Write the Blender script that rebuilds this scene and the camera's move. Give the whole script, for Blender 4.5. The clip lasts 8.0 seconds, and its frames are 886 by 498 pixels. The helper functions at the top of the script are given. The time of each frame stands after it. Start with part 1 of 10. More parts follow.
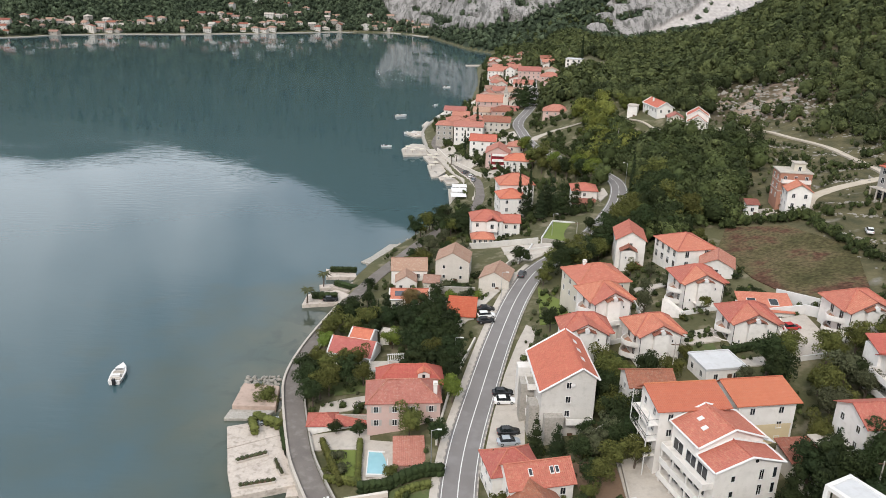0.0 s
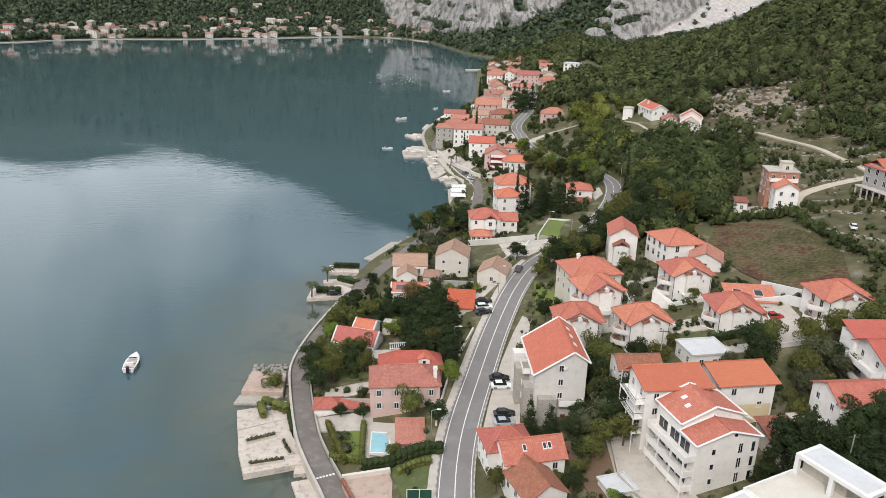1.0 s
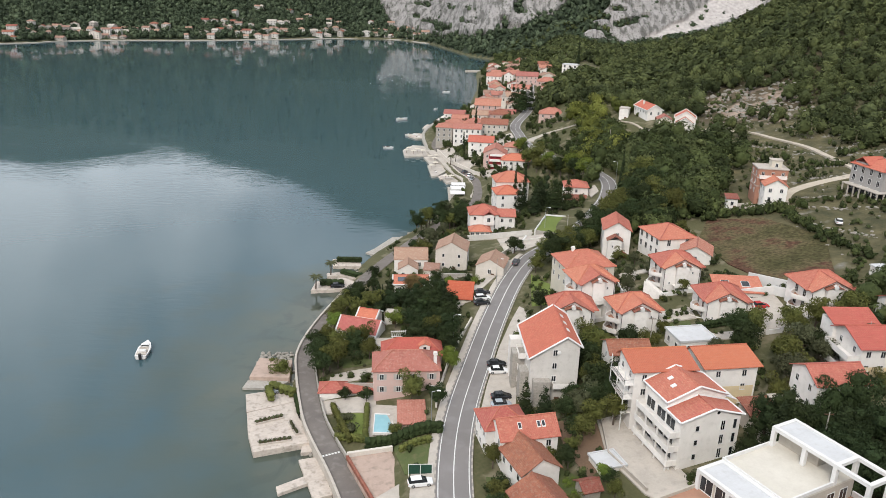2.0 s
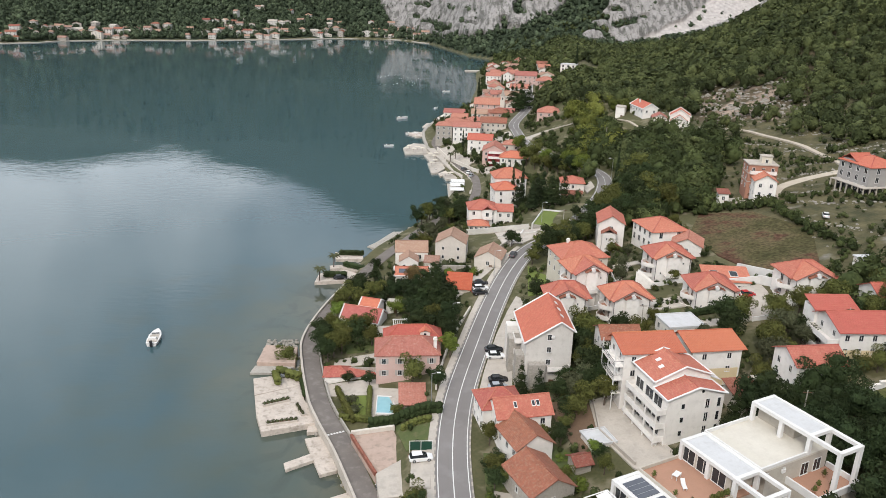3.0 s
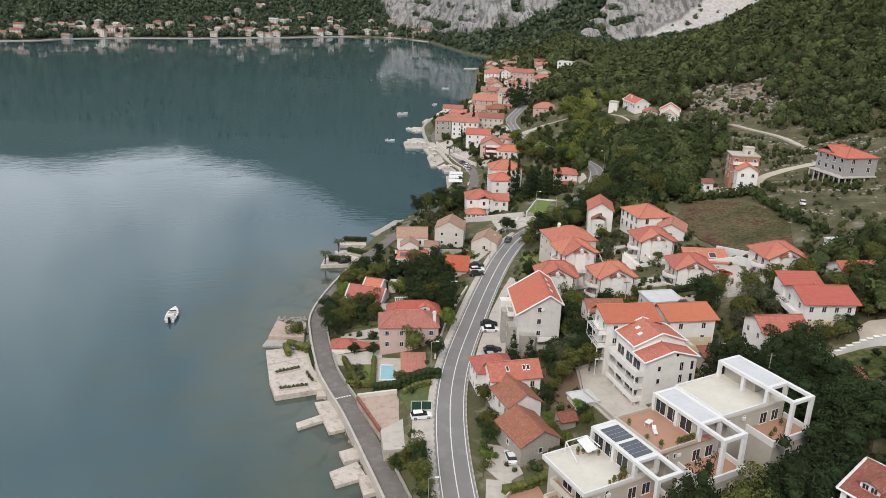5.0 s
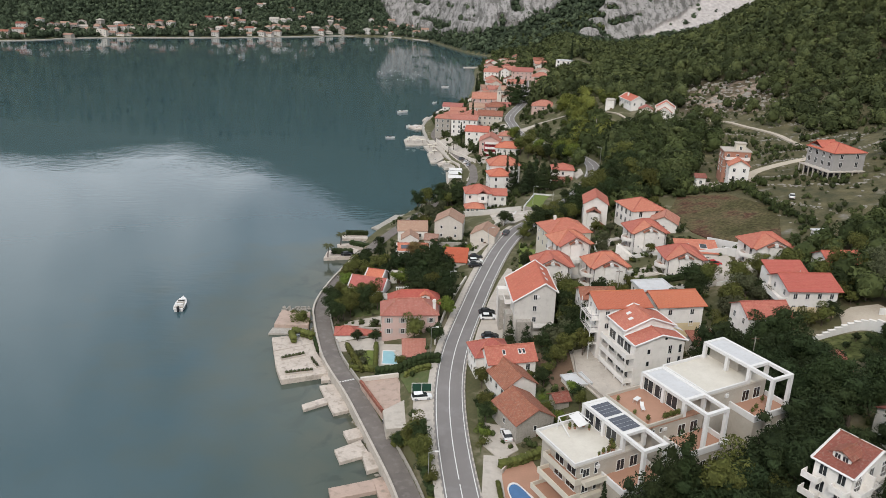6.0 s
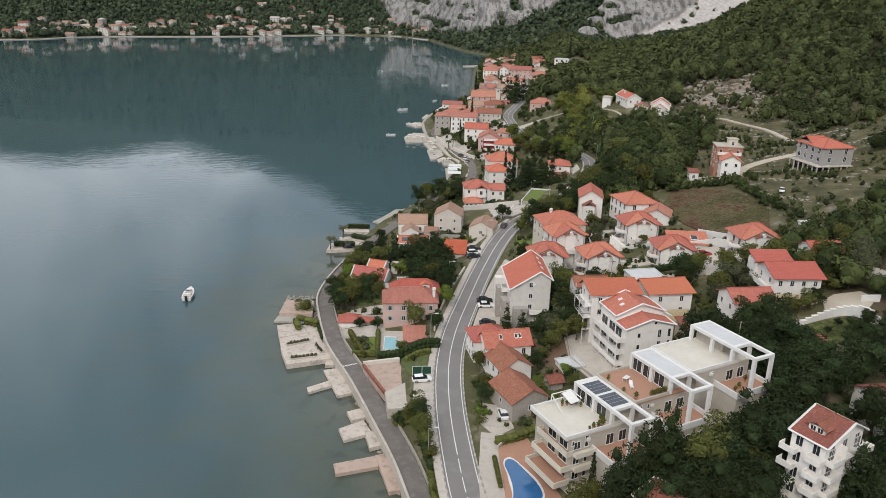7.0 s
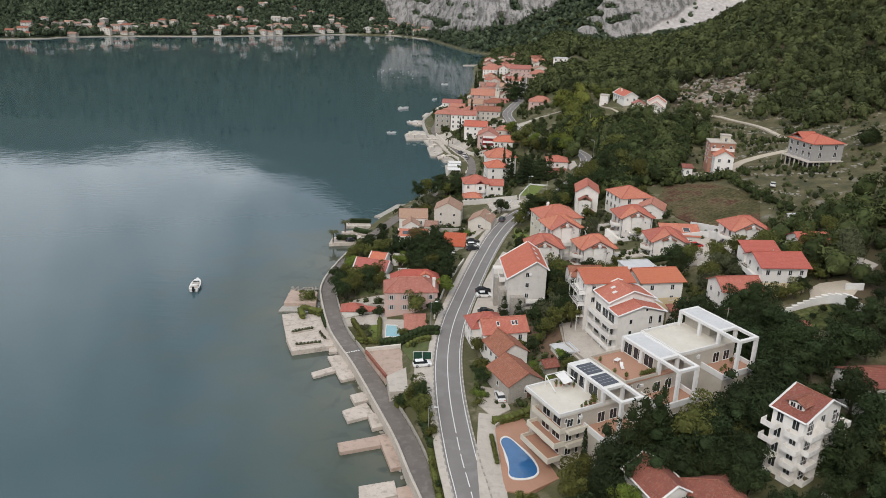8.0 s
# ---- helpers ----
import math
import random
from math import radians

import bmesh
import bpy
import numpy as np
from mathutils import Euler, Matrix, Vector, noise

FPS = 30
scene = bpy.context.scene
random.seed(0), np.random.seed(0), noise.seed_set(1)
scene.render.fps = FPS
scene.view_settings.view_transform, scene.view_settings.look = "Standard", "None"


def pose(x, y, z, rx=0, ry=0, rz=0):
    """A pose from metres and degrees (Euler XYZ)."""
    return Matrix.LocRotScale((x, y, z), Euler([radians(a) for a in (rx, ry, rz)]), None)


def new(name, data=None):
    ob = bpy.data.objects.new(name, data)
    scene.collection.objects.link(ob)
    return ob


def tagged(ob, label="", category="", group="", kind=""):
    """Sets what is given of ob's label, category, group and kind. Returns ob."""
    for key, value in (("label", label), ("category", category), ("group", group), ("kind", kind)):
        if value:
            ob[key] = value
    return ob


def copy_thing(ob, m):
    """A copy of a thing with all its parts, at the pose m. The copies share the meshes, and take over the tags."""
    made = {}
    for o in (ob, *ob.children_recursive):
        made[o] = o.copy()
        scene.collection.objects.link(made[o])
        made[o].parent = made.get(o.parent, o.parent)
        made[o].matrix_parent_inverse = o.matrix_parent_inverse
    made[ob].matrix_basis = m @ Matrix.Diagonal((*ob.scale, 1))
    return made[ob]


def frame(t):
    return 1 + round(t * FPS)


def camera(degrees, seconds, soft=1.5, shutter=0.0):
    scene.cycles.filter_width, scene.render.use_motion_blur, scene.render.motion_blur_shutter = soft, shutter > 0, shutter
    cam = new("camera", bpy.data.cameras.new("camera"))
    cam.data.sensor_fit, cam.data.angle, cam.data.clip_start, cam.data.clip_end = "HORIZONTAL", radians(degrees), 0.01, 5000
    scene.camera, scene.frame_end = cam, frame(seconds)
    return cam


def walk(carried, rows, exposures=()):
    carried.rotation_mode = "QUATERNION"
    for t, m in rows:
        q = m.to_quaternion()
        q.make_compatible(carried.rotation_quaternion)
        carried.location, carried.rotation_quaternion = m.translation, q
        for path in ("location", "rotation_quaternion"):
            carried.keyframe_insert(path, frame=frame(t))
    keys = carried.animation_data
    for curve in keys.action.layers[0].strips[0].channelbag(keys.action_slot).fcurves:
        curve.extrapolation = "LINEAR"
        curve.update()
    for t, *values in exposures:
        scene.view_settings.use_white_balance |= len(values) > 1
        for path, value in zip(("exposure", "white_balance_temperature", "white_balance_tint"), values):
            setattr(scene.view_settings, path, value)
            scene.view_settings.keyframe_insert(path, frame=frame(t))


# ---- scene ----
cam = camera(61.58, 8.0, soft=0.6)
# seconds, x, y, z, yaw, pitch, lean
ROWS = [
    (0.0, 0.00, 0.00, 88.00, 0.00, -19.83, 1.39),
    (0.5, 0.10, -4.10, 88.03, 0.02, -19.62, 1.37),
    (1.0, 0.21, -8.32, 88.15, 0.02, -19.46, 1.36),
    (1.5, 0.21, -12.28, 88.35, 0.01, -19.38, 1.41),
    (3.0, 0.33, -23.72, 88.67, -0.02, -19.32, 1.48),
    (3.5, 0.41, -27.37, 88.82, -0.03, -19.36, 1.50),
    (4.0, 0.43, -30.97, 88.88, -0.05, -19.36, 1.51),
    (4.5, 0.48, -34.44, 88.99, -0.08, -19.39, 1.56),
    (6.0, 0.81, -45.48, 89.32, -0.07, -19.47, 1.50),
    (6.5, 0.87, -49.06, 89.41, -0.08, -19.50, 1.51),
    (7.0, 1.00, -52.95, 89.44, -0.08, -19.52, 1.48),
    (7.5, 1.06, -56.42, 89.47, -0.08, -19.52, 1.47),
    (8.0, 1.22, -59.93, 89.49, -0.06, -19.54, 1.47),
]
walk(cam, [(t, pose(x, y, z, 90 + pitch, 0, yaw) @ pose(0, 0, 0, 0, 0, lean)) for t, x, y, z, yaw, pitch, lean in ROWS],
     [(0.0, 0.58), (3.5, 0.57), (4.5, 0.46), (6.5, 0.29), (8.0, 0.22)])
# ---- end of walk ----

# ---------------- world, sun ----------------
SUN_EL, SUN_ROT = radians(45), radians(200)
world = bpy.data.worlds.new("world")
scene.world = world
world.use_nodes = True
wn, wl = world.node_tree.nodes, world.node_tree.links
bg = wn["Background"]
sky = wn.new("ShaderNodeTexSky")
sky.sky_type, sky.sun_disc = "NISHITA", False
sky.sun_elevation, sky.sun_rotation = SUN_EL, SUN_ROT
sky.dust_density, sky.air_density = 4.0, 1.0
# a high cloud cover, thicker and thinner in places
wtc = wn.new("ShaderNodeTexCoord")
wno = wn.new("ShaderNodeTexNoise")
wno.inputs["Scale"].default_value, wno.inputs["Detail"].default_value = 3.2, 6.0
wl.new(wtc.outputs["Generated"], wno.inputs["Vector"])
wra = wn.new("ShaderNodeValToRGB")
wra.color_ramp.elements[0].position, wra.color_ramp.elements[0].color = 0.42, (5.0, 5.45, 6.1, 1)
wra.color_ramp.elements[1].position, wra.color_ramp.elements[1].color = 0.6, (10.4, 10.8, 11.3, 1)
wl.new(wno.outputs["Fac"], wra.inputs["Fac"])
wmx = wn.new("ShaderNodeMix")
wmx.data_type = "RGBA"
wmx.inputs["Factor"].default_value = 0.8
wl.new(sky.outputs["Color"], wmx.inputs["A"])
wl.new(wra.outputs["Color"], wmx.inputs["B"])
wl.new(wmx.outputs["Result"], bg.inputs["Color"])
bg.inputs["Strength"].default_value = 0.12

sun_data = bpy.data.lights.new("sun", "SUN")
sun_data.energy, sun_data.angle, sun_data.color = 1.3, radians(12), (1.0, 0.94, 0.86)
sun = new("sun", sun_data)
sun.matrix_world = pose(0, 0, 300, 90 - math.degrees(SUN_EL), 0, 180 - math.degrees(SUN_ROT) + 0)

# ---------------- terrain heights ----------------
XS_Y = [-3000, -300, 0, 46, 54, 63, 74, 90, 106, 115, 129, 140, 150, 160, 175, 192, 215, 226, 246, 270, 310, 334, 343, 378, 390, 410, 453, 493, 529, 570, 690, 830, 930, 1010, 6000]
XS_X = [60, 40, 13, 0, -2.2, -5.4, -8.8, -15.6, -22, -25.5, -30.8, -33.6, -35.4, -34.4, -31.4, -28, -27, -24, -15, -4, 5, 6, 2, -4, -7, -10.5, -14, -8, 4, 18, 29, 33, 54, 58, 58]
YF_X = [-6000, -1500, -900, -626, -578, -515, -398, -278, -192, -93, -31, 29, 58, 6000]
YF_Y = [500, 800, 950, 1062, 1125, 1172, 1213, 1284, 1345, 1350, 1273, 1050, 1000, 1000]
P_D = [-2000, -200, -40, -8, -1, 0.6, 3, 8, 22, 30, 40, 60, 100, 130, 170, 220, 300, 450, 800, 1500, 4000]
P_Z = [-40, -12, -6, -2, -0.7, 1.2, 2.3, 3.0, 5.4, 6.5, 7.6, 11, 17, 23.5, 33, 50, 86, 165, 380, 800, 1500]
Q_D = [-2000, -100, -10, 0, 30, 100, 250, 500, 1000, 1800, 2600, 5000]
Q_Z = [-40, -8, -2, 1, 7, 26, 78, 165, 303, 515, 545, 440]
ROAD = [(34, -90), (25, -40), (16, 0), (11, 20), (7.7, 46), (5.6, 60), (3.6, 80), (3.2, 98), (4.7, 115), (8.6, 135), (14.0, 159), (20.5, 182), (28, 199), (42, 217), (54, 239), (63, 261), (67, 283), (62, 304), (52, 322), (46, 344), (42, 366), (41, 398), (42, 430), (58, 500), (66, 580), (76, 680), (90, 800)]
ROAD_Z = [5.5, 5.6, 5.8, 5.9, 6.0, 6.1, 6.4, 6.9, 7.3, 8.0, 9.0, 10.2, 11.2, 12.4, 13.6, 14.6, 15.4, 15.4, 15.0, 14.2, 13.2, 12.4, 12.2, 13, 14, 15, 16]
LANE = [(7.5, 20), (2.6, 44), (-1.7, 58), (-5.4, 70), (-11.2, 85), (-17.7, 101), (-22.9, 112), (-26.5, 121), (-31, 138), (-33, 150), (-31.5, 166), (-27, 187), (-22, 205), (-14, 225), (-6, 244), (3, 264), (12, 285), (15.5, 310), (14.5, 332), (9.5, 348), (3, 375), (-3, 395), (-6, 415), (-2, 450), (8, 490)]
LANE_Z = [3.2, 2.9, 2.7, 2.5, 2.4, 2.4, 2.4, 2.4, 2.3, 2.2, 2.2, 2.3, 2.6, 3.2, 3.4, 3.0, 2.6, 2.3, 2.2, 2.1, 2.0, 2.0, 2.0, 2.2, 2.4]


def dense(line, zs, step=2.0):
    """A polyline smoothed (Catmull-Rom) and cut into short steps: x, y, z rows."""
    p = np.array([(x, y, z) for (x, y), z in zip(line, zs)], float)
    p = np.vstack([2 * p[0] - p[1], p, 2 * p[-1] - p[-2]])
    out = []
    for i in range(1, len(p) - 2):
        n = max(2, int(np.linalg.norm(p[i + 1, :2] - p[i, :2]) / step))
        for u in np.arange(n) / n:
            a, b, c, e = p[i - 1:i + 3]
            out.append(0.5 * (2 * b + (c - a) * u + (2 * a - 5 * b + 4 * c - e) * u * u + (3 * b - a - 3 * c + e) * u ** 3))
    out.append(p[-2])
    return np.array(out)


ROAD_P, LANE_P = dense(ROAD, ROAD_Z), dense(LANE, LANE_Z)


def smooth01(v):
    v = np.clip(v, 0, 1)
    return v * v * (3 - 2 * v)


def wavy(x, y, s, k=0.0):
    """Cheap smooth noise, -1 to 1."""
    x, y = x / s, y / s
    return (np.sin(1.7 * x + 0.6 * y + k) + np.sin(-0.8 * x + 1.9 * y + 1.3 + k) + np.sin(2.9 * x - 2.3 * y + 2.1 + 2 * k) * 0.6 + np.sin(4.1 * x + 3.7 * y + k) * 0.4) / 3


def near_line(x, y, pts):
    """Distance to a dense polyline and its height there."""
    best, zz = np.full(x.shape, 1e9), np.zeros(x.shape)
    for px_, py_, pz_ in pts:
        d2 = (x - px_) ** 2 + (y - py_) ** 2
        m = d2 < best
        best[m], zz[m] = d2[m], pz_
    return np.sqrt(best), zz


def land(x, y):
    """How far inland: from the near shore and from the far shore (minus: out on the water)."""
    return x - np.interp(y, XS_Y, XS_X) - np.where(y > 1030, (y - 1030) * 2.0, 0), y - np.interp(x, YF_X, YF_Y)


def height(x, y):
    x, y = np.atleast_1d(np.asarray(x, float)), np.atleast_1d(np.asarray(y, float))
    d1, d2 = land(x, y)
    grow = (1 + 1.15 * smooth01((y - 200) / 140) * smooth01((d1 - 40) / 60) * (1 - 0.75 * smooth01((d1 - 85) / 50))) * (1 - 0.62 * smooth01((y - 600) / 170) * smooth01((d1 - 70) / 120))
    z1 = np.interp(d1, P_D, P_Z)
    z1 = np.where(z1 > 2, 2 + (z1 - 2) * grow, z1)
    z2 = np.interp(d2, Q_D, Q_Z) * np.where(d2 > 0, 1 + 0.2 * wavy(x + 150, y * 0.3, 330.0, 0.7) + 0.42 * smooth01((x + 500) / 700) + 0.9 * smooth01((x - 40) / 120) + 0.68 * np.clip((x + 1000) / 950, 0, 1) * smooth01((d2 - 220) / 350), 1)
    z = np.maximum(z1, z2)
    far = smooth01((np.maximum(d1, d2) - 90) / 200)
    z = z + far * (wavy(x, y, 60.0) * 4 + wavy(x, y, 190.0, 2.0) * 10)
    z = z + np.where(d1 > 12, wavy(x, y, 16.0, 1.0) * 0.35, 0)
    sel = (d1 > -12) & (d1 < 110) & (y < 800)
    if sel.any():
        xs, ys, zs = x[sel], y[sel], z[sel]
        for pts, half, fade in ((ROAD_P, 4.8, 9.0), (LANE_P, 2.4, 2.4)):
            dist, zl = near_line(xs, ys, pts)
            k = 1 - smooth01((dist - half) / fade)
            k = np.where((d1[sel] < 0.4), 0, k)
            zs = zs * (1 - k) + (zl - 0.12) * k
        z[sel] = zs
    return z


def ground_z(x, y):
    return float(height(x, y)[0])

# ---------------- materials ----------------
def material(name, color, color2=None, rough=0.8, scale=2.0, fine=25.0, mixfine=0.35, bump=0.15, metallic=0.0, hue=0.0, spec=0.3, wear=None, wear_amt=0.5, dist=0.05):
    """A node material: two colours mixed at two scales, a worn colour in patches, and fine relief. hue: variation from object to object."""
    m = bpy.data.materials.new(name)
    m.use_nodes = True
    n, l = m.node_tree.nodes, m.node_tree.links
    b = n["Principled BSDF"]
    b.inputs["Roughness"].default_value, b.inputs["Metallic"].default_value = rough, metallic
    b.inputs["Specular IOR Level"].default_value = spec
    color2 = color2 or tuple(c * 0.72 for c in color)
    tc = n.new("ShaderNodeTexCoord")
    big, small = n.new("ShaderNodeTexNoise"), n.new("ShaderNodeTexNoise")
    for t, s, d in ((big, scale, 5.0), (small, fine, 3.0)):
        t.inputs["Scale"].default_value, t.inputs["Detail"].default_value = s, d
        l.new(tc.outputs["Object"], t.inputs["Vector"])
    add = n.new("ShaderNodeMath")
    add.operation = "MULTIPLY_ADD"
    l.new(small.outputs["Fac"], add.inputs[0])
    add.inputs[1].default_value = mixfine * 2
    mul = n.new("ShaderNodeMath")
    mul.operation = "MULTIPLY_ADD"
    l.new(big.outputs["Fac"], mul.inputs[0])
    mul.inputs[1].default_value, mul.inputs[2].default_value = 2.2 * (1 - mixfine), -1.1 * (1 - mixfine) + 0.5 - mixfine
    l.new(mul.outputs[0], add.inputs[2])
    mix = n.new("ShaderNodeMix")
    mix.data_type = "RGBA"
    mix.clamp_factor = True
    l.new(add.outputs[0], mix.inputs["Factor"])
    mix.inputs["A"].default_value, mix.inputs["B"].default_value = (*color2, 1), (*color, 1)
    out = mix.outputs["Result"]
    if wear:
        wv = n.new("ShaderNodeTexNoise")
        wv.inputs["Scale"].default_value, wv.inputs["Detail"].default_value = scale * 2.7, 8.0
        l.new(tc.outputs["Object"], wv.inputs["Vector"])
        r = n.new("ShaderNodeValToRGB")
        r.color_ramp.elements[0].position, r.color_ramp.elements[1].position = 0.52, 0.68
        l.new(wv.outputs["Fac"], r.inputs["Fac"])
        k = n.new("ShaderNodeMath")
        k.operation = "MULTIPLY"
        l.new(r.outputs["Color"], k.inputs[0])
        k.inputs[1].default_value = wear_amt
        m2 = n.new("ShaderNodeMix")
        m2.data_type = "RGBA"
        l.new(k.outputs[0], m2.inputs["Factor"])
        l.new(out, m2.inputs["A"])
        m2.inputs["B"].default_value = (*wear, 1)
        out = m2.outputs["Result"]
    if hue:
        oi, hs = n.new("ShaderNodeObjectInfo"), n.new("ShaderNodeHueSaturation")
        for sock, lo, hi in (("Hue", 0.5 - hue * 0.05, 0.5 + hue * 0.07), ("Value", 1 - hue, 1 + hue)):
            mr = n.new("ShaderNodeMapRange")
            mr.inputs["To Min"].default_value, mr.inputs["To Max"].default_value = lo, hi
            l.new(oi.outputs["Random"], mr.inputs["Value"])
            l.new(mr.outputs["Result"], hs.inputs[sock])
        l.new(out, hs.inputs["Color"])
        out = hs.outputs["Color"]
    l.new(out, b.inputs["Base Color"])
    if bump:
        bp = n.new("ShaderNodeBump")
        bp.inputs["Strength"].default_value, bp.inputs["Distance"].default_value = bump, dist
        l.new(small.outputs["Fac"], bp.inputs["Height"])
        l.new(bp.outputs["Normal"], b.inputs["Normal"])
    return m


def roof_tiles(name, color, color2, lichen, amount, hue=0.14):
    """Clay roof tiles: courses up the slope, rolls across it, tile-by-tile tint, and old patches."""
    m = material(name, color, color2, 0.85, 0.9, 4.2, 0.55, 0.0, hue=hue, wear=lichen, wear_amt=amount)
    n, l = m.node_tree.nodes, m.node_tree.links
    tc = n.new("ShaderNodeTexCoord")
    sp, sn = n.new("ShaderNodeSeparateXYZ"), n.new("ShaderNodeSeparateXYZ")
    l.new(tc.outputs["Object"], sp.inputs[0])
    l.new(tc.outputs["Normal"], sn.inputs[0])
    ax, ay, gt = n.new("ShaderNodeMath"), n.new("ShaderNodeMath"), n.new("ShaderNodeMath")
    ax.operation = ay.operation = "ABSOLUTE"
    gt.operation = "GREATER_THAN"
    l.new(sn.outputs["X"], ax.inputs[0]), l.new(sn.outputs["Y"], ay.inputs[0])
    l.new(ax.outputs[0], gt.inputs[0]), l.new(ay.outputs[0], gt.inputs[1])
    along = n.new("ShaderNodeMix")
    l.new(gt.outputs[0], along.inputs["Factor"])
    l.new(sp.outputs["X"], along.inputs["A"]), l.new(sp.outputs["Y"], along.inputs["B"])
    waves = []
    for src, period in ((along.outputs["Result"], 0.34), (sp.outputs["Z"], 0.17)):
        k, s = n.new("ShaderNodeMath"), n.new("ShaderNodeMath")
        k.operation, s.operation = "MULTIPLY", "SINE"
        k.inputs[1].default_value = 2 * math.pi / period
        l.new(src, k.inputs[0]), l.new(k.outputs[0], s.inputs[0])
        waves.append(s)
    sm = n.new("ShaderNodeMath")
    sm.operation = "ADD"
    l.new(waves[0].outputs[0], sm.inputs[0]), l.new(waves[1].outputs[0], sm.inputs[1])
    bp = n.new("ShaderNodeBump")
    bp.inputs["Strength"].default_value, bp.inputs["Distance"].default_value = 0.5, 0.04
    l.new(sm.outputs[0], bp.inputs["Height"])
    l.new(bp.outputs["Normal"], n["Principled BSDF"].inputs["Normal"])
    return m


M_ROOF = roof_tiles("clay_tiles_orange", (0.49, 0.165, 0.118), (0.33, 0.1, 0.073), (0.5, 0.26, 0.17), 0.5)
M_ROOF_BRIGHT = roof_tiles("clay_tiles_bright", (0.5, 0.14, 0.1), (0.35, 0.093, 0.066), (0.5, 0.22, 0.13), 0.4)
M_ROOF_DARK = roof_tiles("clay_tiles_weathered", (0.31, 0.105, 0.07), (0.165, 0.062, 0.045), (0.3, 0.2, 0.15), 0.5)
M_ROOF_OLD = roof_tiles("clay_tiles_pale_old", (0.36, 0.22, 0.16), (0.27, 0.16, 0.12), (0.42, 0.34, 0.28), 0.6)
M_ROOF_PINK = roof_tiles("clay_tiles_pink", (0.44, 0.18, 0.14), (0.28, 0.1, 0.075), (0.46, 0.28, 0.22), 0.5)
M_ROOF_LANE = roof_tiles("clay_tiles_rose", (0.5, 0.17, 0.135), (0.38, 0.12, 0.095), (0.5, 0.24, 0.18), 0.4)
M_ROOF_FLAME = roof_tiles("flame_orange_tiles", (0.52, 0.14, 0.062), (0.38, 0.09, 0.04), (0.5, 0.21, 0.1), 0.45)
M_ROOF_SHEET = roof_tiles("orange_roof_sheet", (0.5, 0.165, 0.088), (0.42, 0.13, 0.07), (0.46, 0.22, 0.14), 0.35)
M_WALL = material("white_render", (0.78, 0.75, 0.715), (0.66, 0.63, 0.595), 0.9, 0.35, 6.0, 0.3, 0.05, hue=0.06, wear=(0.5, 0.48, 0.44), wear_amt=0.3)
# white render greyed to carry the roadside house's shaded side; garden walls share it
M_WALL_DULL = material("greyed_render", (0.6, 0.575, 0.54), (0.48, 0.46, 0.43), 0.9, 0.4, 5.0, 0.35, 0.05, wear=(0.38, 0.36, 0.33), wear_amt=0.4)
M_WALL_CREAM = material("cream_render", (0.6, 0.55, 0.46), (0.5, 0.46, 0.39), 0.9, 0.4, 6.0, 0.3, 0.05, hue=0.05)
# cream render with the shadow on the terraced block mixed into its colour
M_WALL_CREAM_SHADED = material("cream_render_shaded", (0.47, 0.43, 0.37), (0.38, 0.345, 0.295), 0.9, 0.4, 6.0, 0.3, 0.05, wear=(0.32, 0.29, 0.25), wear_amt=0.3)
M_WALL_YELLOW = material("yellow_render", (0.68, 0.56, 0.36), (0.58, 0.47, 0.3), 0.9, 0.4, 6.0, 0.3, 0.05)
M_WALL_PINK = material("pink_render", (0.58, 0.41, 0.37), (0.48, 0.34, 0.305), 0.9, 0.4, 5.0, 0.35, 0.05, wear=(0.5, 0.42, 0.38), wear_amt=0.4)
M_WALL_GREY = material("grey_block", (0.36, 0.345, 0.33), (0.28, 0.27, 0.26), 0.9, 0.5, 8.0, 0.4, 0.1)
M_WALL_BRICK = material("hollow_brick", (0.4, 0.21, 0.15), (0.32, 0.16, 0.11), 0.9, 1.0, 9.0, 0.5, 0.2)
M_STONE = material("limestone_wall", (0.42, 0.39, 0.35), (0.27, 0.25, 0.22), 0.9, 0.8, 3.2, 0.6, 0.5, wear=(0.18, 0.17, 0.14), wear_amt=0.4)
M_STONE_PALE = material("pale_stone_wall", (0.64, 0.59, 0.53), (0.5, 0.46, 0.41), 0.9, 0.8, 3.2, 0.5, 0.3, hue=0.06)
M_CONC = material("pale_concrete", (0.5, 0.45, 0.395), (0.36, 0.325, 0.285), 0.9, 0.25, 3.0, 0.35, 0.1, wear=(0.3, 0.28, 0.25), wear_amt=0.5)
M_QUAY = material("stained_concrete", (0.58, 0.515, 0.455), (0.38, 0.325, 0.28), 0.92, 0.3, 2.2, 0.45, 0.3, wear=(0.17, 0.15, 0.12), wear_amt=0.5)
M_PINKPAVE = material("pinkish_screed", (0.46, 0.35, 0.29), (0.34, 0.255, 0.21), 0.9, 0.25, 2.4, 0.4, 0.2, wear=(0.2, 0.17, 0.14), wear_amt=0.6)
M_TERRA = material("terracotta_terrace", (0.4, 0.22, 0.15), (0.33, 0.19, 0.13), 0.85, 0.6, 3.5, 0.4, 0.1)
M_ASPHALT = material("worn_asphalt", (0.212, 0.196, 0.188), (0.162, 0.151, 0.146), 0.9, 0.12, 14.0, 0.3, 0.1, wear=(0.24, 0.23, 0.225), wear_amt=0.5)
M_ASPHALT_OLD = material("old_asphalt", (0.19, 0.168, 0.152), (0.12, 0.106, 0.097), 0.95, 0.25, 10.0, 0.35, 0.15, wear=(0.22, 0.2, 0.185), wear_amt=0.6)
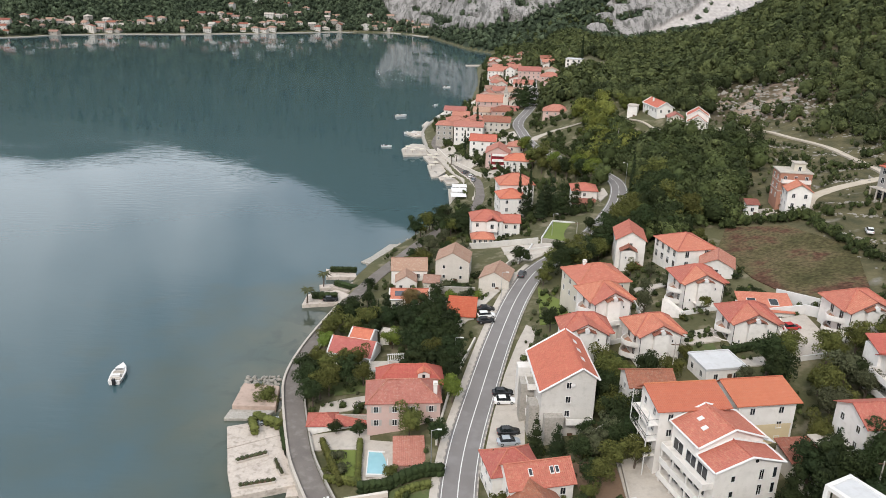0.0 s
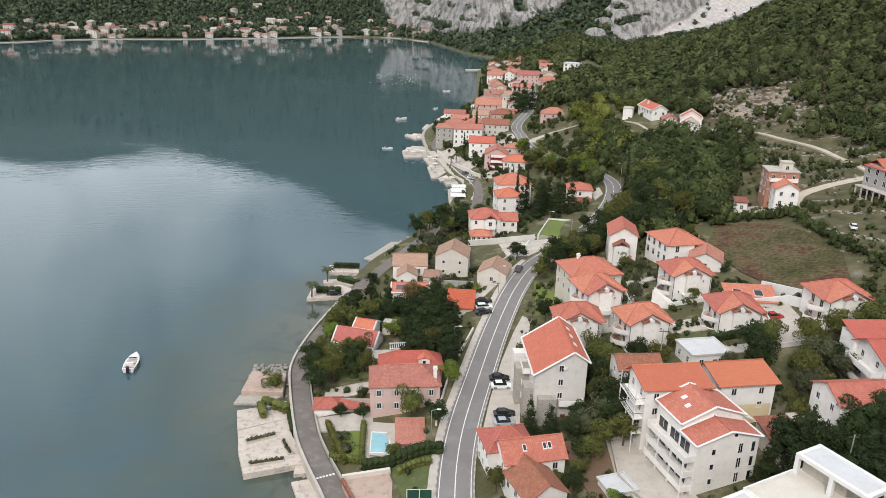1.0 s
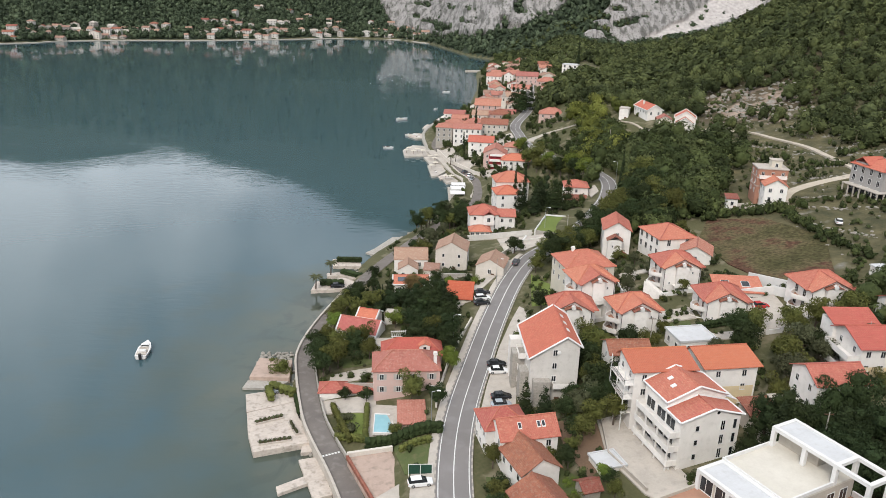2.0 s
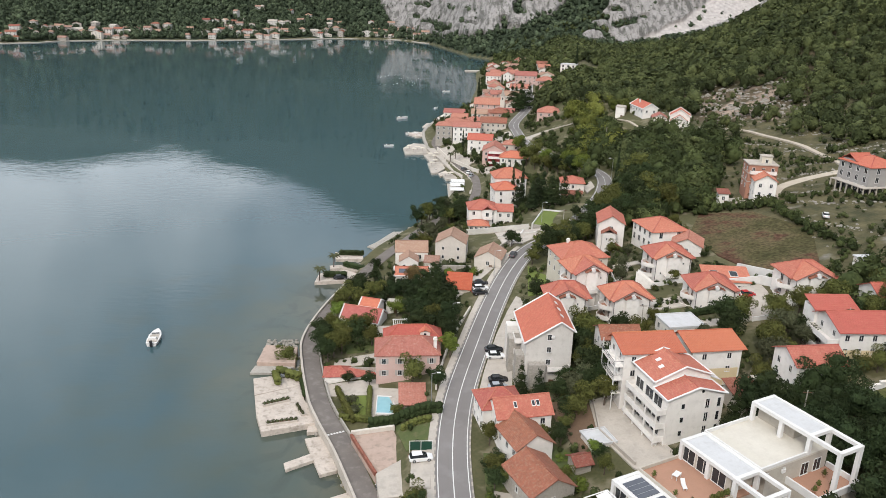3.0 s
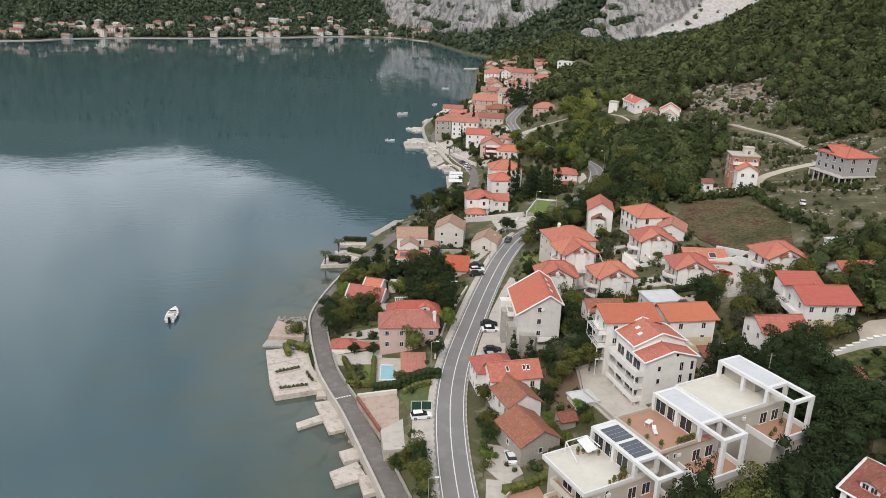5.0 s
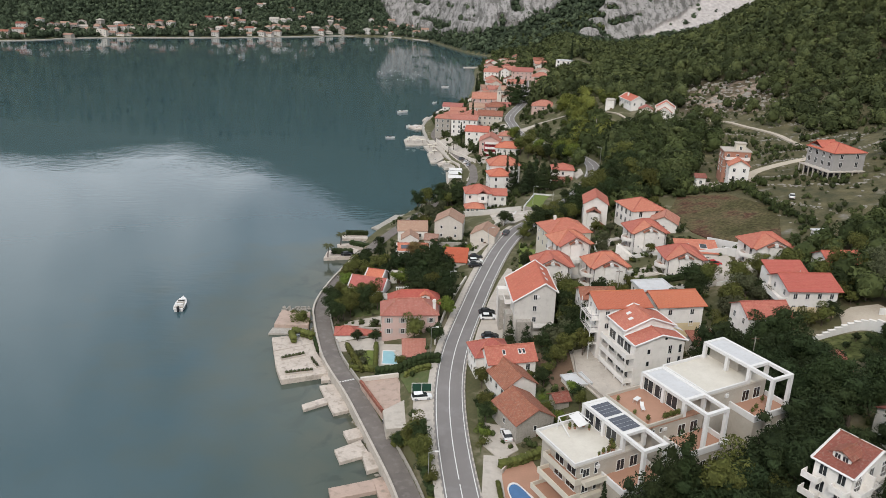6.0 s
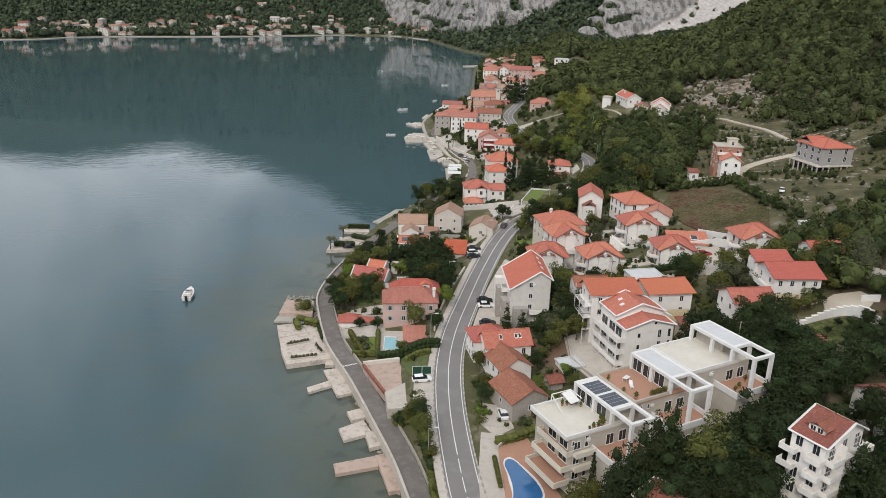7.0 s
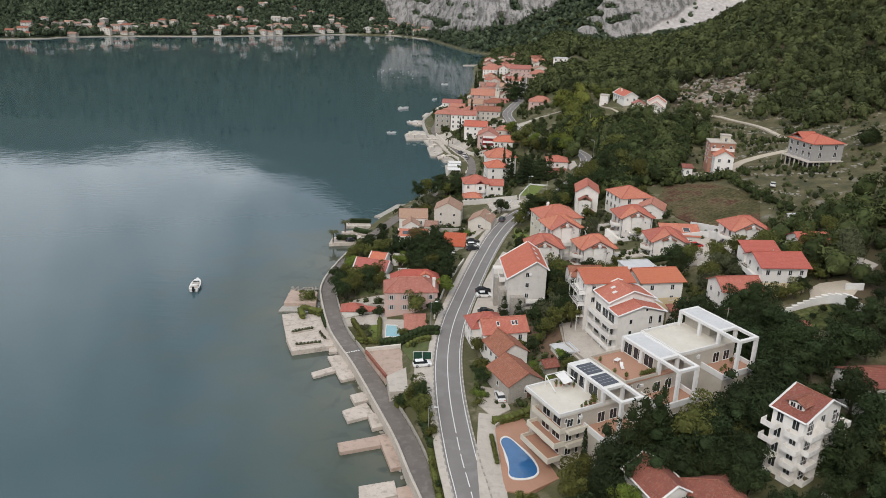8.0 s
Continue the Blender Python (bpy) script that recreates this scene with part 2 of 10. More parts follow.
M_KERB_DARK = material("stained_kerb", (0.32, 0.295, 0.27), (0.25, 0.23, 0.21), 0.92, 0.6, 5.0, 0.4, 0.1)
M_PAINT = material("road_paint", (0.7, 0.7, 0.68), (0.55, 0.55, 0.53), 0.7, 1.5, 9.0, 0.5, 0.0)
M_WHITE = material("white_paint", (0.68, 0.67, 0.655), (0.58, 0.57, 0.555), 0.6, 0.8, 8.0, 0.3, 0.02)
M_FLATROOF = material("white_membrane", (0.57, 0.575, 0.585), (0.47, 0.47, 0.475), 0.7, 0.4, 3.0, 0.3, 0.03, wear=(0.42, 0.41, 0.4), wear_amt=0.4)
M_DECK = material("cream_membrane", (0.61, 0.575, 0.505), (0.5, 0.465, 0.405), 0.8, 0.35, 3.0, 0.3, 0.03, wear=(0.5, 0.46, 0.4), wear_amt=0.4)
M_WOOD = material("brown_wood", (0.13, 0.07, 0.04), (0.08, 0.045, 0.03), 0.7, 2.0, 12.0, 0.4, 0.1)
M_DARKMETAL = material("dark_metal", (0.05, 0.05, 0.055), None, 0.5, 2.0, 12.0, 0.3, 0.02, metallic=0.6)
M_GALV = material("galvanised_steel", (0.45, 0.46, 0.47), (0.36, 0.37, 0.38), 0.45, 2.0, 12.0, 0.3, 0.02, metallic=0.7)
M_SHUTTER = material("grey_shutter", (0.42, 0.40, 0.37), (0.34, 0.32, 0.3), 0.7, 3.0, 12.0, 0.3, 0.05)
M_SOIL = material("bare_soil", (0.2, 0.13, 0.085), (0.12, 0.08, 0.055), 0.95, 0.15, 2.5, 0.4, 0.3)
M_LAWN = material("mown_lawn", (0.15, 0.185, 0.045), (0.105, 0.14, 0.034), 0.95, 0.2, 6.0, 0.4, 0.3)
M_GRASS = material("rough_grass", (0.095, 0.115, 0.04), (0.06, 0.08, 0.028), 0.95, 0.25, 4.0, 0.5, 0.4, wear=(0.16, 0.13, 0.075), wear_amt=0.5)
M_TRUNK = material("bark", (0.12, 0.09, 0.07), (0.07, 0.055, 0.045), 0.95, 2.0, 9.0, 0.5, 0.4)
M_TYRE = material("rubber", (0.02, 0.02, 0.02), None, 0.8, 5.0, 20.0, 0.2, 0.0)
M_POOL = material("pool_tiles_blue", (0.035, 0.13, 0.3), (0.025, 0.1, 0.24), 0.08, 0.6, 6.0, 0.2, 0.05, spec=0.6)
M_POOL_PALE = material("pool_tiles_pale", (0.28, 0.5, 0.55), (0.22, 0.42, 0.48), 0.08, 0.6, 6.0, 0.2, 0.05, spec=0.6)
M_REDPAINT = material("dark_red_cladding", (0.36, 0.04, 0.05), (0.28, 0.03, 0.04), 0.7, 1.0, 6.0, 0.3, 0.05)


def glass_dark():
    m = material("window_glass", (0.03, 0.035, 0.04), (0.015, 0.018, 0.02), 0.12, 0.5, 3.0, 0.2, 0.0, spec=0.6, hue=0.3)
    return m


M_GLASS = glass_dark()
# sky reflection put into the base: grey-blue instead of near-black
M_SOLAR = material("solar_cells", (0.085, 0.092, 0.11), (0.06, 0.066, 0.085), 0.22, 0.8, 4.0, 0.3, 0.0, spec=0.6)


def leaves(name, color, color2, hue=0.2, scale=0.55, fine=3.0, by_tree=False):
    """Foliage: tint from clump to clump and from tree to tree."""
    m = material(name, color, color2, 0.85, scale, fine, 0.4, 0.0, hue=hue, spec=0.1)
    n, l = m.node_tree.nodes, m.node_tree.links
    b = n["Principled BSDF"]
    src = b.inputs["Base Color"].links[0].from_socket
    geo, hs = n.new("ShaderNodeNewGeometry"), n.new("ShaderNodeHueSaturation")
    mr = n.new("ShaderNodeMapRange")
    mr.inputs["To Min"].default_value, mr.inputs["To Max"].default_value = 0.76, 1.26
    l.new(geo.outputs["Random Per Island"], mr.inputs["Value"])
    l.new(mr.outputs["Result"], hs.inputs["Value"])
    l.new(src, hs.inputs["Color"])
    out = hs.outputs["Color"]
    if by_tree:
        at, h2 = n.new("ShaderNodeAttribute"), n.new("ShaderNodeHueSaturation")
        at.attribute_name = "tint"
        for sock, lo, hi in (("Value", 0.5, 1.45), ("Hue", 0.512, 0.49)):
            r2 = n.new("ShaderNodeMapRange")
            r2.inputs["To Min"].default_value, r2.inputs["To Max"].default_value = lo, hi
            l.new(at.outputs["Fac"], r2.inputs["Value"])
            l.new(r2.outputs["Result"], h2.inputs[sock])
        l.new(out, h2.inputs["Color"])
        out = h2.outputs["Color"]
    l.new(out, b.inputs["Base Color"])
    return m


M_LEAF = leaves("broad_leaves", (0.12, 0.122, 0.034), (0.046, 0.053, 0.017))
M_LEAF_DARK = leaves("dark_leaves", (0.04, 0.054, 0.02), (0.015, 0.024, 0.01))
M_LEAF_OAK = leaves("oak_leaves", (0.033, 0.046, 0.018), (0.012, 0.02, 0.009))
M_LEAF_LIGHT = leaves("light_leaves", (0.13, 0.165, 0.03), (0.08, 0.11, 0.025))
M_LEAF_GREY = leaves("olive_leaves", (0.09, 0.095, 0.05), (0.05, 0.056, 0.03))
M_LEAF_RUST = leaves("autumn_leaves", (0.15, 0.095, 0.045), (0.09, 0.07, 0.03))
M_CYPRESS = leaves("cypress_leaves", (0.034, 0.046, 0.02), (0.015, 0.024, 0.011))
M_FOREST = leaves("forest_leaves", (0.093, 0.108, 0.04), (0.032, 0.043, 0.02), 0.0, 0.035, 0.5, True)
M_LEAF_WOODS = leaves("mixed_leaves", (0.068, 0.085, 0.029), (0.026, 0.036, 0.015), 0.0, 0.06, 0.8, True)


# ---------------- builders ----------------
def finish(name, bm, mat, parent=None, smooth=False):
    me = bpy.data.meshes.new(name)
    bm.to_mesh(me)
    bm.free()
    for mm in (mat if isinstance(mat, (list, tuple)) else [mat]):
        me.materials.append(mm)
    if smooth:
        me.shade_smooth()
    ob = new(name, me)
    ob.parent = parent
    return ob


def part(name, bm, mat, parent, label="", smooth=False):
    ob = finish(name, bm, mat, parent, smooth)
    if label:
        tagged(ob, label)
    return ob


def shared(name, me, parent, m, label=""):
    ob = new(name, me)
    ob.parent, ob.matrix_basis = parent, m
    if label:
        tagged(ob, label)
    return ob


def empty(name, m, label, category, group="", kind=""):
    ob = new(name)
    ob.matrix_basis = m
    ob.empty_display_size = 0.5
    return tagged(ob, label, category, group, kind)


def box(bm, x0, y0, z0, x1, y1, z1, bevel=0.0):
    v = [bm.verts.new(p) for p in ((x0, y0, z0), (x1, y0, z0), (x1, y1, z0), (x0, y1, z0), (x0, y0, z1), (x1, y0, z1), (x1, y1, z1), (x0, y1, z1))]
    fs = [bm.faces.new([v[i] for i in f]) for f in ((3, 2, 1, 0), (4, 5, 6, 7), (0, 1, 5, 4), (1, 2, 6, 5), (2, 3, 7, 6), (3, 0, 4, 7))]
    if bevel:
        es = {e for f in fs for e in f.edges}
        bmesh.ops.bevel(bm, geom=list(es), offset=bevel, segments=1, affect="EDGES")
    return fs


def boxed(*args, bevel=0.0):
    bm = bmesh.new()
    box(bm, *args, bevel=bevel)
    return bm


def slab(bm, top, thick):
    """A prism under a planar polygon, extruded straight down."""
    t = [bm.verts.new(p) for p in top]
    b = [bm.verts.new((p[0], p[1], p[2] - thick)) for p in top]
    n = len(top)
    bm.faces.new(t)
    bm.faces.new(b[::-1])
    for i in range(n):
        bm.faces.new((t[i], b[i], b[(i + 1) % n], t[(i + 1) % n]))


def tube(bm, a, b, r0, r1, n=8):
    a, b = Vector(a), Vector(b)
    q = (b - a).to_track_quat("Z", "Y")
    rings = []
    for c, r in ((a, r0), (b, r1)):
        rings.append([bm.verts.new(c + q @ Vector((r * math.cos(2 * math.pi * i / n), r * math.sin(2 * math.pi * i / n), 0))) for i in range(n)])
    for i in range(n):
        bm.faces.new((rings[0][i], rings[0][(i + 1) % n], rings[1][(i + 1) % n], rings[1][i]))
    bm.faces.new(rings[0][::-1])
    bm.faces.new(rings[1])

# ---------------- ground: one sheet to the horizon ----------------
def steps(*runs):
    """Graded grid lines: (start, stop, step) runs."""
    out = []
    for a, b, s in runs:
        out += list(np.arange(a, b, s))
    return np.array(out + [runs[-1][1]], float)


def sheet(name, xs, ys, zfun, mat, attrs=None):
    gx, gy = np.meshgrid(xs, ys)
    z = zfun(gx.ravel(), gy.ravel())
    me = bpy.data.meshes.new(name)
    nx, ny = len(xs), len(ys)
    me.vertices.add(nx * ny)
    me.vertices.foreach_set("co", np.stack([gx.ravel(), gy.ravel(), z], -1).ravel())
    i = np.arange(nx - 1)[None, :] + nx * np.arange(ny - 1)[:, None]
    quads = np.stack([i, i + 1, i + 1 + nx, i + nx], -1).reshape(-1, 4)
    me.loops.add(quads.size)
    me.loops.foreach_set("vertex_index", quads.ravel())
    me.polygons.add(len(quads))
    me.polygons.foreach_set("loop_start", np.arange(len(quads)) * 4)
    me.update(calc_edges=True)
    for key, fun in (attrs or {}).items():
        at = me.attributes.new(key, "FLOAT", "POINT")
        at.data.foreach_set("value", fun(gx.ravel(), gy.ravel(), z).astype(np.float32))
    me.materials.append(mat)
    me.shade_smooth()
    return new(name, me)


def vnoise(x, y, seed=0):
    """Smooth lattice noise, 0 to 1."""
    xi, yi = np.floor(x), np.floor(y)
    fx, fy = x - xi, y - yi
    fx, fy = fx * fx * (3 - 2 * fx), fy * fy * (3 - 2 * fy)

    def lat(i, j):
        v = np.sin(i * 127.1 + j * 311.7 + seed * 74.7) * 43758.5453
        return v - np.floor(v)
    top = lat(xi, yi) * (1 - fx) + lat(xi + 1, yi) * fx
    low = lat(xi, yi + 1) * (1 - fx) + lat(xi + 1, yi + 1) * fx
    return top * (1 - fy) + low * fy


def cliff_masks(x, y, z):
    """The crags behind the village: two grey cliffs, and a pale scree chute between them and the near hill."""
    on = smooth01((land(x, y)[1] - 14) / 20) * (y > 930)
    rag = (vnoise(x / 12, z / 8, 3) - 0.5) * 9
    foot = np.interp(x, [-600, -200, -105, -60, -2, 48, 75, 120, 150, 175, 200], [300, 150, 14, 9, 13, 20, 30, 43, 54, 76, 180])
    one = smooth01((z - foot - rag) / 8) * (1 - smooth01((x - 190) / 20))
    side = np.interp(z, [8, 21, 33, 51, 78, 200], [168, 170, 182, 206, 228, 300])
    two = smooth01((x - side - rag * 1.2) / 10)
    lo, hi = np.interp(x, [255, 326, 420, 466, 700], [16, 30, 56, 80, 180]), np.interp(x, [240, 263, 331, 394, 470], [18, 26, 52, 88, 130])
    scree = smooth01((x - 245) / 20) * smooth01((z - lo) / 4) * smooth01((hi + rag * 0.3 - z) / 5)
    green = smooth01((vnoise(x / 20, z / 9, 8) - 0.74) / 0.08) * (1 - scree) * 0.8
    high = 1 - 0.94 * smooth01((z - 88) / 22)
    return np.maximum(one, two) * on * (1 - green) * high, scree * on * high


def rock_mask(x, y, z):
    """Bare limestone: the crags behind the village, stony ground on the open slope."""
    bare, scree = np.zeros(x.shape), np.zeros(x.shape)
    k = y > 930
    if k.any():
        bare[k], scree[k] = cliff_masks(x[k], y[k], height(x[k], y[k]))
    stony = 0.3 * open_slope(x, y)
    return np.clip(np.maximum(np.maximum(bare, scree), stony), 0, 1)


def open_slope(x, y):
    """The stony pasture between the gully woods and the upper forest."""
    left = np.interp(y, [150, 218, 254, 288, 302, 320], [72, 86, 99, 112, 118, 112])
    return smooth01((x - left) / 6) * (1 - smooth01((x - 176 - 0.05 * (y - 200)) / 18)) * smooth01((y - 140 - 0.62 * np.clip(x - 100, 0, 60)) / 10) * (1 - smooth01((y - 332) / 18))


def scar_mask(x, y, z):
    """Eroded reddish earth and broken rock above the track."""
    a = np.exp(-(((x - 156) / 23) ** 2 + ((y - 364) / 38) ** 2) ** 2)
    return np.clip(a * (0.62 + 0.5 * wavy(x, y, 9.0, 0.9)), 0, 1)


def wild_mask(x, y, z):
    """Wooded ground, away from the gardens."""
    d1, d2 = land(x, y)
    return np.clip(np.maximum(smooth01((d1 - 105) / 30), smooth01((d2 - 15) / 60) * (y > 900)), 0, 1)


def ground_material():
    m = material("ground", (0.11, 0.1, 0.05), (0.052, 0.058, 0.023), 0.95, 0.09, 1.6, 0.45, 0.35, wear=(0.26, 0.22, 0.16), wear_amt=0.55, dist=0.2)
    n, l = m.node_tree.nodes, m.node_tree.links
    b = n["Principled BSDF"]
    src = b.inputs["Base Color"].links[0].from_socket
    tc = n.new("ShaderNodeTexCoord")
    for key, ca, cb, sc, stretch in (("wild", (0.047, 0.045, 0.02), (0.088, 0.066, 0.039), 0.07, 1.0), ("deepwood", (0.036, 0.05, 0.03), (0.024, 0.036, 0.02), 0.02, 1.0), ("dry", (0.125, 0.108, 0.056), (0.05, 0.05, 0.023), 0.13, 1.0), ("scar", (0.36, 0.28, 0.225), (0.13, 0.095, 0.065), 0.11, 1.0), ("rock", (0.35, 0.32, 0.3), (0.1, 0.1, 0.078), 0.13, 0.5)):
        at = n.new("ShaderNodeAttribute")
        at.attribute_name = key
        no, rp, mx, mp = n.new("ShaderNodeTexNoise"), n.new("ShaderNodeMix"), n.new("ShaderNodeMix"), n.new("ShaderNodeMapping")
        mp.inputs["Scale"].default_value = (1, stretch, stretch)
        l.new(tc.outputs["Object"], mp.inputs["Vector"])
        l.new(mp.outputs["Vector"], no.inputs["Vector"])
        no.inputs["Scale"].default_value, no.inputs["Detail"].default_value, no.inputs["Roughness"].default_value = sc, 9.0, 0.68
        rp.data_type = mx.data_type = "RGBA"
        cr = n.new("ShaderNodeMapRange")
        cr.inputs["From Min"].default_value, cr.inputs["From Max"].default_value = 0.38, 0.62
        l.new(no.outputs["Fac"], cr.inputs["Value"])
        l.new(cr.outputs["Result"], rp.inputs["Factor"])
        rp.inputs["A"].default_value, rp.inputs["B"].default_value = (*cb, 1), (*ca, 1)
        # a ragged edge between the covers
        rag, ad = n.new("ShaderNodeTexNoise"), n.new("ShaderNodeMath")
        rag.inputs["Scale"].default_value, rag.inputs["Detail"].default_value = 0.12, 7.0
        l.new(tc.outputs["Object"], rag.inputs["Vector"])
        ad.operation = "ADD"
        l.new(at.outputs["Fac"], ad.inputs[0]), l.new(rag.outputs["Fac"], ad.inputs[1])
        ed = n.new("ShaderNodeMapRange")
        ed.inputs["From Min"].default_value, ed.inputs["From Max"].default_value = 0.92, 1.08
        l.new(ad.outputs[0], ed.inputs["Value"])
        l.new(ed.outputs["Result"], mx.inputs["Factor"])
        l.new(src, mx.inputs["A"]), l.new(rp.outputs["Result"], mx.inputs["B"])
        src = mx.outputs["Result"]
    l.new(src, b.inputs["Base Color"])
    # crags: deep relief where the limestone is bare
    cn, cm, cb = n.new("ShaderNodeTexNoise"), n.new("ShaderNodeMath"), n.new("ShaderNodeBump")
    cp = n.new("ShaderNodeMapping")
    cp.inputs["Scale"].default_value = (1, 0.35, 0.35)
    l.new(tc.outputs["Object"], cp.inputs["Vector"])
    l.new(cp.outputs["Vector"], cn.inputs["Vector"])
    cn.inputs["Scale"].default_value, cn.inputs["Detail"].default_value, cn.inputs["Roughness"].default_value = 0.07, 8.0, 0.6
    cm.operation = "MULTIPLY"
    l.new(cn.outputs["Fac"], cm.inputs[0]), l.new(at.outputs["Fac"], cm.inputs[1])
    l.new(cm.outputs[0], cb.inputs["Height"])
    cb.inputs["Distance"].default_value, cb.inputs["Strength"].default_value = 9.0, 0.9
    old = b.inputs["Normal"].links[0].from_socket
    l.new(old, cb.inputs["Normal"])
    l.new(cb.outputs["Normal"], b.inputs["Normal"])
    return m


GX = steps((-4000, -900, 180), (-900, -60, 14), (-60, -30, 2.5), (-30, 12, 1.2), (12, 160, 2.5), (160, 420, 8), (420, 1000, 40), (1000, 4000, 250))
GY = steps((-1500, 20, 60), (20, 130, 1.6), (130, 430, 2.5), (430, 940, 6), (940, 1500, 12), (1500, 4200, 90))
ground = tagged(sheet("ground", GX, GY, height, ground_material(), {"rock": rock_mask, "scar": scar_mask, "dry": lambda x, y, z: open_slope(x, y), "wild": wild_mask, "deepwood": lambda x, y, z: smooth01((land(x, y)[1] - 1) / 6) * (y > 900)}), "dry grass, soil and pale limestone hillside sloping to the bay", "ground", kind="structure")


# ---------------- crags behind the village ----------------
def crag_material():
    """Grey limestone: cleft shade painted as dark vertical streaks, pale broken faces, green tufts on the ledges."""
    m = material("limestone_crag", (0.36, 0.34, 0.33), (0.2, 0.19, 0.18), 0.92, 0.09, 0.5, 0.5, 0.8, dist=1.5)
    n, l = m.node_tree.nodes, m.node_tree.links
    b = n["Principled BSDF"]
    src = b.inputs["Base Color"].links[0].from_socket
    tc = n.new("ShaderNodeTexCoord")
    # first noise paints the clefts' shade into the colour; second is green tufts
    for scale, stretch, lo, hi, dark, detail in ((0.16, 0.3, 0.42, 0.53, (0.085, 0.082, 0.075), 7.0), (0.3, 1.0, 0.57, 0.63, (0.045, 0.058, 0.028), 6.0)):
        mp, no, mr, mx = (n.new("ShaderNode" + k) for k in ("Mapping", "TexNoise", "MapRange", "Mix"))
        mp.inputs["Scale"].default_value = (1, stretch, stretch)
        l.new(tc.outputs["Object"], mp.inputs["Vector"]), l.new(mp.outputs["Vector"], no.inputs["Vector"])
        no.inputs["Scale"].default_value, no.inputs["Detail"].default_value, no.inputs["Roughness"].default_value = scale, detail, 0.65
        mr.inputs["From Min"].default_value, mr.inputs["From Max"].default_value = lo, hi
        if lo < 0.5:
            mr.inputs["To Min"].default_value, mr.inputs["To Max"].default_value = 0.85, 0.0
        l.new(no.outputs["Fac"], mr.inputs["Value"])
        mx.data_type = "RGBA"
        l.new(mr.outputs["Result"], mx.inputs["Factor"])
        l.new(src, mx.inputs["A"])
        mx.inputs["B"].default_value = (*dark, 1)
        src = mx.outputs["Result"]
    at, mx, no, rp = (n.new("ShaderNode" + k) for k in ("Attribute", "Mix", "TexNoise", "Mix"))
    at.attribute_name = "scree"
    mx.data_type = rp.data_type = "RGBA"
    no.inputs["Scale"].default_value, no.inputs["Detail"].default_value = 0.2, 9.0
    l.new(tc.outputs["Object"], no.inputs["Vector"])
    l.new(no.outputs["Fac"], rp.inputs["Factor"])
    rp.inputs["A"].default_value, rp.inputs["B"].default_value = (0.2, 0.185, 0.17, 1), (0.66, 0.61, 0.59, 1)
    l.new(at.outputs["Fac"], mx.inputs["Factor"])
    l.new(src, mx.inputs["A"]), l.new(rp.outputs["Result"], mx.inputs["B"])
    l.new(mx.outputs["Result"], b.inputs["Base Color"])
    return m


def crags():
    """Broken limestone: a fine sheet that stands proud of the ground where the rock is bare."""
    xs, ss = np.arange(-150, 492, 2.4), np.arange(12, 250, 2.4)
    gx, gs = np.meshgrid(xs, ss)
    x, y = gx.ravel(), gs.ravel() + np.interp(gx.ravel(), YF_X, YF_Y)
    z = height(x, y)
    bare, scree = cliff_masks(x, y, z)
    rough = np.zeros(x.shape)
    for k, (sx, sz, amp) in enumerate(((34, 60, 9.0), (15, 34, 6.0), (7, 16, 3.4), (4, 7, 1.6))):
        rough += amp * (1 - np.abs(2 * vnoise(x / sx + 0.15 * z / sz, z / sz + 3 * k, 11 + k) - 1))
    both = np.maximum(bare, scree)
    lift = smooth01((both - 0.25) / 0.4)
    push = lift * (bare * (1 - scree) * (rough - 8) + scree * (rough * 0.14))
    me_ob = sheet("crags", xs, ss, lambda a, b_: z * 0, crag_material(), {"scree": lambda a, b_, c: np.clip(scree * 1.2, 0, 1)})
    co = np.stack([x, y - np.clip(push, -3, 16) * 0.8, z + push * 0.5 + lift * 3.0 - (1 - lift) * 3.5], -1)
    me_ob.data.vertices.foreach_set("co", co.ravel())
    me_ob.data.shade_flat()
    me_ob.data.update()
    return tagged(me_ob, "grey limestone cliffs with a pale scree chute", "cliff", kind="structure")


crags()


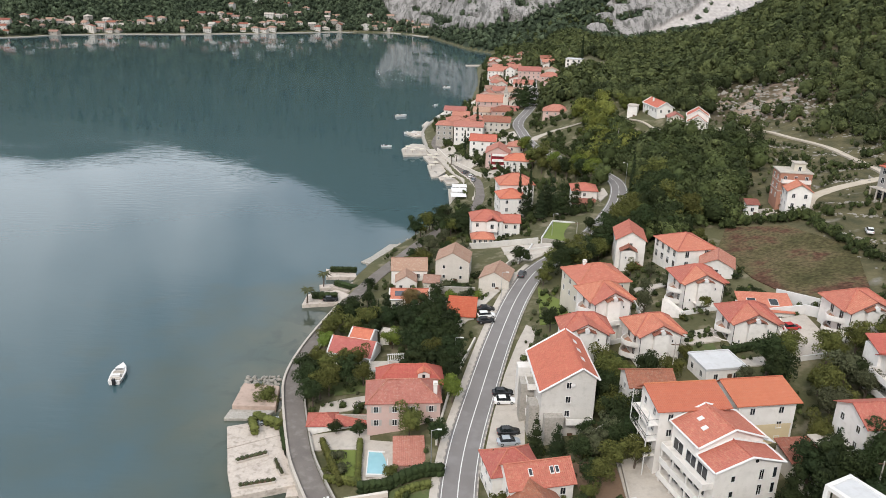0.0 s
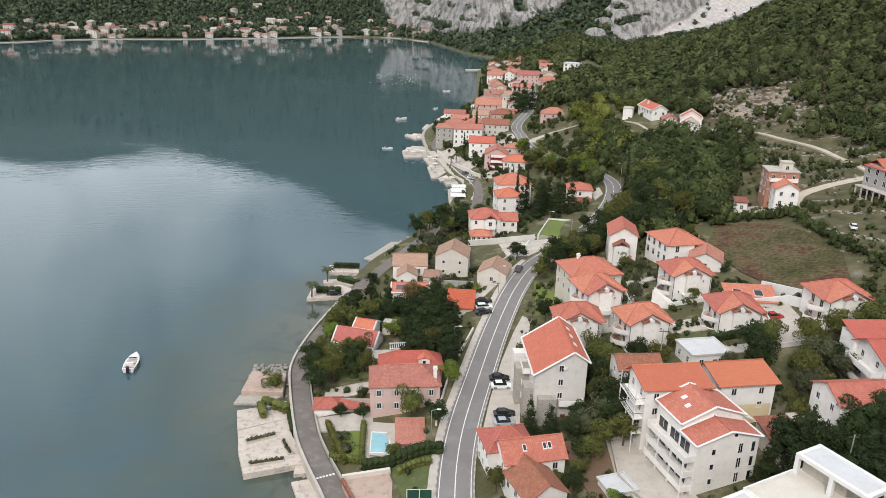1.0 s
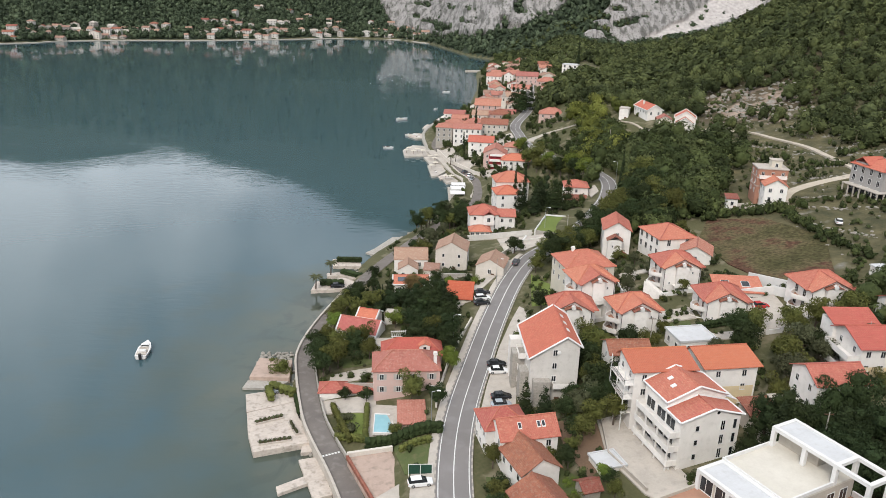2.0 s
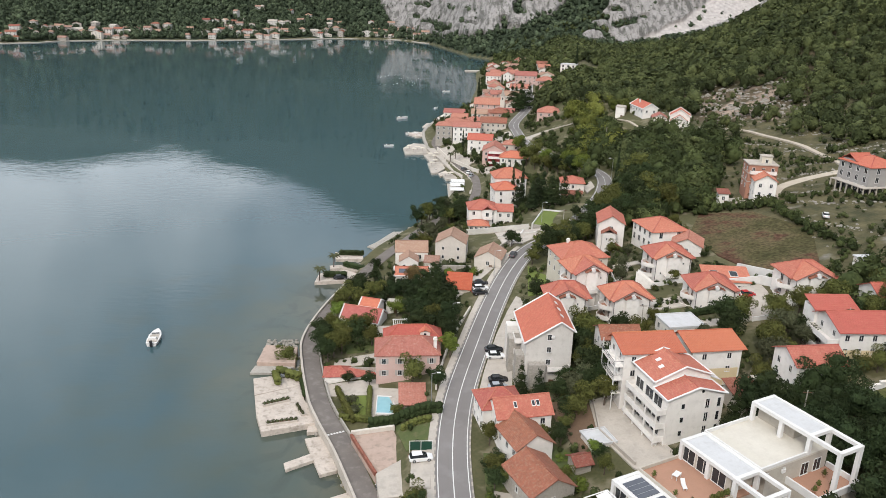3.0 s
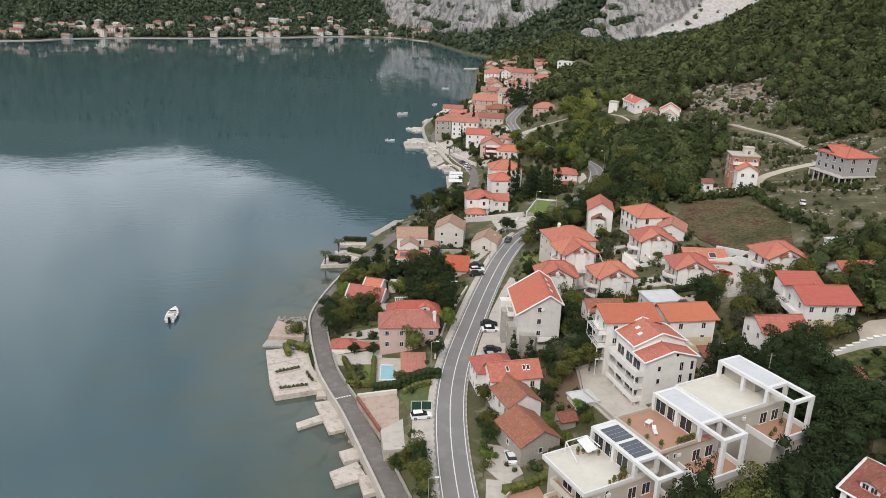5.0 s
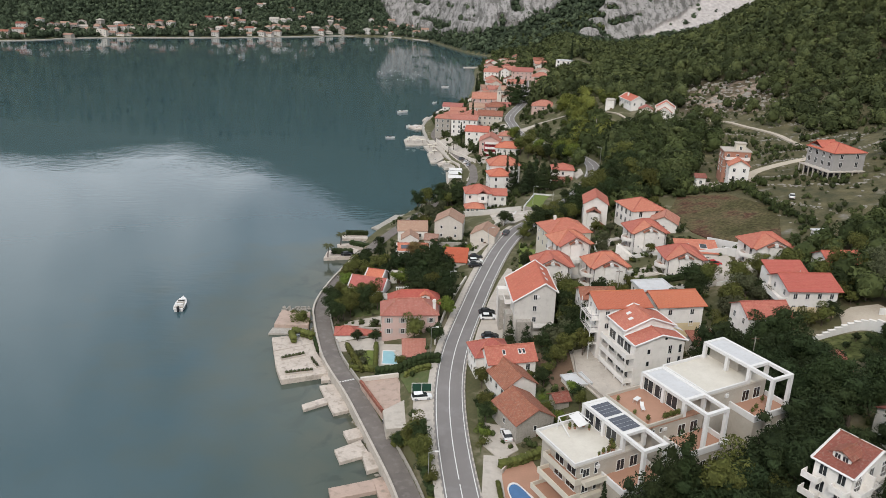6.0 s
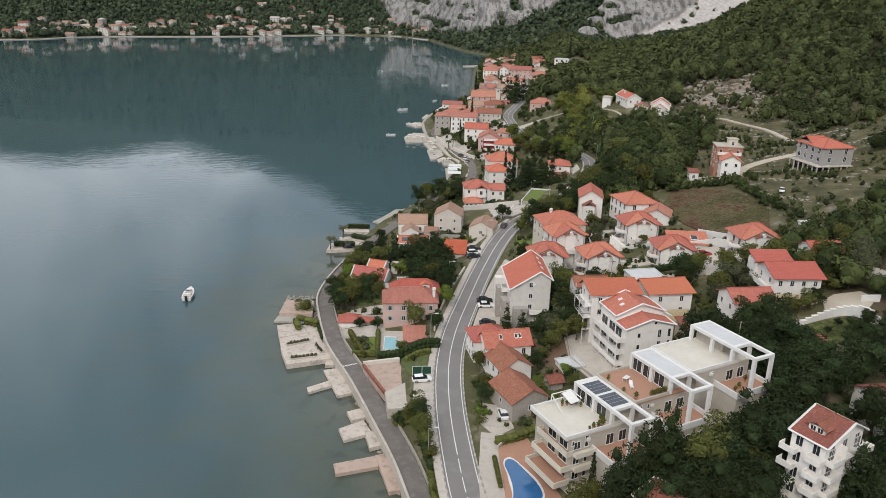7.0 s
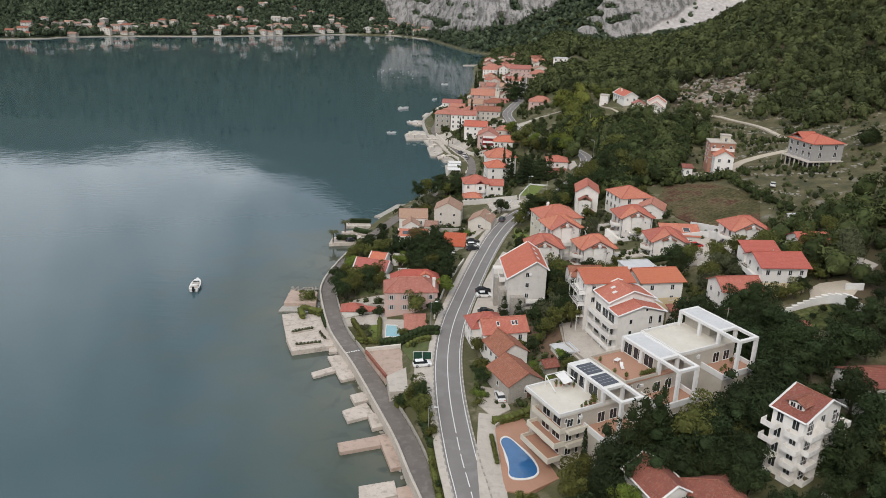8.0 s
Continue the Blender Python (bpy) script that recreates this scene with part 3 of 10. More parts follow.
# ---------------- water ----------------
def water_material():
    m = bpy.data.materials.new("bay_water")
    m.use_nodes = True
    n, l = m.node_tree.nodes, m.node_tree.links
    b = n["Principled BSDF"]
    b.inputs["IOR"].default_value, b.inputs["Roughness"].default_value = 1.333, 0.02
    b.inputs["Specular IOR Level"].default_value = 0.5
    at = n.new("ShaderNodeAttribute")
    at.attribute_name = "depth"
    tc, no, ad = n.new("ShaderNodeTexCoord"), n.new("ShaderNodeTexNoise"), n.new("ShaderNodeMath")
    no.inputs["Scale"].default_value, no.inputs["Detail"].default_value = 0.07, 7.0
    l.new(tc.outputs["Object"], no.inputs["Vector"])
    ad.operation = "MULTIPLY_ADD"
    l.new(no.outputs["Fac"], ad.inputs[0])
    ad.inputs[1].default_value = 6.5
    l.new(at.outputs["Fac"], ad.inputs[2])
    mr = n.new("ShaderNodeMapRange")
    mr.inputs["From Min"].default_value, mr.inputs["From Max"].default_value = 3.4, 10.0
    l.new(ad.outputs[0], mr.inputs["Value"])
    cr = n.new("ShaderNodeValToRGB")
    e = cr.color_ramp.elements
    e[0].position, e[0].color = 0.0, (0.09, 0.092, 0.066, 1)
    e[1].position, e[1].color = 1.0, (0.044, 0.082, 0.094, 1)
    k = e.new(0.4)
    k.color = (0.06, 0.079, 0.066, 1)
    l.new(mr.outputs["Result"], cr.inputs["Fac"])
    # weed and stone patches showing through the water
    pn, pr, pm = n.new("ShaderNodeTexNoise"), n.new("ShaderNodeMapRange"), n.new("ShaderNodeMix")
    pn.inputs["Scale"].default_value, pn.inputs["Detail"].default_value, pn.inputs["Distortion"].default_value = 0.12, 9.0, 1.0
    l.new(tc.outputs["Object"], pn.inputs["Vector"])
    pr.inputs["From Min"].default_value, pr.inputs["From Max"].default_value, pr.inputs["To Max"].default_value = 0.49, 0.6, 0.78
    l.new(pn.outputs["Fac"], pr.inputs["Value"])
    pm.data_type = "RGBA"
    pm.inputs["B"].default_value = (0.03, 0.043, 0.037, 1)
    dn, dk = n.new("ShaderNodeMapRange"), n.new("ShaderNodeMath")
    dn.inputs["From Min"].default_value, dn.inputs["From Max"].default_value = 0.6, 3.6
    dn.inputs["To Min"].default_value, dn.inputs["To Max"].default_value = 1.0, 0.03
    l.new(at.outputs["Fac"], dn.inputs["Value"])
    dk.operation = "MULTIPLY"
    l.new(pr.outputs["Result"], dk.inputs[0]), l.new(dn.outputs["Result"], dk.inputs[1])
    l.new(dk.outputs[0], pm.inputs["Factor"])
    l.new(cr.outputs["Color"], pm.inputs["A"])
    l.new(pm.outputs["Result"], b.inputs["Base Color"])
    w1, w2, mp = n.new("ShaderNodeTexNoise"), n.new("ShaderNodeTexNoise"), n.new("ShaderNodeMapping")
    mp.inputs["Scale"].default_value = (0.4, 1.25, 1)
    l.new(tc.outputs["Object"], mp.inputs["Vector"])
    w1.inputs["Scale"].default_value, w1.inputs["Detail"].default_value = 0.42, 2.5
    w2.inputs["Scale"].default_value, w2.inputs["Detail"].default_value = 0.02, 3.0
    l.new(mp.outputs["Vector"], w1.inputs["Vector"])
    l.new(tc.outputs["Object"], w2.inputs["Vector"])
    # ripples in bands, calm between
    g = n.new("ShaderNodeMapRange")
    g.inputs["From Min"].default_value, g.inputs["From Max"].default_value = 0.4, 0.62
    g.inputs["To Min"].default_value, g.inputs["To Max"].default_value = 0.06, 0.36
    l.new(w2.outputs["Fac"], g.inputs["Value"])
    bp = n.new("ShaderNodeBump")
    bp.inputs["Distance"].default_value = 0.12
    l.new(g.outputs["Result"], bp.inputs["Strength"])
    l.new(w1.outputs["Fac"], bp.inputs["Height"])
    l.new(bp.outputs["Normal"], b.inputs["Normal"])
    return m


WX = steps((-4000, -900, 300), (-900, -120, 60), (-120, 70, 3), (70, 130, 30))
WY = steps((-1500, 20, 120), (20, 480, 4), (480, 1400, 30), (1400, 1500, 50))
water = tagged(sheet("water", WX, WY, lambda x, y: np.zeros(x.shape), water_material(), {"depth": lambda x, y, z: np.clip(-height(x, y), 0, 12) + 5 * smooth01((y - 195) / 40)}), "calm grey-green bay water mirroring mountains and cloud", "water", kind="structure")


# ---------------- roads ----------------
def ribbon(name, pts, left, right, lift, mat, label, category, thick=0.25, kind="structure", every=1):
    """A strip along a dense line, from the offset left to right (metres to its right hand)."""
    bm = bmesh.new()
    pts = pts[::every]
    d = np.gradient(pts[:, :2], axis=0)
    d /= np.linalg.norm(d, axis=1)[:, None]
    nr = np.stack([d[:, 1], -d[:, 0]], -1)
    rows = []
    for p, q in zip(pts, nr):
        a, b = p[:2] + q * left, p[:2] + q * right
        rows.append([bm.verts.new(v) for v in ((a[0], a[1], p[2] + lift), (b[0], b[1], p[2] + lift), (b[0], b[1], p[2] + lift - thick), (a[0], a[1], p[2] + lift - thick))])
    for r, s in zip(rows, rows[1:]):
        for i in range(4):
            bm.faces.new((r[i], s[i], s[(i + 1) % 4], r[(i + 1) % 4]))
    bm.faces.new(rows[0]), bm.faces.new(rows[-1][::-1])
    bmesh.ops.recalc_face_normals(bm, faces=bm.faces)
    ob = finish(name, bm, mat)
    return tagged(ob, label, category, kind=kind)


road = ribbon("road", ROAD_P, -3.2, 3.2, 0.05, M_ASPHALT, "two-lane grey asphalt coast road with white lines", "road")
lane = ribbon("lane", LANE_P, -2.0, 2.0, 0.05, M_ASPHALT_OLD, "narrow patched asphalt lane along the sea wall", "road")
for off in (-2.75, 2.75):
    bm_line = ribbon("road_line", ROAD_P, off - 0.08, off + 0.08, 0.058, M_PAINT, "", "", 0.01)
    bm_line.parent = road
# the middle line: dashes, and a solid stretch through the bend
cum = np.concatenate([[0], np.cumsum(np.linalg.norm(np.diff(ROAD_P[:, :2], axis=0), axis=1))])
s_dash = 60.0
while s_dash < 640:
    y_here = np.interp(s_dash, cum, ROAD_P[:, 1])
    span = 4.2 if (y_here < 64 or y_here > 225) else 7.5
    ss = np.linspace(s_dash, s_dash + span, 5)
    seg = np.stack([np.interp(ss, cum, ROAD_P[:, k]) for k in range(3)], -1)
    o = ribbon("road_dash", seg, -0.09, 0.09, 0.058, M_PAINT, "", "", 0.01)
    o.parent = road
    s_dash += span + (1.3 if span < 5 else 0.0)
ribbon("pavement", ROAD_P[(ROAD_P[:, 1] > 20) & (ROAD_P[:, 1] < 200)], -4.75, -3.36, 0.16, M_CONC, "narrow pale concrete pavement beside the coast road", "pavement", 0.5)


def kerb(side, y0, y1):
    """Kerb stones laid end to end, pale and dark by turns."""
    top = empty("kerb", pose(0, 0, 0), "kerb of alternating pale and dark stones beside the road", "kerb", kind="structure")
    mes = []
    for mm in (M_CONC, M_KERB_DARK):
        bm = boxed(-0.48, -0.14, -0.4, 0.48, 0.14, 0.19, bevel=0.03)
        me = bpy.data.meshes.new("kerb_stone")
        bm.to_mesh(me)
        bm.free()
        me.materials.append(mm)
        mes.append(me)
    dist = float(np.interp(y0, ROAD_P[:, 1][:150], cum[:150]))
    k = 0
    while True:
        x, y, z = (float(np.interp(dist, cum, ROAD_P[:, q])) for q in range(3))
        if y > y1:
            break
        xb, yb = (float(np.interp(dist + 1, cum, ROAD_P[:, q])) for q in range(2))
        a = math.atan2(yb - y, xb - x)
        shared("kerb_stone", mes[k % 2], top, pose(x + side * math.sin(a) * 3.3, y - side * math.cos(a) * 3.3, z, 0, 0, math.degrees(a)))
        dist += 1.0
        k += 1


KERBS = ((1, 42, 215), (-1, 42, 190))
sea_wall = ribbon("sea_wall", LANE_P[(LANE_P[:, 1] > 25) & (LANE_P[:, 1] < 192)], -2.55, -2.05, 0.55, M_CONC, "low pale concrete sea wall along the lane", "wall", 3.6)
lane_wall = ribbon("lane_wall", LANE_P[(LANE_P[:, 1] > 95) & (LANE_P[:, 1] < 190)], 2.1, 2.4, 0.9, M_STONE, "old stone garden wall along the lane", "wall", 2.0)

for kerb_run in KERBS:
    kerb(*kerb_run)

# stone edge and paving between the village lane and the water
shore = dense([(x, y) for x, y in zip(XS_X, XS_Y) if 390 <= y <= 535], [1.35] * sum(390 <= y <= 535 for y in XS_Y), 4.0)
ribbon("waterfront_paving", LANE_P[(LANE_P[:, 1] > 296) & (LANE_P[:, 1] < 400)], -6.8, -2.25, 0.06, M_CONC, "pale paving between the village lane and the bathing decks", "pavement", 2.0)
ribbon("promenade", shore, -0.9, 0.9, -0.2, M_STONE, "pale stone sea wall along the village waterfront", "wall", 2.6)
# give-way bars across the lane
for k in range(6):
    i = int(np.argmin(np.abs(LANE_P[:, 1] - 106.5)))
    d = LANE_P[i + 1, :2] - LANE_P[i - 1, :2]
    d /= np.linalg.norm(d)
    off = -1.6 + 0.62 * k
    q = np.array([[LANE_P[i, 0] + d[0] * s + d[1] * off, LANE_P[i, 1] + d[1] * s - d[0] * off, LANE_P[i, 2]] for s in (-0.25, 0.0, 0.25)])
    o = ribbon("lane_bar", q, -0.2, 0.2, 0.058, M_PAINT, "", "", 0.01)
    o.parent = lane

ribbon("retaining_wall", LANE_P[(LANE_P[:, 1] > 40) & (LANE_P[:, 1] < 84)], 2.1, 2.4, 0.8, M_STONE, "old stone retaining wall below the road bank", "wall", 1.6)


# ---------------- houses ----------------
WIN_CACHE = {}


def window_meshes(w, h):
    key = (round(w, 2), round(h, 2))
    if key not in WIN_CACHE:
        fr, pa = bmesh.new(), bmesh.new()
        t = 0.09
        for a in ((-w / 2, -0.07, 0, -w / 2 + t, 0.05, h), (w / 2 - t, -0.07, 0, w / 2, 0.05, h), (-w / 2 + t, -0.07, h - t, w / 2 - t, 0.05, h), (-w / 2 - 0.06, -0.14, -0.08, w / 2 + 0.06, 0.05, 0.0)):
            box(fr, *a)
        if w > 0.8:
            box(fr, -0.035, -0.05, 0, 0.035, 0.02, h - t)
        box(pa, -w / 2 + t, -0.025, 0.0, w / 2 - t, 0.02, h - t)
        out = []
        for nm, b, mm in (("window", fr, M_WHITE), ("pane", pa, M_GLASS)):
            me = bpy.data.meshes.new(nm)
            b.to_mesh(me)
            b.free()
            me.materials.append(mm)
            out.append(me)
        sh = bmesh.new()
        box(sh, -w / 4, -0.10, 0, w / 4, -0.04, h)
        me = bpy.data.meshes.new("shutter")
        sh.to_mesh(me)
        sh.free()
        me.materials.append(M_SHUTTER)
        out.append(me)
        WIN_CACHE[key] = out
    return WIN_CACHE[key]


def window(parent, m, w=1.0, h=1.3, shutters=False):
    fr, pa, sh = window_meshes(w, h)
    ob = shared("window", fr, parent, m)
    shared("pane", pa, ob, pose(0, 0, 0))
    if shutters:
        shared("shutter", sh, ob, pose(-w * 0.78, 0, 0))
        shared("shutter", sh, ob, pose(w * 0.78, 0, 0))
    return ob


def side_pose(side, u, v, w, d):
    return {"f": pose(u, 0, v), "l": pose(0, d - u, v, 0, 0, -90), "r": pose(w, u, v, 0, 0, 90), "b": pose(w - u, d, v, 0, 0, 180)}[side]


def roof_tops(kind, w, d, h, rise, over, ridge=0.5, drop_l=0.0):
    """The planar slopes of a roof over a w x d footprint."""
    o = over
    if kind == "gy":
        rx = w * ridge
        sl, sr = (rise + drop_l) / rx, rise / (w - rx)
        return [[(-o, -o, h - drop_l - o * sl), (rx, -o, h + rise), (rx, d + o, h + rise), (-o, d + o, h - drop_l - o * sl)],
                [(rx, -o, h + rise), (w + o, -o, h - o * sr), (w + o, d + o, h - o * sr), (rx, d + o, h + rise)]]
    if kind == "gx":
        ry = d * ridge
        sf, sb = (rise + drop_l) / ry, rise / (d - ry)
        return [[(-o, -o, h - drop_l - o * sf), (w + o, -o, h - drop_l - o * sf), (w + o, ry, h + rise), (-o, ry, h + rise)],
                [(-o, ry, h + rise), (w + o, ry, h + rise), (w + o, d + o, h - o * sb), (-o, d + o, h - o * sb)]]
    if kind == "mono":
        return [[(-o, -o, h), (w + o, -o, h), (w + o, d + o, h + rise), (-o, d + o, h + rise)]]
    # hip
    s = rise / (min(w, d) / 2)
    e = h - o * s
    if w >= d:
        a, b = (d / 2, d / 2), (w - d / 2, d / 2)
        if w - d < 0.3:
            b = a = (w / 2, d / 2)
    else:
        a, b = (w / 2, w / 2), (w / 2, d - w / 2)
    A, B = (*a, h + rise), (*b, h + rise)
    c = [(-o, -o, e), (w + o, -o, e), (w + o, d + o, e), (-o, d + o, e)]
    if a == b:
        return [[c[0], c[1], A], [c[1], c[2], A], [c[2], c[3], A], [c[3], c[0], A]]
    if w >= d:
        return [[c[0], c[1], B, A], [c[1], c[2], B], [c[2], c[3], A, B], [c[3], c[0], A]]
    return [[c[0], c[1], A], [c[1], c[2], B, A], [c[2], c[3], B], [c[3], c[0], A, B]]


def roof_parts(top, kind, w, d, h, rise, over, rmat, ridge=0.5, drop_l=0.0, verge=None, thick=0.16, x0=0.0, y0=0.0):
    tops = [[(x + x0, y + y0, z + 0.17) for x, y, z in poly] for poly in roof_tops(kind, w, d, h, rise, over, ridge, drop_l)]
    bm = bmesh.new()
    for poly in tops:
        slab(bm, poly, thick)
    bmesh.ops.recalc_face_normals(bm, faces=bm.faces)
    roof = part("roof", bm, rmat, top)
    # ridge and hip caps
    caps = bmesh.new()
    seen = {}
    for poly in tops:
        for a, b in zip(poly, poly[1:] + poly[:1]):
            k = tuple(sorted((tuple(round(c, 2) for c in a), tuple(round(c, 2) for c in b))))
            if k in seen and k[0] != k[1]:
                tube(caps, Vector(k[0]) + Vector((0, 0, 0.02)), Vector(k[1]) + Vector((0, 0, 0.02)), 0.13, 0.13, 6)
            seen[k] = 1
    if len(caps.faces):
        part("ridge_cap", caps, rmat, roof)
    else:
        caps.free()
    if verge:
        vb = bmesh.new()
        done = {k for k in seen}
        edges = {}
        for poly in tops:
            for a, b in zip(poly, poly[1:] + poly[:1]):
                k = tuple(sorted((a, b)))
                edges[k] = edges.get(k, 0) + 1
        for (a, b), cnt in edges.items():
            if cnt == 1:
                tube(vb, Vector(a) + Vector((0, 0, 0.03)), Vector(b) + Vector((0, 0, 0.03)), 0.2, 0.2, 4)
        part("verge_trim", vb, verge, roof, "white painted roof edge")
    return roof


def chimney(top, x, y, z, h=1.3, mat=None, s=0.35):
    bm = bmesh.new()
    box(bm, x - s, y - s, z - 1.2, x + s, y + s, z + h)
    box(bm, x - s - 0.12, y - s - 0.12, z + h, x + s + 0.12, y + s + 0.12, z + h + 0.12)
    for dx in (-0.7, 0.7):
        for dy in (-0.7, 0.7):
            box(bm, x + s * dx - 0.07, y + s * dy - 0.07, z + h + 0.12, x + s * dx + 0.07, y + s * dy + 0.07, z + h + 0.4)
    box(bm, x - s - 0.05, y - s - 0.05, z + h + 0.4, x + s + 0.05, y + s + 0.05, z + h + 0.5)
    return part("chimney", bm, mat or M_WALL, top)


def balcony(top, m, w, dep=1.4, solid=True, rail=1.0, bars=None):
    """A balcony on a wall: m at the wall's foot of the slab, outward -y."""
    bm = bmesh.new()
    box(bm, 0, -dep, -0.18, w, 0, 0)
    sl = part("balcony", bm, M_WALL, top)
    sl.matrix_basis = m
    rb = bmesh.new()
    if solid:
        for a in ((0, -dep, 0, w, -dep + 0.12, rail), (0, -dep + 0.12, 0, 0.12, 0, rail), (w - 0.12, -dep + 0.12, 0, w, 0, rail)):
            box(rb, *a)
    else:
        n = max(3, int(w / 0.5))
        for i in range(n + 1):
            x = 0.03 + (w - 0.06) * i / n
            box(rb, x - 0.02, -dep, 0, x + 0.02, -dep + 0.04, rail)
        for a in ((0, -dep, rail, w, -dep + 0.06, rail + 0.06), (0, -dep, rail, 0.06, 0, rail + 0.06), (w - 0.06, -dep, rail, w, 0, rail + 0.06), (0, -dep, rail * 0.5, w, -dep + 0.04, rail * 0.5 + 0.04)):
            box(rb, *a)
    part("railing", rb, M_WALL if solid else bars or M_DARKMETAL, sl)
    return sl


def dish(top, m, r=0.45):
    bm = bmesh.new()
    n = 12
    rings = []
    for k in range(4):
        a = k / 3 * 0.9
        rings.append([bm.verts.new((r * math.sin(a) / math.sin(0.9) * math.cos(2 * math.pi * i / n), -0.35 - 0.25 * (1 - math.cos(a)) * -1, r * math.sin(a) / math.sin(0.9) * math.sin(2 * math.pi * i / n))) for i in range(n)] if k else [bm.verts.new((0, -0.35, 0))])
    for i in range(n):
        bm.faces.new((rings[0][0], rings[1][i], rings[1][(i + 1) % n]))
        for k in (1, 2):
            bm.faces.new((rings[k][i], rings[k + 1][i], rings[k + 1][(i + 1) % n], rings[k][(i + 1) % n]))
    tube(bm, (0, 0, -0.1), (0, -0.35, 0), 0.03, 0.03, 5)
    ob = part("satellite_dish", bm, M_WHITE, top)
    ob.matrix_basis = m
    return ob


HOUSES = []


def house(label, x, y, ang, w, d, ze, roof="gy", rise=2.2, wall=None, rmat=None, over=0.45, ridge=0.5, drop_l=0.0, verge=None, sides=None, win=(1.0, 1.3), shutters=False, storeys=2, chim=(), group="houses", category="house", z0=None, sink=2.5, door=True):
    """A house: front-left corner x, y; heading of the front; width, depth; eave height above the sea. sides: windows a storey, side by side."""
    wall, rmat = wall or M_WALL, rmat or M_ROOF
    ca, sa = math.cos(radians(ang)), math.sin(radians(ang))
    cs = [(x + u * ca - v * sa, y + u * sa + v * ca) for u, v in ((0, 0), (w, 0), (w, d), (0, d))]
    if z0 is None:
        z0 = min(ground_z(*c) for c in cs[:2])
        z0 = min(z0, ze - 2.4)
    h = ze - z0
    HOUSES.append((x, y, ang, w, d))
    top = empty("house", pose(x, y, z0, 0, 0, ang), label, category, group)
    bm = bmesh.new()
    if roof in ("gy", "gx"):
        if roof == "gy":
            prof = [(0, -sink), (w, -sink), (w, h), (w * ridge, h + rise), (0, h - drop_l)]
            A = [bm.verts.new((a, 0, b)) for a, b in prof]
            B = [bm.verts.new((a, d, b)) for a, b in prof]
        else:
            prof = [(0, -sink), (d, -sink), (d, h), (d * ridge, h + rise), (0, h - drop_l)]
            A = [bm.verts.new((w, a, b)) for a, b in prof]
            B = [bm.verts.new((0, a, b)) for a, b in prof]
        bm.faces.new(A), bm.faces.new(B[::-1])
        for i in range(5):
            bm.faces.new((A[i], B[i], B[(i + 1) % 5], A[(i + 1) % 5]))
        bmesh.ops.recalc_face_normals(bm, faces=bm.faces)
    else:
        box(bm, 0, 0, -sink, w, d, h + (0.05 if roof != "flat" else 0))
    part("wall", bm, wall, top)
    if roof == "flat":
        bm = bmesh.new()
        box(bm, -0.25, -0.25, h, w + 0.25, d + 0.25, h + 0.22)
        for a in ((-0.25, -0.25, h + 0.22, w + 0.25, 0.0, h + rise), (-0.25, d, h + 0.22, w + 0.25, d + 0.25, h + rise), (-0.25, 0, h + 0.22, 0, d, h + rise), (w, 0, h + 0.22, w + 0.25, d, h + rise)):
            box(bm, *a)
        part("roof", bm, rmat, top)
    else:
        roof_parts(top, roof, w, d, h, rise, over, rmat, ridge, drop_l, verge)
    sides = sides if sides is not None else {"f": 3, "l": 3, "r": 2}
    for s, cnt in sides.items():
        ln = w if s in "fb" else d
        for st in range(storeys):
            zz = h - 2.15 - 2.9 * st
            if s == "l":
                zz -= drop_l
            if zz < 0.3:
                break
            for i in range(cnt):
                window(top, side_pose(s, ln * (i + 0.5) / cnt, zz, w, d), win[0], win[1], shutters)
    if door and h > 3:
        bm = boxed(-0.5, -0.07, 0.0, 0.5, 0.03, 2.05)
        ob = part("door", bm, M_WOOD, top)
        ob.matrix_basis = side_pose("f", w * 0.5 + 0.9, 0.02, w, d)
    for cx, cy in chim:
        zz = h + rise * 0.55
        chimney(top, cx, cy, zz)
    return top


# ---------------- plants ----------------
RNG = np.random.default_rng(7)


def leaf_cloud(blobs, count, size, jitter=0.55, flat=1.0):
    """Leaf clumps over a set of ellipsoids (x, y, z, rx, ry, rz), denser towards the light. Returns vertices and quads."""
    bl = np.array(blobs, float)
    wts = bl[:, 3] * bl[:, 4] + bl[:, 3] * bl[:, 5]
    bl = bl[RNG.choice(len(bl), count, p=wts / wts.sum())]
    n = RNG.normal(size=(count, 3))
    n[:, 2] = np.where(RNG.uniform(size=count) < 0.72, np.abs(n[:, 2]), n[:, 2])
    n /= np.linalg.norm(n, axis=1)[:, None]
    c = bl[:, :3] + n * bl[:, 3:] * RNG.triangular(0.72, 1.0, 1.22, count)[:, None]
    m = n / bl[:, 3:]
    m = m / np.linalg.norm(m, axis=1)[:, None] + RNG.normal(size=(count, 3)) * jitter * 0.7
    m /= np.linalg.norm(m, axis=1)[:, None]
    a = np.cross(m, RNG.normal(size=(count, 3)))
    a /= np.linalg.norm(a, axis=1)[:, None]
    b = np.cross(m, a)
    s = (size * RNG.uniform(0.55, 1.4, count))[:, None]
    bend = m * s * 0.25
    vs = np.stack([c - a * s - b * s * 0.7 - bend, c + a * s * 0.8 - b * s * 0.5, c + a * s + b * s * 0.8 - bend], 1).reshape(-1, 3)
    return vs, [(k, k + 1, k + 2) for k in range(0, 3 * count, 3)]


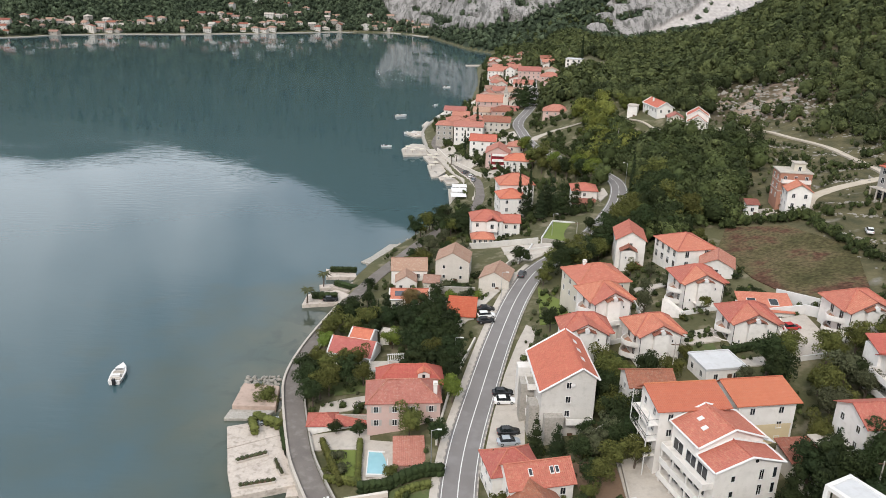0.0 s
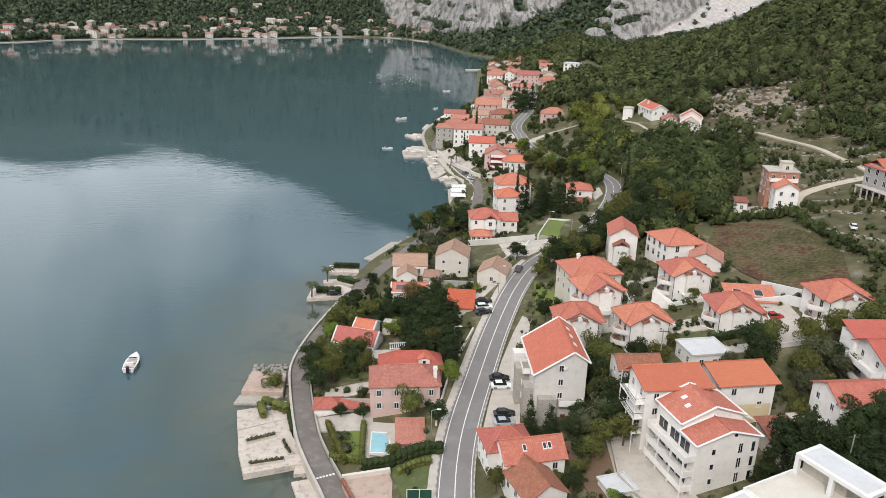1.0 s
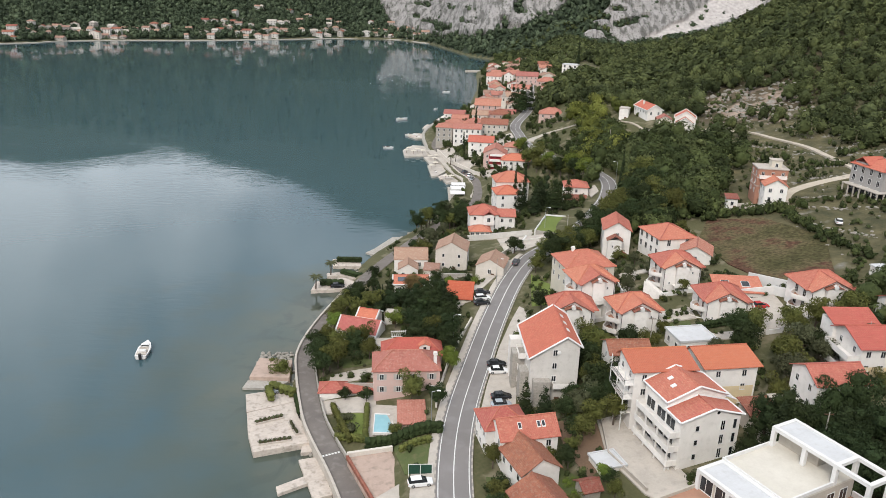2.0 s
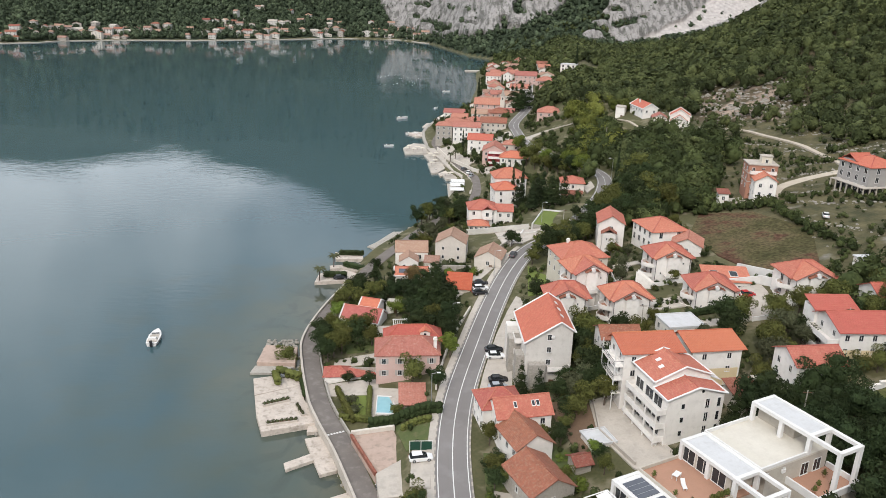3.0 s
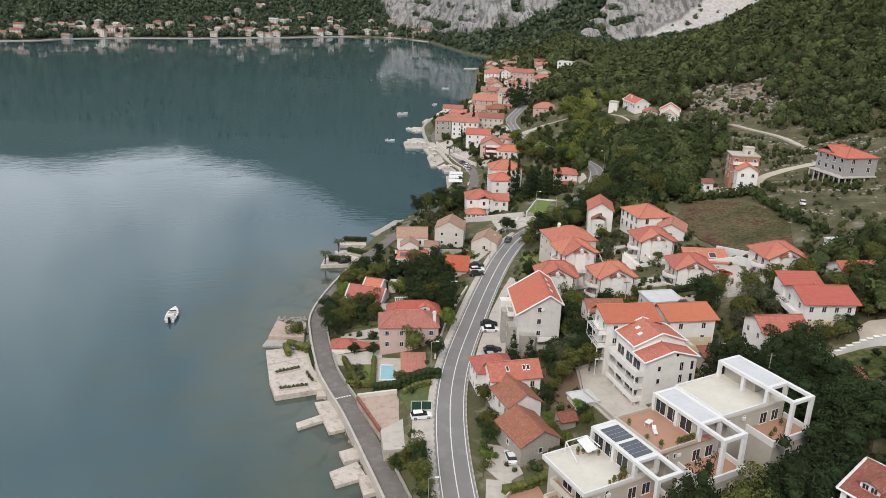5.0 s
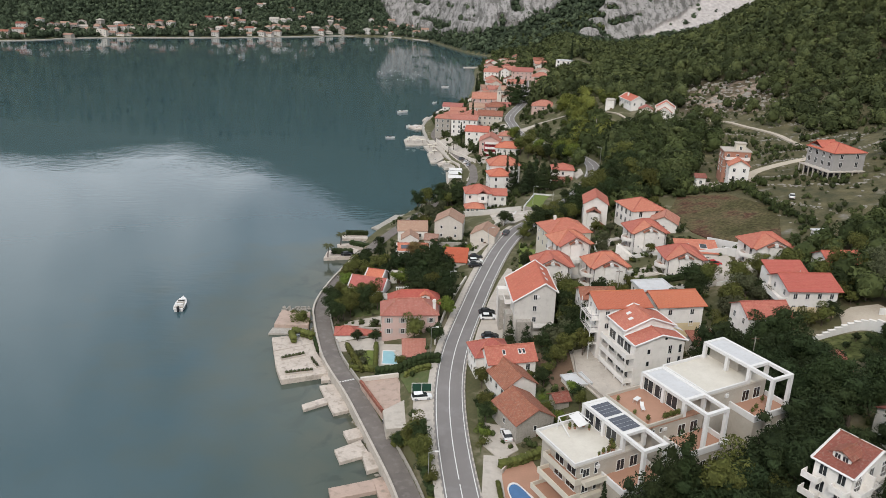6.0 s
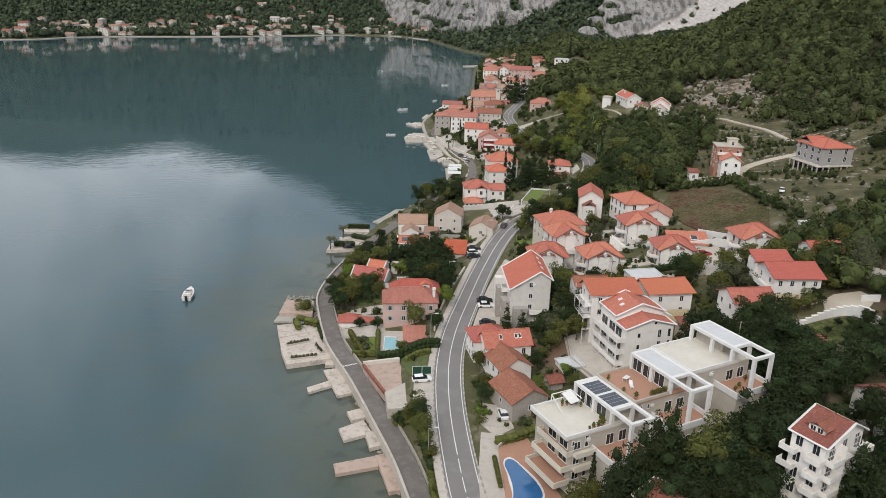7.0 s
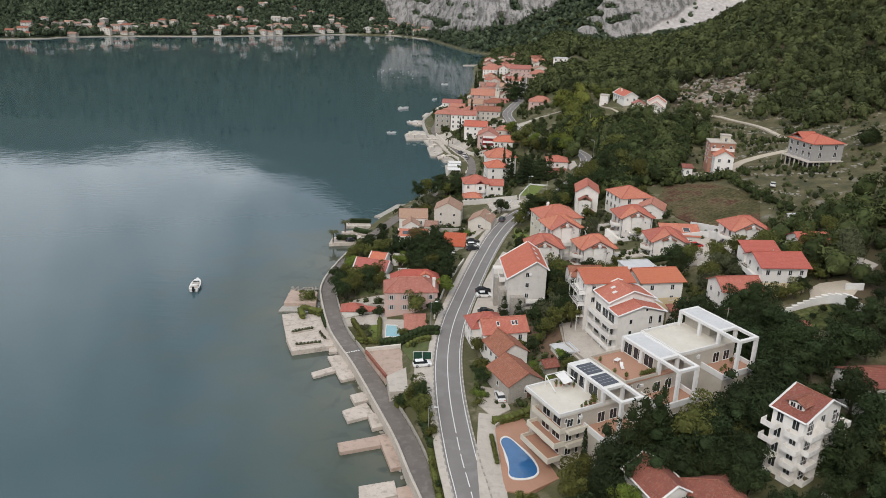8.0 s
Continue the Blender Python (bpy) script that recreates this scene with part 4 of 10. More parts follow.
ICO = bmesh.new()
bmesh.ops.create_icosphere(ICO, subdivisions=2, radius=1.0)
ICO_V = np.array([v.co[:] for v in ICO.verts])
ICO_F = [tuple(v.index for v in f.verts) for f in ICO.faces]
ICO.free()
ICO1 = bmesh.new()
bmesh.ops.create_icosphere(ICO1, subdivisions=1, radius=1.0)
ICO1_V = np.array([v.co[:] for v in ICO1.verts])
ICO1_F = [tuple(v.index for v in f.verts) for f in ICO1.faces]
ICO1.free()


def core(blobs, k=0.86, fine=True):
    """Rough inner masses under the leaves."""
    vs, fs = [], []
    src_v, src_f = (ICO_V, ICO_F) if fine else (ICO1_V, ICO1_F)
    for bx, by, bz, rx, ry, rz in blobs:
        i = len(vs)
        w = src_v * np.array([rx, ry, rz]) * k * (1 + RNG.normal(size=(len(src_v), 1)) * 0.09) + np.array([bx, by, bz])
        vs += list(w)
        fs += [tuple(q + i for q in f) for f in src_f]
    return np.array(vs), fs


def joined(*pairs):
    vs, fs, n = [], [], 0
    for v, f in pairs:
        vs.append(v)
        fs += [tuple(i + n for i in q) for q in f]
        n += len(v)
    return np.vstack(vs), fs


def mesh_from(name, v, f, mat):
    me = bpy.data.meshes.new(name)
    me.from_pydata([tuple(p) for p in v], [], f)
    me.materials.append(mat)
    return me


def crown_blobs(r, h, z, n=9, spread=0.62):
    out = [(RNG.normal() * r * 0.08, RNG.normal() * r * 0.08, z, r * RNG.uniform(0.58, 0.75), r * RNG.uniform(0.58, 0.75), h * 0.42)]
    for i in range(n):
        a = 2 * math.pi * i / n + RNG.uniform(-0.4, 0.4)
        q = r * spread * RNG.uniform(0.5, 1.3)
        s = r * RNG.uniform(0.2, 0.48)
        out.append((q * math.cos(a), q * math.sin(a), z + h * RNG.uniform(-0.3, 0.4), s * RNG.uniform(0.8, 1.2), s, s * RNG.uniform(0.65, 1.0)))
    return out


def trunk_mesh(h, r, limbs=5, spread=1.2, name="trunk"):
    bm = bmesh.new()
    tube(bm, (0, 0, -0.6), (0.05, 0.0, h * 0.55), r, r * 0.75, 8)
    tube(bm, (0.05, 0, h * 0.55), (0.0, 0.1, h), r * 0.75, r * 0.3, 7)
    for i in range(limbs):
        a = 2 * math.pi * i / limbs + 0.4
        tube(bm, (0.03, 0.02, h * (0.5 + 0.06 * i)), (spread * math.cos(a), spread * math.sin(a), h * (0.95 + 0.07 * i)), r * 0.42, r * 0.14, 5)
    me = bpy.data.meshes.new(name)
    bm.to_mesh(me)
    bm.free()
    me.materials.append(M_TRUNK)
    return me


TREE_KINDS = {}


def tree_kind(key, mats, variants, make, trunk, words, category="tree"):
    TREE_KINDS[key] = ([(mesh_from("crown", *make(), mm), trunk()) for mm in mats for _ in range(variants)], words, category)


def broad():
    b = crown_blobs(2.6, 4.6, 3.9, int(RNG.integers(8, 14)))
    return joined(core(b[:5], 0.8, False), leaf_cloud(b, 1700, 0.172, 0.75))


def slim():
    b = [(RNG.normal() * 0.08, RNG.normal() * 0.08, 0.9 + i * 0.9, 0.75 * (1 - abs(i - 3) / 11), 0.75 * (1 - abs(i - 3) / 11), 0.95) for i in range(10)] + [(0, 0, 9.9, 0.25, 0.25, 0.9)]
    return joined(core(b[::2], 0.85, False), leaf_cloud(b, 1200, 0.15, 0.6))


def conifer():
    b = [(RNG.normal() * 0.2, RNG.normal() * 0.2, 1.6 + i * 1.05, 2.3 * (1 - i / 8.5), 2.3 * (1 - i / 8.5), 0.85) for i in range(8)]
    return joined(core(b[::2], 0.8, False), leaf_cloud(b, 1900, 0.16, 0.8))


def oak():
    b = crown_blobs(2.6, 4.6, 3.9, int(RNG.integers(12, 18)))
    return joined(core(b[:6], 0.8, False), leaf_cloud(b, 2000, 0.145, 0.7))


def bush():
    b = [(RNG.normal() * 0.5, RNG.normal() * 0.5, 0.6 + RNG.uniform(0, 0.4), RNG.uniform(0.5, 0.8), RNG.uniform(0.5, 0.8), RNG.uniform(0.5, 0.7)) for _ in range(6)]
    return joined(core(b[:2], 0.85, False), leaf_cloud(b, 520, 0.12, 0.8))


tree_kind("broad", [M_LEAF, M_LEAF_DARK], 3, broad, lambda: trunk_mesh(3.2, 0.2), "broad-leaved garden tree with dense dark green crown")
tree_kind("oak", [M_LEAF_OAK, M_LEAF_DARK, M_LEAF_OAK], 2, oak, lambda: trunk_mesh(3.2, 0.22), "large dark green oak on the wooded slope")
tree_kind("light", [M_LEAF_LIGHT], 2, broad, lambda: trunk_mesh(3.2, 0.18), "bright yellow-green broad-leaved garden tree")
tree_kind("olive", [M_LEAF_GREY], 3, broad, lambda: trunk_mesh(2.6, 0.24), "grey-green olive tree with rounded crown")
tree_kind("rust", [M_LEAF_RUST], 1, broad, lambda: trunk_mesh(3.0, 0.2), "garden tree with rust-brown autumn leaves")
tree_kind("cypress", [M_CYPRESS], 2, slim, lambda: trunk_mesh(1.2, 0.16, 0), "tall narrow dark green cypress")
tree_kind("conifer", [M_CYPRESS, M_LEAF_DARK], 2, conifer, lambda: trunk_mesh(2.2, 0.22, 0), "dark green conifer with broad conical crown")
tree_kind("bush", [M_LEAF, M_LEAF_DARK, M_LEAF_LIGHT, M_LEAF_GREY], 2, bush, lambda: trunk_mesh(0.6, 0.08, 3, 0.4), "low rounded green garden shrub", "shrub")
TREES = []


def tree(key, x, y, s=1.0, sz=None, z=None, v=None, group=""):
    vs, words, cat = TREE_KINDS[key]
    cm, tm = vs[int(RNG.integers(len(vs))) if v is None else v % len(vs)]
    z = ground_z(x, y) if z is None else z
    nm = {"cypress": "cypress_tree", "conifer": "conifer_tree", "olive": "olive_tree", "oak": "oak_tree", "bush": "shrub"}.get(key, "tree")
    top = empty(nm, Matrix.Translation((x, y, z - 0.05)) @ Matrix.Rotation(RNG.uniform(0, 6.28), 4, "Z") @ Matrix.Diagonal((s, s, sz or s, 1)), words, cat, group or (cat + "s in the gardens"))
    shared("trunk", tm, top, pose(0, 0, 0))
    shared("crown", cm, top, pose(0, 0, 0))
    TREES.append((x, y, 2.6 * s if key not in ("cypress", "bush") else s))
    return top


def free_spot(x, y, pad=2.0):
    """Whether a place is clear of houses, roads and paved yards."""
    for hx, hy, an, w, d in HOUSES:
        c, s = math.cos(radians(an)), math.sin(radians(an))
        u, v = (x - hx) * c + (y - hy) * s, -(x - hx) * s + (y - hy) * c
        if -pad < u < w + pad and -pad < v < d + pad:
            return False
    for pts, half in ((ROAD_P, 5.6), (LANE_P, 3.2)):
        if np.min((pts[:, 0] - x) ** 2 + (pts[:, 1] - y) ** 2) < (half + pad * 0.4) ** 2:
            return False
    for ax, ay, bx, by in CLEAR:
        if ax < x < bx and ay < y < by:
            return False
    return True


CLEAR = []


def scatter(keys, x0, y0, x1, y1, n, smin=0.7, smax=1.3, pad=1.8, gap=0.7, inside=None):
    """Garden plants over a stretch of the plan."""
    made, tries = 0, 0
    while made < n and tries < n * 30:
        tries += 1
        x, y = RNG.uniform(x0, x1), RNG.uniform(y0, y1)
        s = RNG.uniform(smin, smax)
        if (inside and not inside(x, y)) or land(np.array([x]), np.array([y]))[0][0] < 5 or not free_spot(x, y, pad * s):
            continue
        if any((x - a) ** 2 + (y - b) ** 2 < (gap * (r + 2.0 * s)) ** 2 for a, b, r in TREES[-260:]):
            continue
        tree(keys[int(RNG.integers(len(keys)))], x, y, s, s * RNG.uniform(0.85, 1.15))
        made += 1


def woods(name, places, protos, mat, label):
    """Many trees in one mesh."""
    V, F, n, tints = [], [], 0, []
    for x, y, z, s, sz, k, a in places:
        pv, pf = protos[k]
        c, q = math.cos(a), math.sin(a)
        w = np.empty_like(pv)
        w[:, 0], w[:, 1], w[:, 2] = (pv[:, 0] * c - pv[:, 1] * q) * s + x, (pv[:, 0] * q + pv[:, 1] * c) * s + y, pv[:, 2] * sz + z
        V.append(w)
        F.append((pf, n))
        n += len(pv)
        tints.append(np.full(len(pv), RNG.uniform()))
    V = np.vstack(V)
    loops, starts, tot = [], [], 0
    for (tri, quad), off in F:
        for arr in (tri, quad):
            if len(arr):
                loops.append((arr + off).ravel())
                starts.append(tot + np.arange(len(arr)) * arr.shape[1])
                tot += arr.size
    me = bpy.data.meshes.new(name)
    me.vertices.add(len(V))
    me.vertices.foreach_set("co", V.ravel())
    loops, starts = np.concatenate(loops), np.concatenate(starts)
    me.loops.add(len(loops))
    me.loops.foreach_set("vertex_index", loops)
    me.polygons.add(len(starts))
    me.polygons.foreach_set("loop_start", starts)
    me.update(calc_edges=True)
    me.attributes.new("tint", "FLOAT", "POINT").data.foreach_set("value", np.concatenate(tints).astype(np.float32))
    me.materials.append(mat)
    ob = new(name, me)
    return tagged(ob, label, "woods", kind="stuff")


def proto(r, h, leaves_n, size, fine, nb=5):
    b = crown_blobs(r, h, h * 0.5, nb, 0.5)
    cv, cf = core(b[:1 if nb < 4 else 2], 0.86, fine) if fine is not None else (np.zeros((0, 3)), [])
    if leaves_n:
        lv, _ = leaf_cloud(b, leaves_n, size * 1.3, 0.42)
        tri = np.arange(len(lv)).reshape(-1, 3) + len(cv)
        return np.vstack([cv, lv]), (np.vstack([np.array(cf, int).reshape(-1, 3), tri]), np.zeros((0, 4), int))
    return cv, (np.array(cf, int).reshape(-1, 3), np.zeros((0, 4), int))


# ---------------- the village: houses ----------------
M_FASCIA = material("dark_red_fascia", (0.2, 0.075, 0.055), (0.14, 0.055, 0.042), 0.7, 1.5, 9.0, 0.3, 0.02)


def round_balcony(top, cy, zs, r, half):
    """A half-round balcony on the left flank: slab, tiled floor, white parapet."""
    n = 12
    pts = [(-r * math.sin(math.pi * i / n), cy + half - 2 * half * i / n) for i in range(n + 1)]
    bm, rb = bmesh.new(), bmesh.new()
    slab(bm, [(x, y, zs) for x, y in pts], 0.22)
    bmesh.ops.recalc_face_normals(bm, faces=bm.faces)
    bl = part("balcony", bm, M_WALL, top)
    inner = [(x * 0.92, cy + (y - cy) * 0.93) for x, y in pts]
    rows = [[rb.verts.new(c) for c in ((*o, zs - 0.22), (*o, zs + 0.95), (*i_, zs + 0.95), (*i_, zs))] for o, i_ in zip(pts, inner)]
    for a, c in zip(rows, rows[1:]):
        for i in range(3):
            rb.faces.new((a[i], c[i], c[i + 1], a[i + 1]))
    part("parapet", rb, M_WALL, bl)
    tf = bmesh.new()
    slab(tf, [(x * 0.9, cy + (y - cy) * 0.91, zs + 0.02) for x, y in pts], 0.015)
    part("balcony_tiles", tf, M_TERRA, bl)


def stepped(x0, z_top, n, y0, y1, foot, go=0.27, rise=0.18):
    """A flight of n steps falling along x, as one solid."""
    prof = [(x0, foot), (x0, z_top - rise)]
    for i in range(n):
        prof += [(x0 + go * (i + 1), z_top - rise * (i + 1))] + ([(x0 + go * (i + 1), z_top - rise * (i + 2))] if i < n - 1 else [])
    prof.append((x0 + go * n, foot))
    bm = bmesh.new()
    A, B = [bm.verts.new((a, y0, b)) for a, b in prof], [bm.verts.new((a, y1, b)) for a, b in prof]
    bm.faces.new(A), bm.faces.new(B[::-1])
    for i in range(len(prof)):
        bm.faces.new((A[i], B[i], B[(i + 1) % len(prof)], A[(i + 1) % len(prof)]))
    bmesh.ops.recalc_face_normals(bm, faces=bm.faces)
    return bm


def villa(label, x, y, ang, w, d, ze, rmat=None, left_balconies=True, stair=False):
    """A tall white villa: hipped roof, a broad front gable with a hood and round vent, half-round balconies on one flank."""
    z0 = min(ground_z(x, y), ground_z(x + w, y)) - 0.2
    z0 = min(z0, ze - 7.5)
    h = ze - z0
    HOUSES.append((x - 2, y, ang, w + 2, d))
    rmat = rmat or M_ROOF
    top = empty("villa", pose(x, y, z0, 0, 0, ang), label, "villa", "white villas")
    part("wall", boxed(0, 0, -3, w, d, h + 0.1), M_WALL, top)
    roof_parts(top, "hip", w + 1.9, d - 1.6, h - 0.15, 2.75, 0.45, rmat, x0=-0.35, y0=1.6)
    part("side_wing", boxed(w - 0.02, 2.0, -3, w + 1.3, d - 0.4, h - 0.1), M_WALL, top)
    # front gable
    gb = bmesh.new()
    a = [gb.verts.new(p) for p in ((0, -0.02, h), (w, -0.02, h), (w / 2, -0.02, h + 2.35))]
    b = [gb.verts.new((v.co.x, d * 0.5, v.co.z)) for v in a]
    gb.faces.new(a), gb.faces.new(b[::-1])
    for i in range(3):
        gb.faces.new((a[i], b[i], b[(i + 1) % 3], a[(i + 1) % 3]))
    part("gable", gb, M_WALL, top)
    groof = roof_parts(top, "gy", w, d * 0.5, h, 2.35, 0.5, rmat)
    s = 2.35 / (w / 2)
    fb = bmesh.new()
    for sgn in (-1, 1):
        tube(fb, (w / 2, -0.52, h + 2.42), (w / 2 + sgn * (w / 2 + 0.5), -0.52, h + 0.07 - 0.5 * s), 0.11, 0.11, 4)
    part("fascia", fb, M_FASCIA, groof, "dark red-brown gable board")
    # broad bay under the gable, with its tiled hood and round vent
    part("bay", boxed(w * 0.31, -0.85, -3, w * 0.66, 0.02, h + 0.55), M_WALL, top)
    hood = bmesh.new()
    for sgn in (-1, 1):
        slab(hood, [(w * 0.485, -1.2, h + 1.55), (w * 0.485, 0.02, h + 1.65), (w * 0.485 + sgn * w * 0.23, 0.02, h + 0.72), (w * 0.485 + sgn * w * 0.23, -1.2, h + 0.62)][::sgn], 0.14)
    bmesh.ops.recalc_face_normals(hood, faces=hood.faces)
    part("gable_hood", hood, M_ROOF_DARK, top)
    vent = bmesh.new()
    tube(vent, (w * 0.485, -1.28, h + 1.15), (w * 0.485, -0.5, h + 1.15), 0.52, 0.52, 14)
    part("round_vent", vent, M_WHITE, top)
    for u in (-0.02, w + 0.0):
        dp = bmesh.new()
        tube(dp, (u, -0.1, -0.3), (u, -0.1, h), 0.07, 0.07, 6)
        part("downpipe", dp, M_DARKMETAL, top)
    window(top, pose(w * 0.8, 0, h - 1.6), 0.45, 0.6)
    window(top, pose(w * 0.16, 0, h - 4.3), 0.45, 0.6)
    nst = int(h // 2.8)
    for st in range(nst):
        zz = h - 2.2 - 2.85 * st
        if zz < 0.2:
            break
        for i in range(2):
            window(top, side_pose("l", d * (0.4 + 0.32 * i), zz - 0.4, w, d), 1.3, 2.0)
            window(top, side_pose("r", d * (0.3 + 0.4 * i), zz, w, d) @ pose(0, -1.3, 0), 1.0, 1.3)
        if left_balconies:
            round_balcony(top, d * (0.4 + 0.05 * st), h - 3.05 - 2.85 * st, 2.5, 2.7)
    if stair:
        # a front landing, and a flight with a solid parapet going down to the side
        zl = h - 4.4
        part("landing", boxed(w * 0.25, -2.1, zl - 0.2, w * 0.62, 0.0, zl), M_WALL, top)
        part("parapet", boxed(w * 0.25, -2.2, zl - 0.2, w * 0.62, -2.05, zl + 0.95), M_WALL, top)
        n = int(zl / 0.18) - 2
        part("outside_stair", stepped(w * 0.62, zl, n, -2.05, -0.9, -2.0), M_WALL_DULL, top)
        pb, e = bmesh.new(), w * 0.62 + 0.27 * n
        A = [pb.verts.new((u, -2.2, v)) for u, v in ((w * 0.62, zl - 0.5), (e, zl - 0.18 * n - 0.5), (e, zl - 0.18 * n + 0.95), (w * 0.62, zl + 0.95))]
        B = [pb.verts.new((v.co.x, -2.05, v.co.z)) for v in A]
        pb.faces.new(A), pb.faces.new(B[::-1])
        for i in range(4):
            pb.faces.new((A[i], B[i], B[(i + 1) % 4], A[(i + 1) % 4]))
        bmesh.ops.recalc_face_normals(pb, faces=pb.faces)
        part("stair_parapet", pb, M_WALL, top)
    return top


VILLA_WORDS = "tall white rendered villa with orange tiled hip roof and front gable"
villa(VILLA_WORDS, 33.9, 150.0, 13, 8.4, 10.5, 22.0, stair=True)
villa(VILLA_WORDS, 26.0, 139.5, 2, 8.6, 8.5, 19.6, left_balconies=False)
villa(VILLA_WORDS, 41.2, 138.2, 9, 8.8, 9.5, 20.0)
villa(VILLA_WORDS, 57.0, 161.4, 5, 9.2, 10.5, 22.5, stair=True)
villa(VILLA_WORDS, 61.8, 142.3, 0, 9.0, 10.5, 21.5)
villa(VILLA_WORDS, 82.6, 137.1, 5, 9.4, 10.5, 27.0)
house("cream villa with broad orange hip roof behind white villas", 32.5, 163, 13, 13, 11, 21.2, "hip", 2.8, M_WALL_CREAM, M_ROOF, chim=((4, 7),))

pch = house("white gabled house with orange tiled roof among trees", 48.0, 194.5, -8, 7.8, 11, 22, "gy", 2.4, storeys=2, sides={"f": 1, "r": 2, "l": 2})
house("white two-storey house with red tiled hip roof", 61.9, 184.5, 14, 11.4, 12, 22.6, "hip", 2.6, storeys=2, sides={"f": 2, "l": 4}, win=(1.2, 1.8))
house("white gabled annexe with weathered red tiles", 66.4, 179.7, -20, 8.2, 8.5, 20.8, "gy", 2.0, None, M_ROOF_PINK, sides={"f": 1})
sol = house("low house with red mono-pitch roof and skylights", 67.2, 151.8, -4, 11.0, 6.0, 20.4, "mono", 1.9, None, M_ROOF, sides={"f": 2})

house("white apartment house with long orange sheet roof and balconies", 35.9, 104.8, 8, 11.5, 7.6, 23.4, "gx", 1.3, None, M_ROOF_SHEET, over=0.7, ridge=0.78, storeys=3, sides={"f": 3, "l": 2}, z0=11.0)
house("cream and white apartment house with orange sheet roof", 50.4, 109.0, 9, 10.6, 7.6, 22.2, "gx", 1.3, M_WALL, M_ROOF_SHEET, over=0.7, ridge=0.78, storeys=3, sides={"f": 2}, z0=11.5)
house("small house with weathered orange roof between trees", 34.7, 118.6, 4, 8.2, 6.4, 19.6, "gx", 1.6, None, M_ROOF_DARK, sides={"f": 2, "l": 1})
house("plain white building with flat white membrane roof", 52.0, 128.8, 11, 8.5, 7.0, 17.6, "flat", 0.45, None, M_FLATROOF, sides={"f": 2, "l": 2})
house("yellow and white house with orange tiled roof", 79.7, 110.3, 2, 11.2, 9.5, 26.6, "gx", 1.8, M_WALL, M_ROOF_BRIGHT, over=0.8, ridge=0.6, storeys=2, sides={"f": 4, "l": 2}, z0=19.0)
dl = house("white house with orange roof and a gabled dormer", 66.7, 99.6, 7, 9.8, 8.0, 24.2, "gx", 2.0, None, M_ROOF, storeys=2, sides={"f": 2, "l": 2})
house("tall white apartment tower with dark red roof and stacked balconies", 61.5, 45.9, 33, 10.4, 5.8, 23.3, "gy", 2.4, M_WALL, M_ROOF_DARK, over=0.5, ridge=0.6, verge=M_WHITE, storeys=4, sides={"f": 3, "l": 2}, win=(1.3, 2.0), z0=9.0)
g_house = house("white apartment house with red roof and white verges beside road", 18.4, 117.4, 3, 9.8, 15.2, 21.6, "gy", 1.9, M_WALL_DULL, M_ROOF_BRIGHT, over=0.5, ridge=0.72, drop_l=2.6, verge=M_WHITE, storeys=3, sides={"f": 1, "r": 3, "l": 2}, z0=8.0)
ra = house("white house with orange roof and roof windows beside road", 11.6, 97.4, 13, 10.6, 6.4, 12.9, "gx", 2.3, None, M_ROOF, storeys=3, sides={"f": 3, "l": 2}, z0=6.2)
house("white house wing with orange tiled roof", 9.0, 101.4, 13, 8.2, 7.0, 12.4, "hip", 2.2, None, M_ROOF, storeys=2, sides={"f": 1, "l": 3})
house("old white gabled house with weathered brown-red tiles", 14.6, 89.6, 22, 7.2, 8.2, 11.4, "gy", 2.3, None, M_ROOF_DARK, storeys=2, sides={"l": 3})
house("old stone cottage with weathered red tiled roof", 16.0, 77.9, 25, 8.4, 9.6, 10.2, "gy", 2.3, M_STONE, M_ROOF_DARK, over=0.35, ridge=0.55, storeys=1, sides={"f": 1, "l": 1}, win=(0.8, 1.1))
house("white cottage with pinkish red tiled roof by the lane", -26.0, 153.8, -16, 10.4, 6.8, 6.5, "gx", 2.5, None, M_ROOF_LANE, over=0.3, ridge=0.5, verge=M_WHITE, storeys=1, sides={"f": 3, "l": 1})
house("cottage wing with raised red tiled roof", -21.4, 157.2, -16, 5.0, 5.0, 8.7, "gx", 1.4, None, M_ROOF_BRIGHT, over=0.25, verge=M_WHITE, storeys=1, sides={"f": 1})
house("old pink rendered house with pinkish tiled hip roof and shutters", -13.9, 124.0, 5, 14.2, 8.2, 11.5, "hip", 2.6, M_WALL_PINK, M_ROOF_PINK, over=0.35, storeys=3, sides={"f": 4, "r": 2, "l": 2}, shutters=True, z0=3.4, chim=((13.3, 2.0),))
pk_b = house("pink house wing with bright orange roof and dormer", -12.6, 132.4, 5, 13.2, 6.4, 10.9, "hip", 2.5, M_WALL_PINK, M_ROOF_BRIGHT, storeys=2, sides={"l": 2})
house("white pool house with orange tiled roof", -25.9, 126.6, 5, 5.4, 4.0, 4.6, "hip", 1.2, None, M_ROOF, storeys=1, sides={"f": 0}, z0=2.6)
house("garage with bright orange sloping roof below road", 1.6, 169.0, -5, 6.6, 7.4, 9.4, "mono", 2.0, M_STONE_PALE, M_ROOF_FLAME, storeys=1, sides={"f": 1}, z0=6.5)
house("old pale stone house with lichened gable roof", -2.0, 197.5, -6, 9.6, 9.0, 13.2, "gy", 2.6, M_STONE_PALE, M_ROOF_OLD, over=0.2, storeys=2, sides={"f": 2, "r": 2}, win=(0.8, 1.0), z0=6.0)
